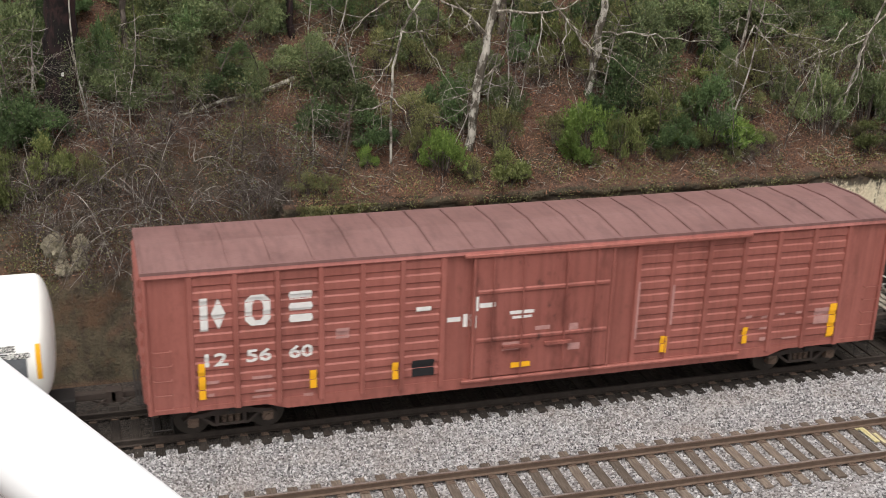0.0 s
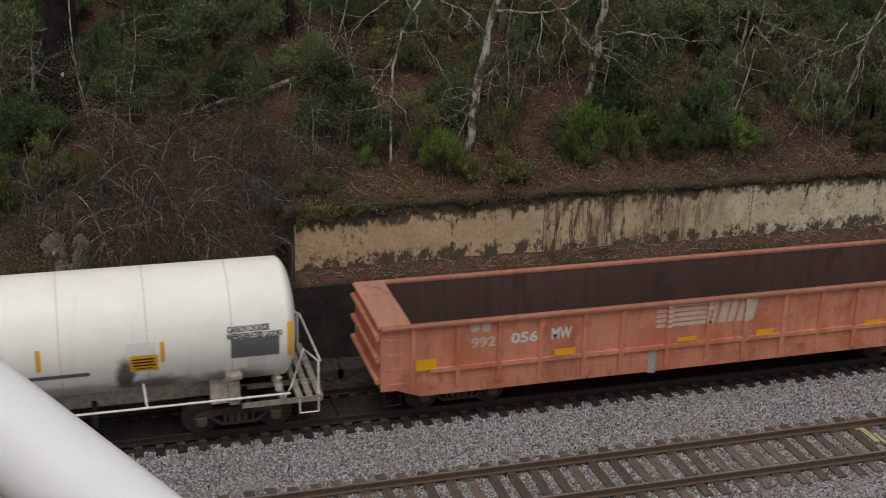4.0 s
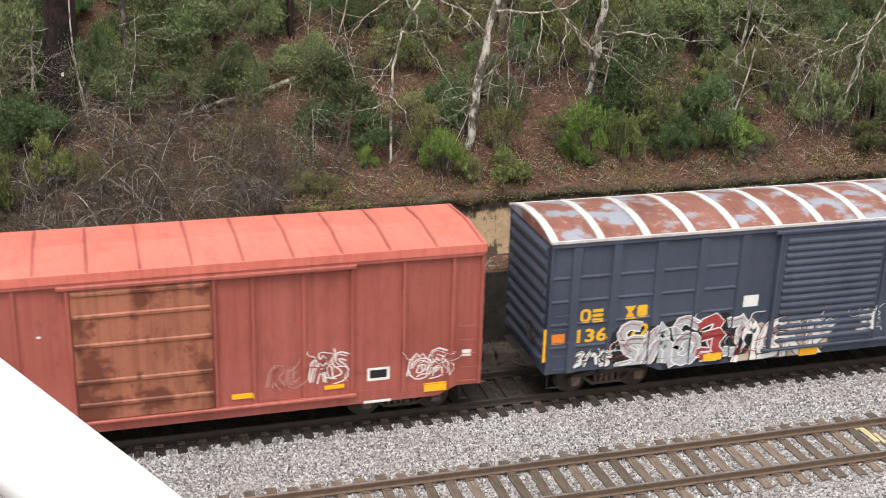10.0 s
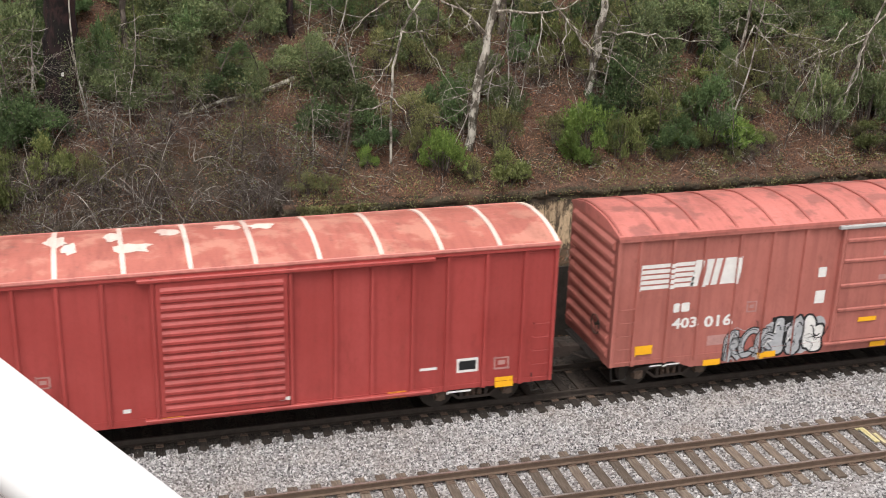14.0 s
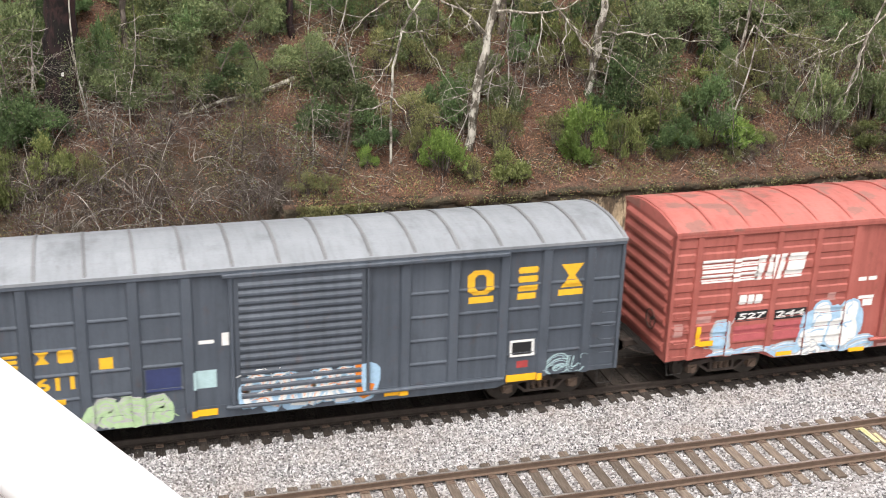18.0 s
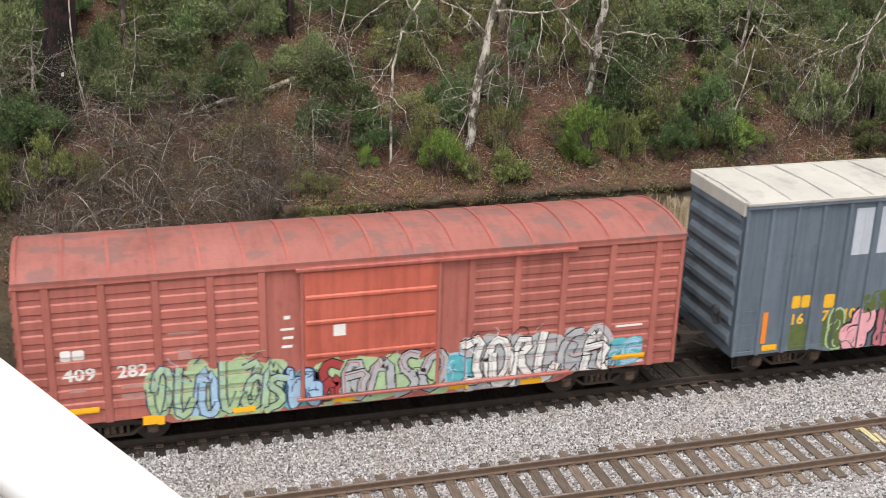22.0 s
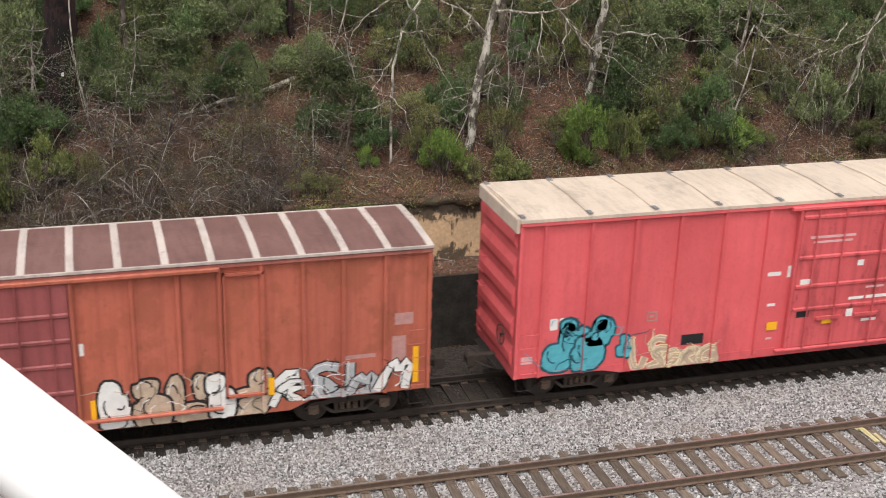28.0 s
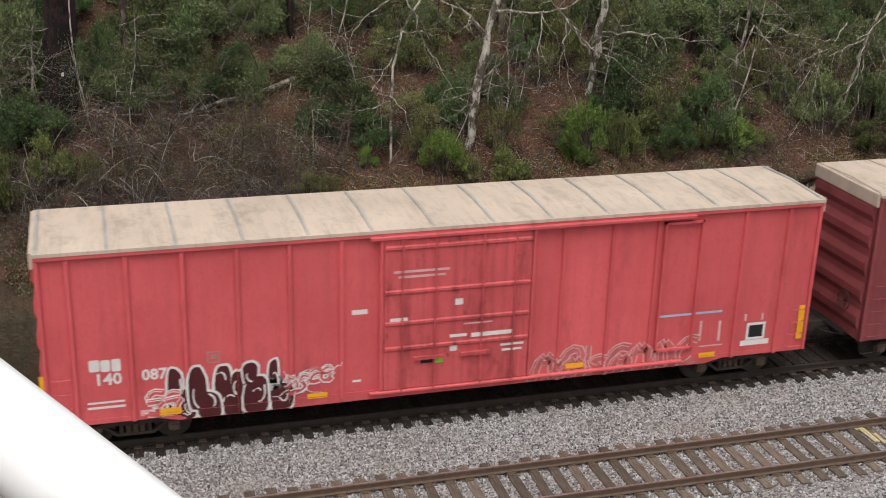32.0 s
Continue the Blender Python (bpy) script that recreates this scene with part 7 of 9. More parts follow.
for b in [(5.03, 5.70, 0.65, 0.72), (7.48, 7.70, 1.64, 1.82), (-2.27, -2.19, 3.09, 3.14)]:
    c.bar(*b, M["white"])

c = boxcar("dark blue boxcar with a rust-patched white-seamed roof", 95.04, 110.98, 4.32, M["blue_a"], M["rust_roof"], dict(posts=[-7.28, -6.22, -5.04, -3.86, -2.7, 2.29, 3.62, 4.7, 5.75, 6.88], door=(-1.65, 1.43), door_style='slats', rows=4, row_lo=1.3, row_hi=3.78, row_band=(0.4, 0.56), post_w=0.14, rib_w=0.10, ribs=13, track=(-1.9, 4.83), rib_mat=M["white_seam"], edge_mat=M["white_seam"], rail_mat=M["blue_a"]))
CARS.append(c)
for b, form in zip([(3.96, 4.56, 3.29, 3.92)], ("ring",)):
    c.emblem(*b, M["goldmark"], form)
for b, form in zip([(5.17, 5.71, 3.27, 3.89)], ("bars",)):
    c.emblem(*b, M["goldmark"], form)
for b, form in zip([(6.30, 6.90, 3.24, 3.88)], ("hourglass",)):
    c.emblem(*b, M["goldmark"], form)
for b in [(3.96, 4.58, 3.05, 3.22), (5.19, 5.68, 3.06, 3.21), (6.33, 6.91, 3.03, 3.18)]:
    c.bar(*b, M["goldmark"])
for b, form in zip([(-7.08, -6.80, 2.24, 2.59), (-6.76, -6.46, 2.23, 2.57), (-5.88, -5.58, 2.23, 2.57), (-5.54, -5.26, 2.25, 2.57)], ("ring", "bars", "hourglass", "block")):
    c.emblem(*b, M["goldmark"], form)
c.text("136", -7.14, -6.33, 1.68, 2.06, M["goldmark"], "number_lettering")
c.text("472", -6.00, -5.17, 1.70, 2.06, M["goldmark"], "number_lettering")
for b in [(-8.04, -7.89, 1.26, 2.16), (7.82, 8.05, 1.25, 2.23), (-3.57, -3.04, 0.83, 1.03), (-0.72, -0.17, 0.68, 0.90), (2.43, 2.95, 0.68, 0.90), (3.99, 4.54, 1.12, 1.26)]:
    c.bar(*b, M["yellow"], name="reflector_strip")
for b in [(-7.81, -7.46, 1.70, 1.98), (7.29, 7.66, 1.66, 1.99)]:
    c.bar(*b, M["orangemark"])
c.graffiti(-6.09, -2.31, 0.73, 2.22, M["black"], M["silver"], M["white"], 11, 5, "black, white and red sprayed graffiti", 16, M["sprayred"])
c.graffiti(-2.60, -0.04, 0.56, 2.03, M["tan"], M["white"], M["black"], 12, 4, "tan and white sprayed graffiti", 16, M["sprayred"])
c.graffiti(-7.22, -6.21, 0.98, 1.49, None, M["white"], M["black"], 13, 3, "white sprayed scrawl", 8, None)
c.graffiti(0.91, 1.60, 1.21, 1.92, None, M["white"], M["silver"], 14, 2, "white sprayed scrawl", 12, None)
c.graffiti(-0.68, 0.17, 1.30, 1.81, None, M["white"], M["silver"], 15, 2, "white sprayed scrawl", 8, None)
for b in [(-2.55, -2.12, 2.24, 2.56), (-1.39, -1.05, 2.97, 3.02)]:
    c.bar(*b, M["white"])
for b in [(5.63, 5.91, 1.89, 2.09)]:
    c.bar(*b, M["green"])
c.bar(5.12, 5.70, 1.53, 1.88, M["white"], "stencil_plate")
c.bar(5.19, 5.63, 1.59, 1.82, M["black"], "stencil_plate", lift=0.006)
c.graffiti(3.86, 4.75, 1.21, 1.77, None, M["blue_a"], M["silver"], 16, 1, "pale sprayed scrawl", 3, None)
c.graffiti(2.67, 3.46, 1.21, 1.89, None, M["blue_a"], M["dullgrey"], 17, 1, "pale sprayed scrawl", 5, None)
for b in [(6.17, 6.31, 1.49, 1.88), (6.37, 6.50, 1.50, 1.90), (6.23, 6.82, 1.30, 1.35), (6.29, 6.87, 0.96, 1.01)]:
    c.bar(*b, M["tan"])

c = boxcar("bright red boxcar with a slatted door and peeling roof", 112.62, 128.64, 4.33, M["red_b"], M["peel_roof"], dict(posts=[-7.31, -6.45, -5.5, -4.53, -3.62, -2.68, 2.52, 3.4, 4.39, 5.25, 6.21, 7.18], door=(-1.55, 1.42), door_style='slats', rib_w=0.055, ribs=11, bot=0.78, belly=0.7, end_rows=5, track=(-1.91, 4.87), rib_mat=M["pale_seam"], edge_mat=M["pale_red"]))
CARS.append(c)
for b in [(-6.88, -6.74, 2.10, 2.33), (-6.71, -6.58, 2.09, 2.33), (-6.28, -6.12, 2.11, 2.34)]:
    c.emblem(*b, M["white"])
c.text("88", -6.89, -6.58, 1.71, 1.97, M["white"], "number_lettering")
c.text("047", -6.29, -5.76, 1.69, 2.00, M["white"], "number_lettering")
for b in [(-6.85, -6.61, 1.45, 1.49), (-6.86, -6.61, 1.30, 1.34), (-6.25, -6.01, 1.47, 1.51), (-6.25, -6.01, 1.30, 1.35), (-0.36, 0.21, 2.38, 2.43), (-6.19, -5.57, 0.68, 0.72), (5.28, 5.91, 0.68, 0.73), (4.60, 5.02, 1.35, 1.42), (-2.38, -2.21, 1.05, 1.15), (1.18, 1.44, 1.02, 1.11), (-0.21, 0.03, 1.65, 1.77)]:
    c.bar(*b, M["white"])
c.bar(-4.21, -3.89, 2.12, 2.16, M["faint"], "stencil_mark")
c.bar(-4.21, -3.89, 1.86, 1.90, M["faint"], "stencil_mark")
c.bar(-4.21, -4.18, 1.88, 2.18, M["faint"], "stencil_mark")
c.bar(-3.93, -3.89, 1.85, 2.15, M["faint"], "stencil_mark")
c.bar(-4.13, -3.97, 1.97, 2.07, M["faint"], "stencil_mark")
c.bar(6.47, 6.86, 1.48, 1.52, M["faint"], "stencil_mark")
c.bar(6.51, 6.90, 1.19, 1.24, M["faint"], "stencil_mark")
c.bar(6.49, 6.53, 1.21, 1.54, M["faint"], "stencil_mark")
c.bar(6.84, 6.88, 1.18, 1.51, M["faint"], "stencil_mark")
c.bar(6.59, 6.78, 1.31, 1.43, M["faint"], "stencil_mark")
c.bar(5.53, 6.08, 1.20, 1.58, M["white"], "stencil_plate")
c.bar(5.59, 6.02, 1.27, 1.51, M["black"], "stencil_plate", lift=0.006)
for b in [(-7.24, -6.74, 0.76, 1.00), (-4.49, -3.98, 0.74, 0.91), (-1.53, -1.06, 0.75, 0.91), (0.82, 1.31, 0.76, 0.90), (3.79, 4.25, 0.74, 0.89), (6.52, 6.99, 0.72, 0.99)]:
    c.bar(*b, M["yellow"], name="reflector_strip")

for i, (x, y, rx, ry) in enumerate([(-3.6, 0.2, 0.35, 0.5), (-2.3, 0.3, 0.25, 0.4), (-1.1, 0.4, 0.3, 0.35), (-1.9, -0.5, 0.5, 0.3), (0.3, 0.5, 0.35, 0.3), (1.1, 0.4, 0.4, 0.25), (-6.9, -0.6, 0.3, 0.4), (-3.3, -0.3, 0.18, 0.5)]):
    roof_flake(c, x, y, rx, ry, M["pale_seam"], 200 + i)

c = boxcar("faded brick-red boxcar with smooth sides and graffiti", 130.20, 146.16, 4.33, M["red_c"], M["stain_roof"], dict(posts=[-7.35, -6.44, -5.56, -4.58, -3.65, -2.7, 2.5, 3.5, 4.45, 5.35, 6.28, 7.21], door=(-1.57, 1.55), door_ribs=(0.28, 0.5, 0.72, 0.9), cut=2.3, rib_w=0.03, ribs=15, track=(-1.82, 1.83), rib_mat=M["dark_rib"], rail_mat=M["grey_white"]))
CARS.append(c)
c.striped_emblem(-7.32, -4.47, 2.95, 3.66, M["white"])
c.text("403", -6.30, -5.60, 1.81, 2.11, M["white"], "number_lettering")
c.text("016", -5.39, -4.60, 1.77, 2.10, M["white"], "number_lettering")
for b in [(-6.30, -6.13, 2.27, 2.52), (-6.08, -5.85, 2.27, 2.52)]:
    c.emblem(*b, M["white"])
c.bar(-4.21, -3.91, 2.35, 2.39, M["faint"], "stencil_mark")
c.bar(-4.19, -3.89, 2.08, 2.12, M["faint"], "stencil_mark")
c.bar(-4.20, -4.16, 2.09, 2.40, M["faint"], "stencil_mark")
c.bar(-3.94, -3.90, 2.06, 2.37, M["faint"], "stencil_mark")
c.bar(-4.11, -3.99, 2.19, 2.29, M["faint"], "stencil_mark")
for b in [(-7.32, -6.81, 1.19, 1.44), (-5.32, -4.83, 0.69, 0.86), (-3.74, -3.20, 0.75, 0.92), (-0.31, 0.18, 0.73, 0.88), (1.73, 2.23, 0.73, 0.88), (-0.88, -0.32, 1.56, 1.69), (0.31, 0.87, 1.61, 1.74)]:
    c.bar(*b, M["yellow"], name="reflector_strip")
for b in [(1.73, 2.25, 0.72, 0.83), (4.30, 4.83, 0.72, 0.84), (6.35, 7.19, 1.33, 1.47)]:
    c.bar(*b, M["yellow"], name="reflector_strip")
c.graffiti(-4.74, -3.34, 0.69, 1.77, None, M["silver"], M["black"], 21, 3, "silver and black sprayed graffiti", 8, None)
c.graffiti(-3.52, -1.85, 0.75, 1.87, M["silver"], M["silver"], M["black"], 22, 3, "silver and black sprayed graffiti", 8, M["white"], form="bubble")
for b in [(-3.39, -2.76, 1.48, 1.86)]:
    c.bar(*b, M["black"])
for b in [(-2.19, -1.96, 2.89, 3.17), (-2.20, -1.91, 2.15, 2.51), (-6.82, -5.99, 0.81, 0.85)]:
    c.bar(*b, M["white"])
for b in [(-0.38, 0.44, 3.41, 3.55), (-0.42, 0.40, 2.73, 2.87), (-5.24, -4.67, 1.24, 1.52)]:
    c.bar(*b, M["faint"])
c.bar(5.55, 6.09, 1.23, 1.56, M["white"], "stencil_plate")
c.bar(5.60, 6.04, 1.29, 1.50, M["black"], "stencil_plate", lift=0.006)
c.graffiti(1.58, 2.90, 1.39, 2.25, None, M["red_c"], M["grey_white"], 23, 3, "pale sprayed scrawl", 16, None)
for b in [(6.39, 7.04, 1.93, 1.99), (6.39, 7.04, 1.81, 1.86), (6.39, 6.77, 1.63, 1.69), (6.49, 6.98, 1.23, 1.29)]:
    c.bar(*b, M["faint"])
for b in [(5.87, 6.66, 0.83, 0.88)]:
    c.bar(*b, M["white"])

c = boxcar("dark slate-grey boxcar with a slatted door", 147.58, 163.58, 4.31, M["blue_b"], M["grey_roof"], dict(posts=[-7.21, -6.12, -4.93, -3.8, -2.64, 2.43, 3.63, 4.89, 5.96, 7.1], door=(-1.61, 1.47), door_style='slats', rows=4, row_lo=1.25, row_hi=3.7, row_band=(0.4, 0.56), post_w=0.14, rib_w=0.035, ribs=15, track=(-1.84, 4.94), rib_mat=M["dark_seam"], rail_mat=M["blue_b"]))
CARS.append(c)
for b, form in zip([(3.96, 4.62, 3.22, 3.86), (5.24, 5.76, 3.22, 3.85), (6.35, 6.93, 3.23, 3.84), (-7.10, -6.75, 2.41, 2.77), (-6.63, -6.31, 2.40, 2.75), (-5.95, -5.65, 2.46, 2.77), (-5.47, -5.14, 2.45, 2.78)], ("ring", "bars", "hourglass", "ring", "bars", "hourglass", "block")):
    c.emblem(*b, M["goldmark"], form)
for b in [(4.00, 4.62, 3.01, 3.18), (5.24, 5.71, 3.01, 3.17), (6.30, 6.94, 3.02, 3.18), (-5.71, -5.37, 1.43, 1.58), (-6.82, -6.53, 1.51, 1.63), (-4.60, -4.30, 2.21, 2.49), (-5.66, -5.59, 0.92, 1.00)]:
    c.bar(*b, M["goldmark"])
c.text("136", -7.12, -6.30, 1.78, 2.12, M["goldmark"], "number_lettering")
c.text("611", -5.98, -5.15, 1.79, 2.14, M["goldmark"], "number_lettering")
for b in [(-6.05, -5.09, 0.89, 1.06), (-2.62, -2.04, 0.80, 0.97), (5.02, 5.95, 0.83, 1.02), (1.93, 2.51, 0.80, 0.96)]:
    c.bar(*b, M["yellow"], name="reflector_strip")
for b in [(-3.61, -2.84, 1.53, 2.08)]:
    c.bar(*b, M["darkblue"])
for b in [(-2.56, -2.03, 1.49, 1.94)]:
    c.bar(*b, M["paleaqua"])
c.graffiti(-4.93, -3.15, 0.69, 1.53, M["palegreen"], M["palegreen"], M["grey_white"], 31, 3, "pale green sprayed patch", 3, None)
c.graffiti(-1.44, 1.69, 0.73, 1.88, M["lightblue"], M["white"], M["lightblue"], 32, 6, "white and blue sprayed graffiti", 16, M["orangemark"])
c.graffiti(6.12, 7.11, 0.88, 1.48, None, M["blue_b"], M["paleaqua"], 33, 2, "pale teal sprayed scrawl", 5, None)
c.bar(5.11, 5.75, 1.49, 1.93, M["white"], "stencil_plate")
c.bar(5.17, 5.68, 1.55, 1.87, M["black"], "stencil_plate", lift=0.006)
for b in [(5.31, 5.60, 1.17, 1.36)]:
    c.bar(*b, M["sprayred"])
for b in [(-1.88, -1.72, 2.52, 2.84), (-2.40, -2.06, 2.60, 2.69)]:
    c.bar(*b, M["white"])
for b in [(-8.06, -7.90, 1.09, 1.97), (-7.35, -7.25, 1.51, 2.15)]:
    c.bar(*b, M["grey_white"])

c = boxcar("brick-red ribbed boxcar with rust patches and blue graffiti", 164.93, 180.84, 4.32, M["red_d"], M["patch_roof"], dict(posts=[-7.26, -6.16, -5.0, -3.85, -2.71, 2.49, 3.66, 4.78, 5.97, 7.16], door=(-1.56, 1.48), rows=8, post_w=0.1, door_ribs=(0.25, 0.5, 0.75), rib_w=0.03, ribs=16, track=(-1.92, 1.6), door_mat=M["brown_door"], rib_mat=M["dark_rib"], rail_mat=M["grey_white"]))
CARS.append(c)
c.striped_emblem(-7.13, -4.13, 2.99, 3.66, M["white"])
for b in [(-5.98, -5.77, 2.32, 2.60), (-5.73, -5.56, 2.31, 2.59), (-5.52, -5.32, 2.31, 2.58)]:
    c.emblem(*b, M["white"])
for b in [(-6.03, -5.11, 1.85, 2.14), (-4.91, -3.94, 1.81, 2.09)]:
    c.bar(*b, M["black"])
c.text("527", -5.94, -5.15, 1.89, 2.08, M["white"], "number_lettering")
c.text("244", -4.84, -3.99, 1.86, 2.05, M["white"], "number_lettering")
for b in [(-6.04, -5.11, 1.30, 1.73), (-4.85, -3.94, 1.23, 1.75)]:
    c.bar(*b, M["rosy"])
c.graffiti(-6.57, -1.86, 0.57, 1.14, M["lightblue"], M["lightblue"], M["silver"], 41, 6, "pale blue sprayed graffiti", 4, M["white"])
c.graffiti(-3.97, -2.30, 0.86, 2.18, M["lightblue"], M["white"], M["lightblue"], 42, 2, "white and blue sprayed graffiti", 3, None, form="bubble")
c.graffiti(-6.75, -6.11, 1.07, 1.94, None, M["lightblue"], M["silver"], 43, 1, "pale blue sprayed graffiti", 2, None, form="bubble")
for b in [(-3.60, -2.95, 1.48, 1.72)]:
    c.bar(*b, M["black"])
for b in [(-7.14, -7.01, 1.29, 1.83), (-7.02, -6.63, 1.26, 1.41), (-0.49, 0.03, 0.74, 0.90), (1.89, 2.30, 0.70, 0.82), (3.85, 4.33, 0.70, 0.83), (6.93, 7.06, 1.24, 1.82), (6.59, 6.95, 1.25, 1.43), (-4.72, -4.24, 0.75, 0.87), (-2.49, -2.00, 0.64, 0.76)]:
    c.bar(*b, M["yellow"], name="reflector_strip")
c.bar(5.26, 5.75, 1.29, 1.53, M["white"], "stencil_plate")
c.bar(5.32, 5.68, 1.35, 1.46, M["black"], "stencil_plate", lift=0.006)
c.graffiti(1.72, 4.87, 0.72, 1.55, M["lightblue"], M["silver"], M["grey_white"], 44, 5, "silver and blue sprayed graffiti", 5, M["lightblue"])
c.graffiti(2.54, 3.63, 0.93, 2.20, None, M["silver"], M["grey_white"], 45, 2, "silver sprayed graffiti", 4, None, form="bubble")
c.graffiti(-1.11, 1.40, 1.26, 2.18, None, M["brown_door"], M["faint"], 46, 5, "faded sprayed scrawl", 14, M["tan"])
c.graffiti(1.76, 2.52, 1.51, 2.13, None, M["red_d"], M["faint"], 47, 2, "faded scrawl", 8, None)
for b in [(-2.47, -2.22, 2.68, 2.79), (-2.16, -1.91, 2.68, 2.79), (-2.39, -1.92, 2.16, 2.25), (-2.24, -1.94, 1.95, 2.14), (-1.56, -1.45, 2.78, 3.00)]:
    c.bar(*b, M["white"])
for b in [(6.18, 6.88, 1.92, 1.99), (6.20, 6.51, 1.78, 1.84), (6.27, 6.56, 1.39, 1.55), (6.30, 6.93, 0.90, 0.96), (7.32, 7.62, 1.44, 1.93), (-7.77, -7.52, 1.56, 1.93), (-7.14, -6.63, 2.17, 2.24), (-7.15, -6.74, 1.89, 2.10), (4.94, 5.60, 0.86, 1.19), (-3.35, -3.12, 2.22, 2.44), (-1.58, -0.85, 0.70, 0.79)]:
    c.bar(*b, M["faint"])

c = boxcar("brown ribbed boxcar with an orange-red door and graffiti", 182.24, 198.12, 4.31, M["brown_b"], M["brown_b_roof"], dict(posts=[-7.28, -6.11, -4.96, -3.76, -2.6, 2.4, 3.56, 4.77, 6.02, 7.25], door=(-1.65, 1.53), rows=9, post_w=0.1, door_ribs=(0.33, 0.6, 0.8), rib_w=0.03, ribs=16, track=(-1.84, 5.03), door_mat=M["orange_door"], rib_mat=M["dark_rib"], rail_mat=M["red_d"]))
CARS.append(c)
for b in [(-7.07, -6.85, 2.48, 2.75), (-6.82, -6.56, 2.49, 2.74)]:
    c.emblem(*b, M["white"])
c.text("409", -7.06, -6.35, 1.98, 2.29, M["white"], "number_lettering")
c.text("282", -5.88, -5.21, 1.97, 2.28, M["white"], "number_lettering")
for b in [(-7.17, -6.32, 1.16, 1.33), (-5.39, -4.91, 0.73, 0.96), (-3.34, -2.82, 0.79, 0.93), (-0.96, -0.44, 0.79, 0.93), (1.91, 2.38, 0.80, 0.95), (3.76, 4.33, 0.72, 0.87), (6.21, 7.09, 1.13, 1.28)]:
    c.bar(*b, M["yellow"], name="reflector_strip")
c.graffiti(-5.21, -2.14, 0.68, 2.30, M["palegreen"], M["palegreen"], M["darkblue"], 51, 6, "pale green and blue sprayed graffiti", 14, M["lightblue"])
c.graffiti(-1.43, 1.81, 0.69, 2.09, M["palegreen"], M["silver"], M["black"], 52, 5, "green and red sprayed graffiti", 12, M["sprayred"])
c.graffiti(2.16, 6.04, 0.57, 2.30, M["silver"], M["white"], M["black"], 53, 6, "silver, white and black sprayed graffiti", 24, M["silver"])
c.graffiti(1.72, 2.42, 0.87, 1.75, M["teal"], M["teal"], M["lightblue"], 54, 1, "teal sprayed patch", 2, None, form="bubble")
c.graffiti(5.85, 6.95, 0.97, 1.79, M["teal"], M["lightblue"], M["teal"], 55, 2, "teal sprayed patch", 2, None)
c.graffiti(-2.14, -1.27, 0.75, 1.82, M["teal"], M["lightblue"], M["darkblue"], 56, 2, "blue sprayed patch", 4, None, form="bubble")
for b in [(-3.68, -2.93, 1.42, 1.84)]:
    c.bar(*b, M["dullgrey"])
for b in [(-0.97, -0.68, 2.55, 2.84), (-2.19, -1.88, 2.75, 2.81), (-2.14, -1.90, 2.53, 2.60), (-2.17, -1.92, 2.31, 2.38), (-2.11, -1.97, 3.03, 3.12), (6.26, 6.97, 2.03, 2.09), (6.57, 6.96, 1.59, 1.67), (6.57, 7.08, 1.00, 1.07)]:
    c.bar(*b, M["white"])
c.graffiti(-7.75, -7.18, 1.20, 1.56, None, M["silver"], M["grey_white"], 57, 1, "silver sprayed blob", 2, None, form="bubble")
for b in [(-4.74, -4.06, 2.89, 2.97), (-4.53, -4.23, 2.28, 2.54), (-5.81, -5.28, 1.70, 1.79), (-5.82, -5.24, 1.40, 1.56), (-6.94, -6.57, 1.71, 1.80)]:
    c.bar(*b, M["faint"])

c = boxcar("tall slate-grey boxcar with a white roof and graffiti", 199.78, 218.95, 4.95, M["slate"], M["white_roof"], dict(posts=[-8.84, -8.09, -7.34, -6.57, -5.76, -4.99, -4.24, -3.46, -2.68, -2.01, 2.46, 3.23, 4.02, 4.86, 5.6, 6.4, 7.06, 7.9, 8.76], door=(-1.6, 1.49), door_style='plug', door_ribs=(0.22, 0.42, 0.55, 0.8), rib_w=0.02, ribs=16, arch=False, rise=0.05, cap=0.12, end_rows=7, end_cap=True, track=(-1.83, 4.94), cut=2.9, bot=0.86, belly=0.72, lad=1.3, lad_n=4, rib_mat=M["pale_rib"], edge_mat=M["white_roof"]))
CARS.append(c)
for b in [(-6.36, -5.82, 3.44, 4.73), (-5.59, -5.06, 3.44, 4.74), (-4.83, -4.27, 3.42, 4.73), (-4.05, -3.50, 3.41, 4.70), (4.21, 4.78, 3.23, 4.04), (4.99, 5.56, 3.26, 4.07), (5.73, 6.35, 3.24, 4.06)]:
    c.bar(*b, M["patch_grey"])
for b in [(-7.93, -7.68, 2.06, 2.42), (-7.65, -7.39, 2.06, 2.41), (-6.97, -6.65, 1.99, 2.38)]:
    c.emblem(*b, M["goldmark"])
c.text("16", -7.87, -7.52, 1.59, 1.91, M["goldmark"], "number_lettering")
c.text("71", -6.97, -6.63, 1.61, 1.92, M["goldmark"], "number_lettering")
c.text("10", -6.28, -5.93, 1.61, 1.92, M["goldmark"], "number_lettering")
for b in [(-8.69, -8.25, 0.94, 1.10), (8.08, 8.56, 0.91, 1.08)]:
    c.bar(*b, M["yellow"], name="reflector_strip")
for b in [(-8.76, -8.61, 1.14, 2.04), (8.57, 8.70, 1.20, 2.06)]:
    c.bar(*b, M["orangemark"], name="reflector_strip")
c.bar(8.07, 8.60, 1.24, 1.62, M["white"], "stencil_plate")
c.bar(8.14, 8.53, 1.30, 1.55, M["black"], "stencil_plate", lift=0.006)
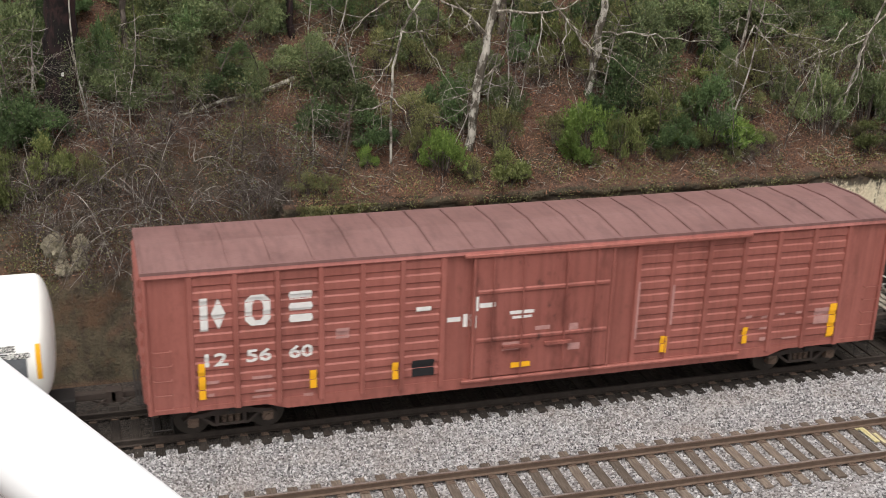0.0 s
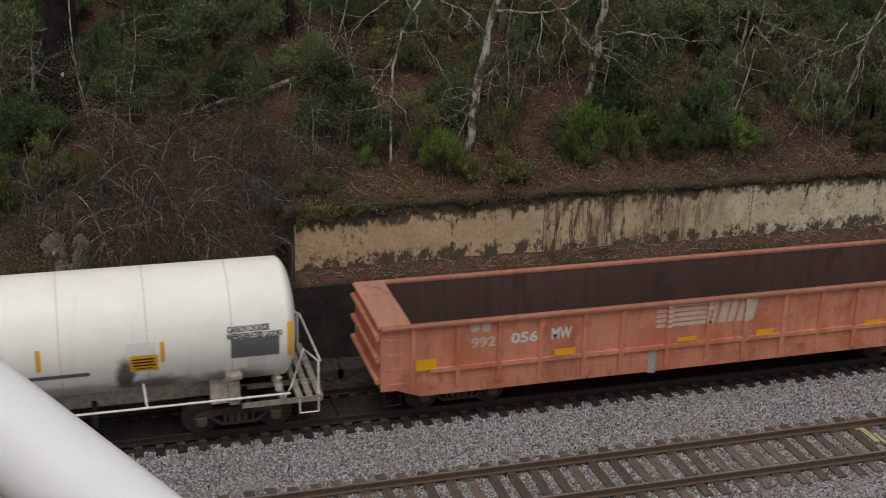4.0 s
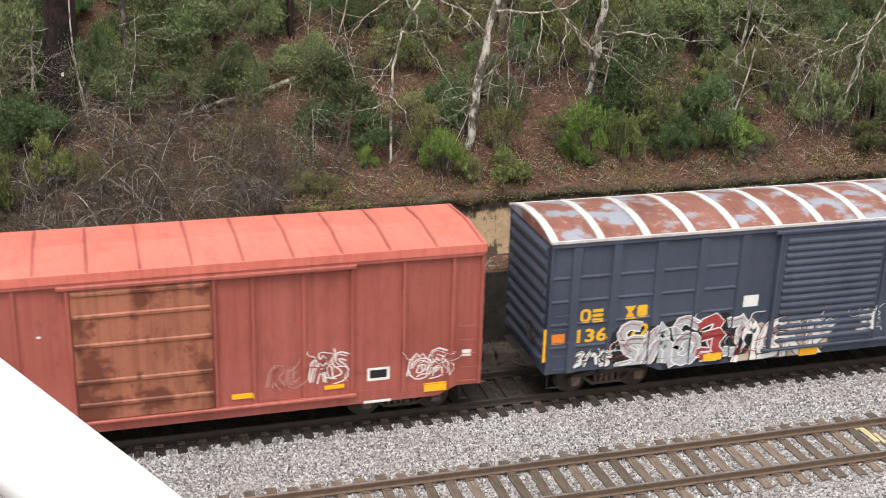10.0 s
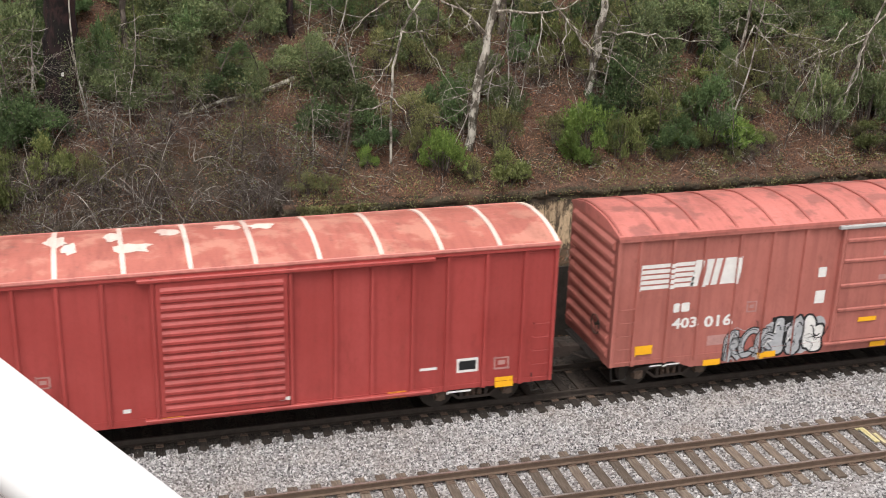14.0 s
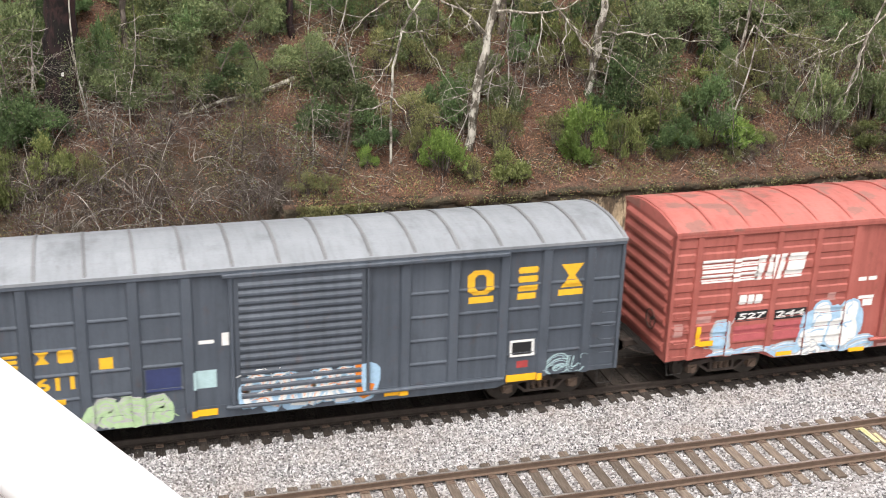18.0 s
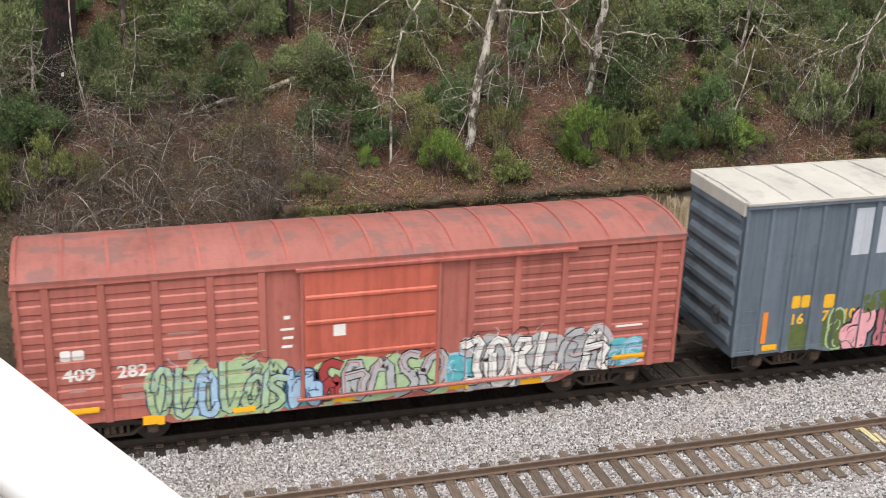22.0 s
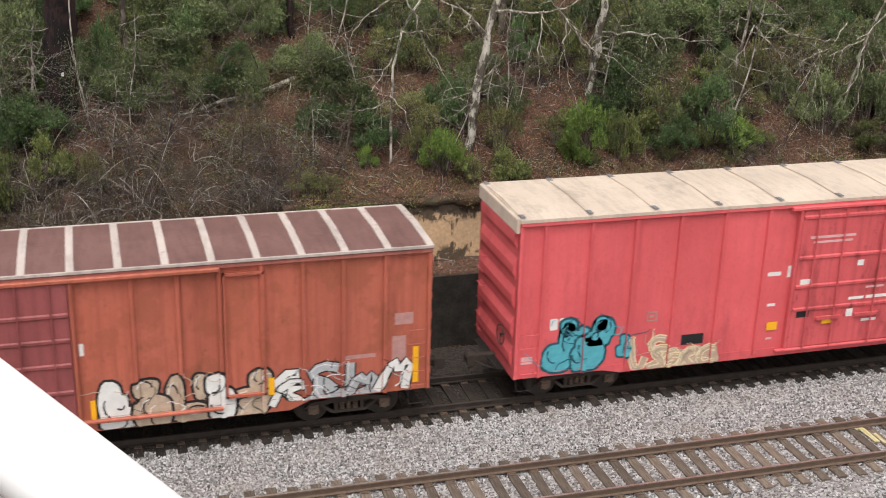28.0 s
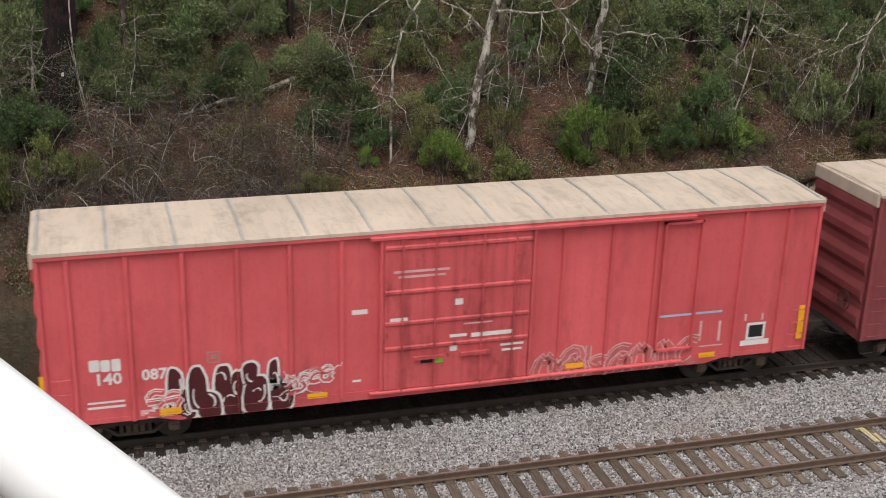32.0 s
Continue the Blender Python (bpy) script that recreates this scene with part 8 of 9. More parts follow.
c.graffiti(-6.23, -2.74, 0.51, 1.96, None, M["pink"], M["black"], 61, 4, "swollen pink sprayed graffiti", 4, M["rose"], form="bubble")
c.graffiti(-6.81, -6.17, 0.70, 1.96, M["mossgreen"], M["mossgreen"], M["palegreen"], 62, 1, "green sprayed patch", 3, None, form="bubble")
c.graffiti(-5.75, -3.63, 1.69, 2.41, None, M["mossgreen"], M["slate"], 63, 4, "green sprayed patch", 0, None, form="bubble")
c.graffiti(-2.81, -2.11, 0.69, 1.96, None, M["mossgreen"], M["slate"], 64, 1, "green sprayed patch", 2, None, form="bubble")
for b in [(-7.89, -7.39, 0.87, 1.58)]:
    c.bar(*b, M["mossgreen"])
c.graffiti(-4.83, -1.70, 1.83, 2.34, None, M["slate"], M["white"], 65, 4, "white sprayed scrawl", 6, None)
c.graffiti(0.97, 4.44, 0.63, 2.13, M["grey_white"], M["silver"], M["white"], 66, 6, "white and tan sprayed graffiti", 12, M["tan"], form="bubble")
c.graffiti(4.26, 8.03, 0.65, 1.95, M["dullgrey"], M["taupe"], M["white"], 67, 6, "brown and white sprayed graffiti", 10, M["silver"], form="bubble")
c.graffiti(-1.63, -0.12, 0.81, 2.32, None, M["taupe"], M["tan"], 68, 3, "tan sprayed scrawl", 14, None)
c.graffiti(-0.86, 0.69, 3.79, 4.72, None, M["slate"], M["white"], 69, 3, "white sprayed tag", 3, None)
c.graffiti(1.12, 1.52, 3.67, 4.64, None, M["slate"], M["white"], 70, 1, "white sprayed tag", 2, None)
for b in [(0.13, 0.94, 3.34, 3.47), (0.21, 0.89, 3.15, 3.27), (-1.46, -1.11, 3.30, 3.38), (-1.42, -1.13, 3.09, 3.21), (-0.26, 0.21, 2.30, 2.39)]:
    c.bar(*b, M["goldmark"])
for b in [(0.46, 0.86, 1.48, 1.74)]:
    c.bar(*b, M["black"])
for b in [(-0.25, -0.02, 1.76, 1.98), (-2.55, -2.21, 3.01, 3.05), (-1.90, -1.79, 2.42, 2.71)]:
    c.bar(*b, M["white"])

c = boxcar("orange-brown boxcar with a maroon door and white-seamed roof", 221.30, 240.56, 4.48, M["orange_b"], M["seam_roof"], dict(posts=[-8.63, -7.7, -6.77, -5.81, -4.87, -3.9, -2.91, 2.75, 3.75, 4.67, 5.62, 6.57, 7.51, 8.52], door=(-1.76, 1.43), door_style='plug', door_ribs=(0.22, 0.42, 0.6, 0.78), arch=False, rise=0.06, rib_w=0.085, ribs=19, end_rows=7, cut=3.4, track=(-2.13, 4.67), hatch=(4.75, 5.68, 1.2, 4.3), door_mat=M["maroon"], rib_mat=M["pale_seam2"], edge_mat=M["pale_seam2"], plate=M["brown_b"]))
CARS.append(c)
for b, form in zip([(-8.48, -7.89, 2.39, 3.20), (-7.45, -6.93, 2.43, 3.22), (-6.51, -5.99, 2.45, 3.26)], ("lozenge", "ring", "bars")):
    c.emblem(*b, M["cream"], form)
for b in [(-8.52, -7.76, 1.39, 2.38), (-7.60, -6.83, 1.44, 2.33), (-6.76, -5.85, 1.78, 2.35)]:
    c.bar(*b, M["black"])
c.text("12", -8.41, -7.85, 1.96, 2.24, M["white"], "number_lettering")
c.text("61", -7.49, -6.95, 1.96, 2.22, M["white"], "number_lettering")
c.text("10", -6.55, -6.00, 2.01, 2.27, M["white"], "number_lettering")
for b in [(-8.42, -7.94, 1.63, 1.71), (-8.41, -7.96, 1.49, 1.56), (-7.50, -6.97, 1.61, 1.69), (-7.49, -7.02, 1.50, 1.55)]:
    c.bar(*b, M["silver"])
for b in [(-9.44, -9.28, 1.10, 2.04), (-2.00, -1.80, 1.01, 1.50), (-5.84, -5.72, 1.10, 1.57)]:
    c.bar(*b, M["yellow"], name="reflector_strip")
for b in [(-1.99, -1.86, 1.05, 1.52), (1.72, 1.84, 0.99, 1.48), (5.73, 5.87, 1.15, 1.60), (9.21, 9.35, 1.10, 2.05)]:
    c.bar(*b, M["yellow"], name="reflector_strip")
c.graffiti(-5.85, -2.46, 0.76, 2.12, M["silver"], M["silver"], M["white"], 71, 5, "silver sprayed graffiti", 8, M["lightblue"], form="bubble")
c.graffiti(-7.81, -5.66, 0.85, 1.75, None, M["silver"], M["grey_white"], 72, 3, "silver sprayed graffiti", 6, M["lightblue"], form="bubble")
c.graffiti(-9.26, -8.52, 1.00, 1.92, None, M["tan"], M["cream"], 73, 2, "cream sprayed flowers", 6, None)
c.graffiti(-2.95, -1.86, 0.73, 1.55, None, M["tan"], M["cream"], 74, 2, "cream sprayed flowers", 6, M["goldmark"], form="bubble")
c.graffiti(-9.64, -8.70, 2.64, 3.23, None, M["orange_b"], M["grey_white"], 75, 2, "white sprayed tag", 14, None)
c.graffiti(-5.72, -4.78, 1.67, 2.17, None, M["tan"], M["goldmark"], 76, 3, "cream sprayed flowers", 4, None)
for b in [(-1.86, -1.70, 2.44, 2.76), (-2.52, -2.33, 2.97, 3.13)]:
    c.bar(*b, M["white"])
c.bar(-5.43, -5.15, 2.96, 3.00, M["faint"], "stencil_mark")
c.bar(-5.40, -5.12, 2.70, 2.74, M["faint"], "stencil_mark")
c.bar(-5.42, -5.37, 2.71, 3.01, M["faint"], "stencil_mark")
c.bar(-5.18, -5.14, 2.69, 2.99, M["faint"], "stencil_mark")
c.bar(-5.32, -5.23, 2.80, 2.91, M["faint"], "stencil_mark")
for b in [(-0.99, -0.35, 3.32, 3.53)]:
    c.bar(*b, M["pink"])
for b in [(-4.54, -4.17, 1.63, 1.95)]:
    c.bar(*b, M["black"])
for b in [(-9.54, -8.74, 2.32, 2.40), (-9.54, -8.88, 2.19, 2.25)]:
    c.bar(*b, M["faint"])
c.graffiti(1.86, 5.78, 0.54, 1.89, None, M["tan"], M["black"], 77, 5, "tan, black and white sprayed graffiti", 18, M["white"], form="bubble")
c.graffiti(5.70, 9.25, 0.77, 1.89, None, M["silver"], M["black"], 78, 4, "silver and black sprayed graffiti", 18, M["white"])
for b in [(-1.83, -1.71, 2.48, 2.80), (1.57, 1.67, 2.58, 2.88), (-2.47, -2.29, 2.89, 3.05), (-1.22, -1.01, 2.60, 2.73), (-2.83, -2.63, 2.05, 2.21)]:
    c.bar(*b, M["white"])
for b in [(7.56, 8.30, 1.86, 1.96), (8.76, 9.21, 2.64, 2.94), (8.70, 9.04, 1.70, 2.35)]:
    c.bar(*b, M["faint"])
c.graffiti(-3.53, -1.97, 1.05, 1.96, None, M["tan"], M["silver"], 79, 3, "tan sprayed graffiti", 6, M["goldmark"])

c = boxcar("tall red boxcar with a cream roof and blue graffiti", 242.73, 261.87, 4.93, M["red_e"], M["cream_roof"], dict(posts=[-8.91, -7.7, -6.53, -5.33, -4.1, -2.87, 2.58, 3.8, 5.0, 7.58, 8.68], door=(-1.96, 1.71), door_style='plug', door_ribs=(0.28, 0.45, 0.66, 0.95), rib_w=0.05, rib_ends=True, ribs=11, arch=False, rise=0.06, cap=0.14, end_rows=5, end_cap=True, cut=2.9, bot=0.88, belly=0.75, lad=1.2, lad_n=4, track=(-2.3, 6.44), hatch=(5.12, 6.25, 1.25, 4.75), plate=M["red_e"], door_mat=M["red_e_door"]))
CARS.append(c)
for b in [(-8.66, -8.45, 2.10, 2.41), (-8.41, -8.19, 2.09, 2.41)]:
    c.emblem(*b, M["white"])
c.graffiti(-8.76, -7.00, 0.90, 2.32, None, M["aqua"], M["tealdark"], 81, 2, "turquoise sprayed graffiti", 8, M["aqua"], form="bubble")
c.graffiti(-8.33, -7.01, 1.52, 2.40, None, M["aqua"], M["tealdark"], 82, 2, "turquoise sprayed graffiti", 5, None, form="bubble")
c.graffiti(-6.89, -6.31, 1.14, 1.83, None, M["aqua"], M["tealdark"], 83, 1, "turquoise sprayed blob", 3, None, form="bubble")
c.graffiti(-6.48, -5.46, 0.66, 1.83, None, M["tan"], M["cream"], 84, 2, "cream sprayed graffiti", 6, None)
c.graffiti(-5.59, -3.97, 0.66, 1.34, M["tan"], M["tan"], M["cream"], 85, 3, "cream sprayed graffiti", 6, None)
for b in [(-5.01, -4.38, 1.33, 1.62)]:
    c.bar(*b, M["black"])
c.graffiti(3.05, 3.49, 1.06, 2.16, None, M["aqua"], M["tealdark"], 86, 1, "turquoise sprayed footprint shape", 1, None, form="bubble")
c.graffiti(4.26, 4.66, 1.22, 2.17, None, M["aqua"], M["tealdark"], 87, 1, "turquoise sprayed footprint shape", 1, None, form="bubble")
c.graffiti(6.64, 7.11, 1.13, 2.10, None, M["aqua"], M["tealdark"], 88, 1, "turquoise sprayed footprint shape", 1, None, form="bubble")
c.graffiti(7.86, 8.28, 1.15, 2.14, None, M["aqua"], M["tealdark"], 89, 1, "turquoise sprayed footprint shape", 1, None, form="bubble")
c.bar(-6.04, -5.75, 2.32, 2.36, M["faint"], "stencil_mark")
c.bar(-6.04, -5.76, 2.09, 2.13, M["faint"], "stencil_mark")
c.bar(-6.04, -6.01, 2.10, 2.37, M["faint"], "stencil_mark")
c.bar(-5.79, -5.75, 2.07, 2.35, M["faint"], "stencil_mark")
c.bar(-5.96, -5.83, 2.19, 2.27, M["faint"], "stencil_mark")
for b in [(-2.71, -2.33, 3.04, 3.15), (-2.14, -2.00, 2.97, 3.29), (-1.80, -1.45, 2.75, 2.92), (-0.15, 0.03, 3.18, 3.34), (-0.27, 0.19, 2.22, 2.30), (0.26, 1.27, 2.22, 2.31), (1.14, 1.56, 1.85, 1.93), (1.10, 1.54, 1.73, 1.81), (-0.28, -0.09, 1.74, 1.96), (0.22, 0.67, 1.56, 1.64), (7.83, 8.44, 1.17, 1.23), (-2.62, -2.39, 2.19, 2.27)]:
    c.bar(*b, M["white"])
for b in [(-1.67, -0.33, 4.03, 4.10), (-1.57, -0.40, 3.90, 3.96), (0.21, 0.76, 2.52, 2.58), (-2.55, -2.37, 1.24, 1.30), (7.03, 7.32, 0.89, 1.05), (-9.37, -9.08, 1.24, 1.44)]:
    c.bar(*b, M["pinklight"])
for b in [(-1.79, -1.42, 1.84, 2.11)]:
    c.bar(*b, M["black"])
for b in [(-1.02, -0.73, 1.61, 1.84), (-2.58, -2.27, 1.52, 1.75)]:
    c.bar(*b, M["yellow"], name="reflector_strip")

c = boxcar("tall red boxcar with a cream roof and outlined graffiti", 264.07, 283.29, 4.93, M["red_e"], M["cream_roof"], dict(posts=[-8.95, -7.72, -6.51, -5.31, -4.12, -2.92, 2.57, 3.85, 5.05, 7.45, 8.69], door=(-1.93, 1.73), door_style='plug', door_ribs=(0.28, 0.45, 0.66, 0.95), rib_w=0.035, ribs=13, rib_mat=M["pale_rib"], arch=False, rise=0.06, cap=0.14, end_rows=5, end_cap=True, cut=2.9, bot=0.88, belly=0.75, lad=1.2, lad_n=4, track=(-2.26, 5.97), hatch=(5.2, 6.25, 1.25, 4.75), plate=M["red_e"], door_mat=M["red_e_door"]))
CARS.append(c)
for b in [(-8.64, -8.41, 2.16, 2.45), (-8.39, -8.18, 2.14, 2.43), (-8.15, -7.95, 2.13, 2.44)]:
    c.emblem(*b, M["white"])
c.text("140", -8.48, -7.94, 1.81, 2.11, M["white"], "number_lettering")
c.text("087", -7.51, -6.94, 1.83, 2.12, M["white"], "number_lettering")
c.graffiti(-6.98, -4.14, 0.66, 2.07, None, M["darkmaroon"], M["white"], 91, 5, "white-outlined dark maroon sprayed graffiti", 1, M["darkmaroon"], form="bubble")
c.graffiti(-7.50, -6.68, 0.85, 1.60, None, M["red_e"], M["white"], 92, 2, "white sprayed outline", 2, None)
c.graffiti(-4.93, -4.27, 1.21, 1.63, None, M["silver"], M["dullgrey"], 93, 1, "silver sprayed patch", 0, None, form="bubble")
c.graffiti(-4.27, -3.73, 1.09, 1.68, None, M["red_e"], M["white"], 94, 2, "white sprayed scrawl", 5, None)
c.graffiti(-3.73, -3.13, 1.32, 1.80, None, M["red_e"], M["white"], 95, 2, "white sprayed scrawl", 6, None)
for b in [(-7.16, -6.67, 0.93, 1.09), (-3.74, -3.26, 0.95, 1.08), (-0.71, -0.24, 0.87, 1.00), (2.80, 3.28, 1.02, 1.16), (6.50, 6.97, 0.94, 1.07), (-9.71, -9.57, 1.68, 2.19), (9.32, 9.50, 1.19, 2.15)]:
    c.bar(*b, M["yellow"], name="reflector_strip")
c.bar(7.84, 8.39, 1.29, 1.77, M["white"], "stencil_plate")
c.bar(7.91, 8.32, 1.36, 1.70, M["black"], "stencil_plate", lift=0.006)
c.bar(-6.03, -5.74, 2.37, 2.40, M["faint"], "stencil_mark")
c.bar(-6.04, -5.75, 2.11, 2.14, M["faint"], "stencil_mark")
c.bar(-6.04, -6.01, 2.12, 2.42, M["faint"], "stencil_mark")
c.bar(-5.78, -5.75, 2.09, 2.39, M["faint"], "stencil_mark")
c.bar(-5.96, -5.82, 2.21, 2.32, M["faint"], "stencil_mark")
for b in [(7.70, 8.54, 1.13, 1.28), (-2.66, -2.29, 2.99, 3.11), (-1.77, -1.35, 2.76, 2.86), (-0.18, 0.01, 3.07, 3.23), (-0.29, 0.14, 2.23, 2.31), (0.25, 1.29, 2.19, 2.30), (1.01, 1.60, 1.88, 1.94), (1.06, 1.57, 1.74, 1.80), (-8.72, -7.91, 1.36, 1.41), (-8.73, -7.91, 1.23, 1.29), (-0.28, -0.10, 1.87, 2.09), (-2.65, -2.44, 1.24, 1.30)]:
    c.bar(*b, M["white"])
for b in [(-1.69, -0.34, 3.99, 4.05), (-1.58, -0.44, 3.86, 3.92), (0.05, 0.77, 2.54, 2.58), (-7.58, -7.26, 0.95, 1.09), (6.47, 6.53, 1.41, 1.97), (7.01, 7.08, 1.35, 1.92), (6.52, 7.17, 1.22, 1.26), (7.74, 7.81, 1.84, 2.04), (8.24, 8.30, 1.83, 2.02)]:
    c.bar(*b, M["pinklight"])
for b in [(-1.01, -0.69, 1.62, 1.82)]:
    c.bar(*b, M["black"])
for b in [(-0.63, -0.45, 1.60, 1.78)]:
    c.bar(*b, M["green"])
c.graffiti(1.93, 6.48, 0.62, 1.65, None, M["red_f"], M["pinklight"], 96, 7, "pale pink sprayed outline", 16, None)
for b in [(5.22, 7.07, 2.16, 2.22)]:
    c.bar(*b, M["lightblue"])

c = boxcar("tall maroon boxcar with a cream roof", 285.00, 304.20, 4.93, M["maroon_b"], M["cream_roof"], dict(posts=[-7.5, -6, -4.5, -3, 3, 4.5, 6, 7.5], door=(-1.5, 1.5), door_style='plug', rib_w=0.05, ribs=12, arch=False, rise=0.06, end_rows=5, end_cap=True, cut=3.4))
CARS.append(c)

c = gondola("dented salmon-orange gondola with a rusty empty interior", 40.30, 57.65, M["orange"], M["rust_inside"], dict(top=2.60, bot=0.95, belly=0.68, waist=1.36, cut=1.0, post_w=0.07, posts=[-7.88, -6.76, -5.69, -4.62, -3.45, -2.43, -1.14, -0.01, 1.06, 2.18, 3.28, 4.39, 5.53, 6.66, 7.91], rim=M["orange_rim"], end_cap=0.75, cap_mat=M["orange_cap"], inset=2.1))
CARS.append(c)
c.text("992", -6.42, -5.78, 1.83, 2.11, M["fadedcream"], "number_lettering")
c.text("056", -5.39, -4.69, 1.85, 2.15, M["white"], "number_lettering")
c.text("MW", -4.33, -3.79, 1.85, 2.17, M["white"], "number_lettering")
for b in [(-6.45, -6.21, 2.27, 2.57), (-6.16, -5.93, 2.24, 2.54)]:
    c.emblem(*b, M["fadedcream"])
for b in [(-7.81, -7.29, 1.37, 1.67), (-4.24, -3.68, 1.42, 1.60)]:
    c.bar(*b, M["yellow"], name="reflector_strip")
for b in [(-0.85, -0.32, 1.45, 1.58), (1.41, 1.92, 1.41, 1.57), (4.71, 5.29, 1.35, 1.53), (7.21, 7.76, 1.57, 1.80)]:
    c.bar(*b, M["yellow"], name="reflector_strip")
c.striped_emblem(-1.49, 1.40, 1.87, 2.55, M["fadedcream"])
c.bar(5.79, 6.33, 1.38, 1.72, M["white"], "stencil_plate")
c.bar(5.84, 6.28, 1.44, 1.66, M["black"], "stencil_plate", lift=0.006)
for b in [(-1.63, -1.42, 0.64, 1.34), (6.93, 7.67, 1.50, 1.59)]:
    c.bar(*b, M["grey_white"])

c = gondola("dark maroon gondola with white lettering and scrap inside", 59.12, 75.82, M["gon"], M["gon_inside"], dict(top=2.36, bot=0.95, belly=0.64, posts=[-6.78, -5.54, -4.54, -3.49, -2.36, -1.22, -0.13, 0.98, 2.08, 3.25, 4.34, 5.35, 6.6, 7.55], rim=M["gon_rim"], end_cap=0.10, inset=2.0))
CARS.append(c)
scrap_load(c)
for b, form in zip([(-4.24, -3.65, 1.56, 2.17), (-3.16, -2.57, 1.53, 2.17), (-2.01, -1.39, 1.52, 2.20)], ("bars", "ring", "uprights")):
    c.emblem(*b, M["white"], form)
c.text("6", -3.11, -2.64, 0.90, 1.39, M["white"], "number_lettering")
c.text("5", -1.98, -1.48, 0.90, 1.39, M["white"], "number_lettering")
c.text("1", -0.74, -0.57, 0.87, 1.40, M["white"], "number_lettering")
c.text("8", 0.26, 0.76, 0.84, 1.35, M["white"], "number_lettering")
c.text("8", 1.35, 1.86, 0.89, 1.39, M["white"], "number_lettering")
for b in [(-4.61, -4.42, 0.99, 1.42), (-2.37, -2.17, 1.00, 1.46), (-0.10, 0.09, 0.92, 1.38), (2.11, 2.32, 0.95, 1.43), (4.38, 4.59, 0.98, 1.44), (-7.61, -7.05, 1.10, 1.28), (6.90, 7.47, 1.08, 1.28)]:
    c.bar(*b, M["yellow"], name="reflector_strip")
c.bar(6.96, 7.52, 1.46, 1.80, M["white"], "stencil_plate")
c.bar(7.02, 7.45, 1.52, 1.74, M["black"], "stencil_plate", lift=0.006)
for b in [(-5.46, -5.14, 1.07, 1.14), (-5.11, -4.81, 1.06, 1.13), (-5.47, -4.81, 0.95, 1.01), (3.35, 4.21, 1.11, 1.15), (3.36, 4.22, 0.98, 1.03), (3.37, 4.23, 0.85, 0.90), (-4.48, -3.68, 0.88, 1.00), (-0.55, -0.36, 0.57, 0.85)]:
    c.bar(*b, M["faint"])
c.graffiti(-7.86, -7.26, 1.64, 1.98, None, M["gon"], M["grey_white"], 101, 2, "faded white scrawl", 6, None)
for b in [(-0.79, -0.29, 1.74, 2.07)]:
    c.bar(*b, M["gon_patch"])
for b in [(-0.08, 0.35, 1.54, 2.15)]:
    c.bar(*b, M["gon_patch"])
for b in [(1.22, 1.96, 1.62, 2.15)]:
    c.bar(*b, M["gon_patch"])
for b in [(2.40, 3.00, 1.58, 2.17)]:
    c.bar(*b, M["gon_patch"])

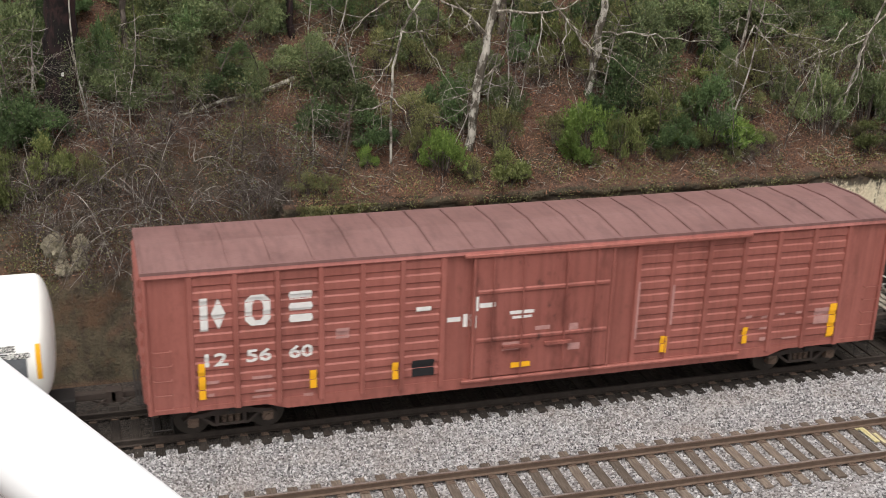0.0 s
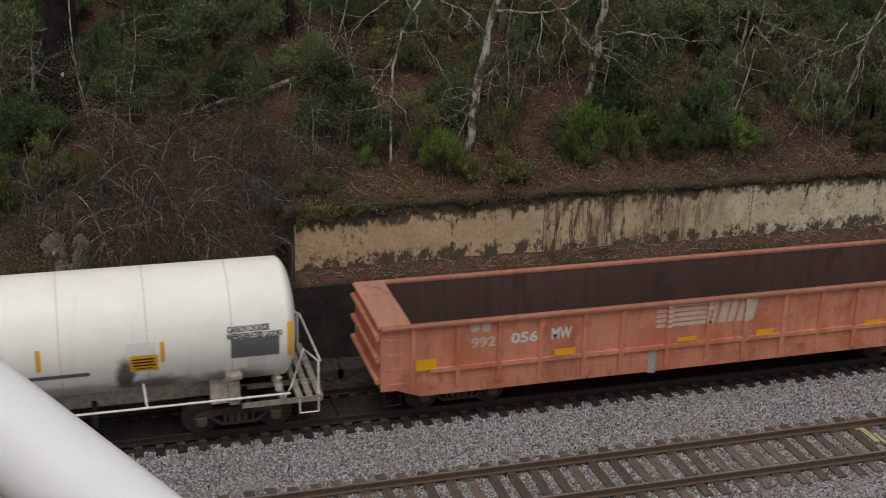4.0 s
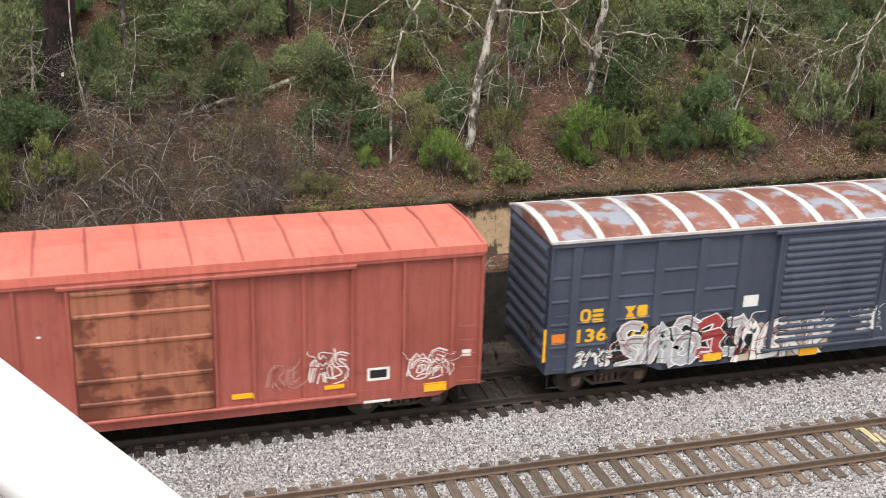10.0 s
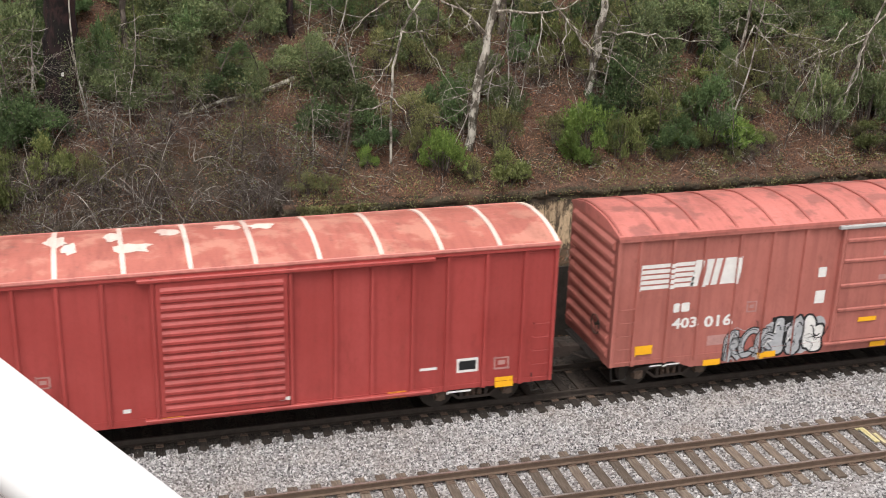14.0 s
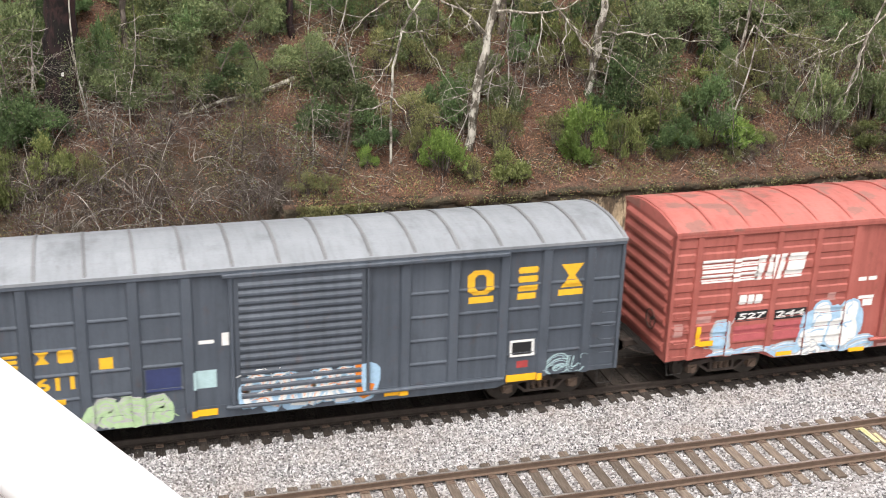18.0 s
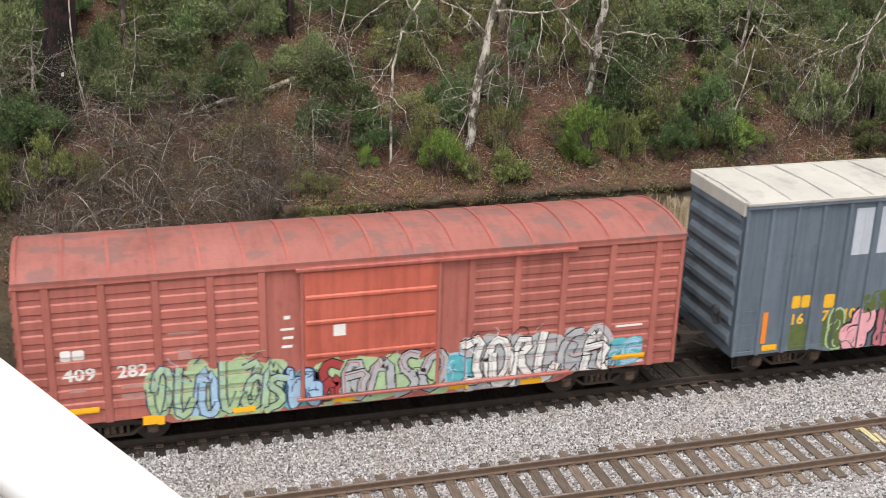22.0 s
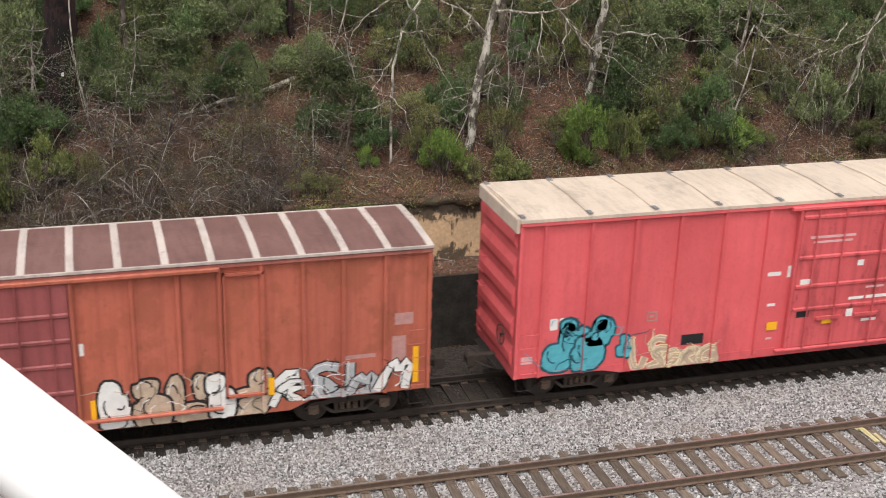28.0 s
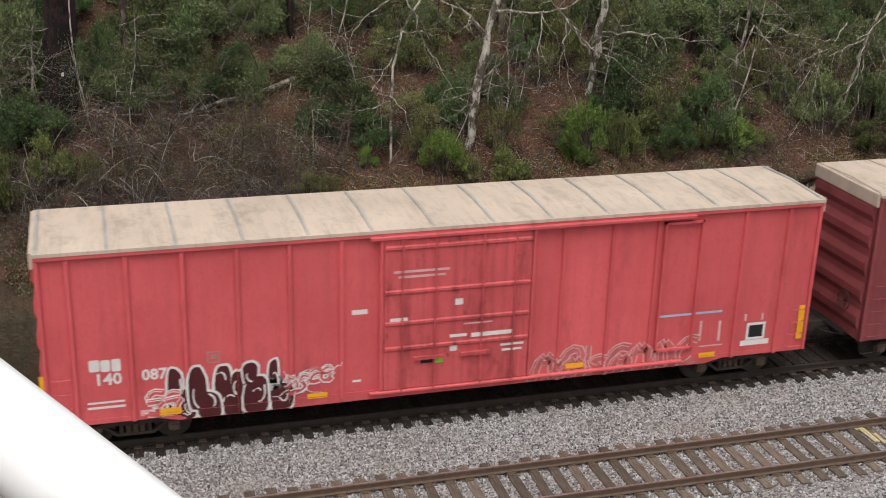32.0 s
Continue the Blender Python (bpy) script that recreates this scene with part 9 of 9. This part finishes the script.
def tank_marks(c):
    for b in [(-4.70, -4.60, 2.30, 2.83), (-1.90, -1.81, 2.30, 2.79), (2.32, 2.42, 2.28, 2.79), (5.00, 5.09, 2.25, 2.74), (7.89, 8.00, 2.10, 2.95)]:
        tank_mark(c, *b, M["yellow"], "reflector_strip")
    for b in [(-7.95, -7.82, 2.18, 3.04)]:
        tank_mark(c, *b, M["yellow"], "reflector_strip")
    tank_mark(c, -5.61, -4.76, 2.02, 2.33, M["black"], "lettering", "20119")
    tank_mark(c, 6.51, 7.47, 2.80, 2.95, M["black"], "lettering", "CARBON DIOXIDE")
    tank_mark(c, 6.50, 7.77, 2.63, 2.78, M["black"], "lettering", "REFRIGERATED LIQUID")
    for b in [(-6.56, -6.42, 2.10, 2.33), (-6.37, -6.31, 2.10, 2.33), (-6.25, -6.10, 2.10, 2.32), (-6.05, -5.85, 2.09, 2.31)]:
        tank_mark(c, *b, M["black"], "stencil_mark")
    for b in [(-6.80, -6.64, 3.92, 3.88), (-6.59, -6.46, 3.92, 3.88), (-6.39, -6.15, 3.92, 3.88), (-5.99, -5.17, 3.92, 3.88)]:
        tank_mark(c, *b, M["dullgrey"], "stencil_mark")
    for b in [(6.58, 7.69, 2.16, 2.65), (1.31, 2.01, 2.10, 2.20), (2.09, 3.44, 2.04, 2.14), (-1.05, -0.58, 3.03, 3.07), (-1.00, -0.61, 2.95, 2.98), (-0.98, -0.62, 2.86, 2.89), (-4.48, -4.25, 2.30, 2.33), (-4.49, -4.26, 2.09, 2.12)]:
        tank_mark(c, *b, M["dullgrey"], "stencil_plate")
    for b in [(-6.45, -5.86, 1.86, 1.92), (-5.78, -4.93, 1.80, 1.86), (-6.44, -5.85, 1.69, 1.76), (-5.77, -4.91, 1.62, 1.69)]:
        tank_mark(c, *b, M["dullgrey"], "stencil_mark")
    for b in [(4.32, 4.94, 2.04, 2.45)]:
        tank_mark(c, *b, M["yellow"], "warning_plate")
    for b in [(4.37, 4.87, 2.34, 2.38), (4.36, 4.85, 2.26, 2.30), (4.39, 4.89, 2.18, 2.22), (4.43, 4.81, 2.10, 2.13)]:
        tank_mark(c, *b, M["black"], "stencil_mark")
    for b in [(4.27, 4.90, 2.46, 2.76), (6.96, 7.40, 1.77, 2.15)]:
        tank_mark(c, *b, M["tank_white"], "blank_plate")

for label, u0, u1 in (("soot-streaked white tank car with a top platform", 21.49, 38.89), ("white tank car with rounded ends", -18.1, -0.60)):
    c = tank_car(label, u0, u1, u0 > 0)
    CARS.append(c)
    tank_marks(c)



# ---------------------------------------------------------------- movement
def run(t):
    """How far the train has rolled at t seconds; it slows a little."""
    return 8.526 * t - 0.00725 * t * t


def motions():
    for c in CARS:
        walk(c.e, [(t, pose(c.u - run(t), 0, 0)) for t in range(0, 33)])
        # the wheels turn while the car is near
        near = [0.1 * i for i in range(321) if -16 < c.u - run(0.1 * i) < 38]
        t0, t1 = max(0.0, near[0]), min(32.0, near[-1])
        rows = [t0 + (t1 - t0) * i / max(1, round((t1 - t0) * 15)) for i in range(round((t1 - t0) * 15) + 1)]
        rows = [round(t * 30) / 30 for t in rows]
        for w in c.wheelsets:
            x, y, z = w.location
            keys = [(t, pose(x, y, z, 0, -math.degrees((run(t) - run(t0)) / 0.42))) for t in rows]
            if t0 > 0:
                keys.insert(0, (0, keys[0][1]))
            if t1 < 32:
                keys.append((32, keys[-1][1]))
            walk(w, keys)


motions()
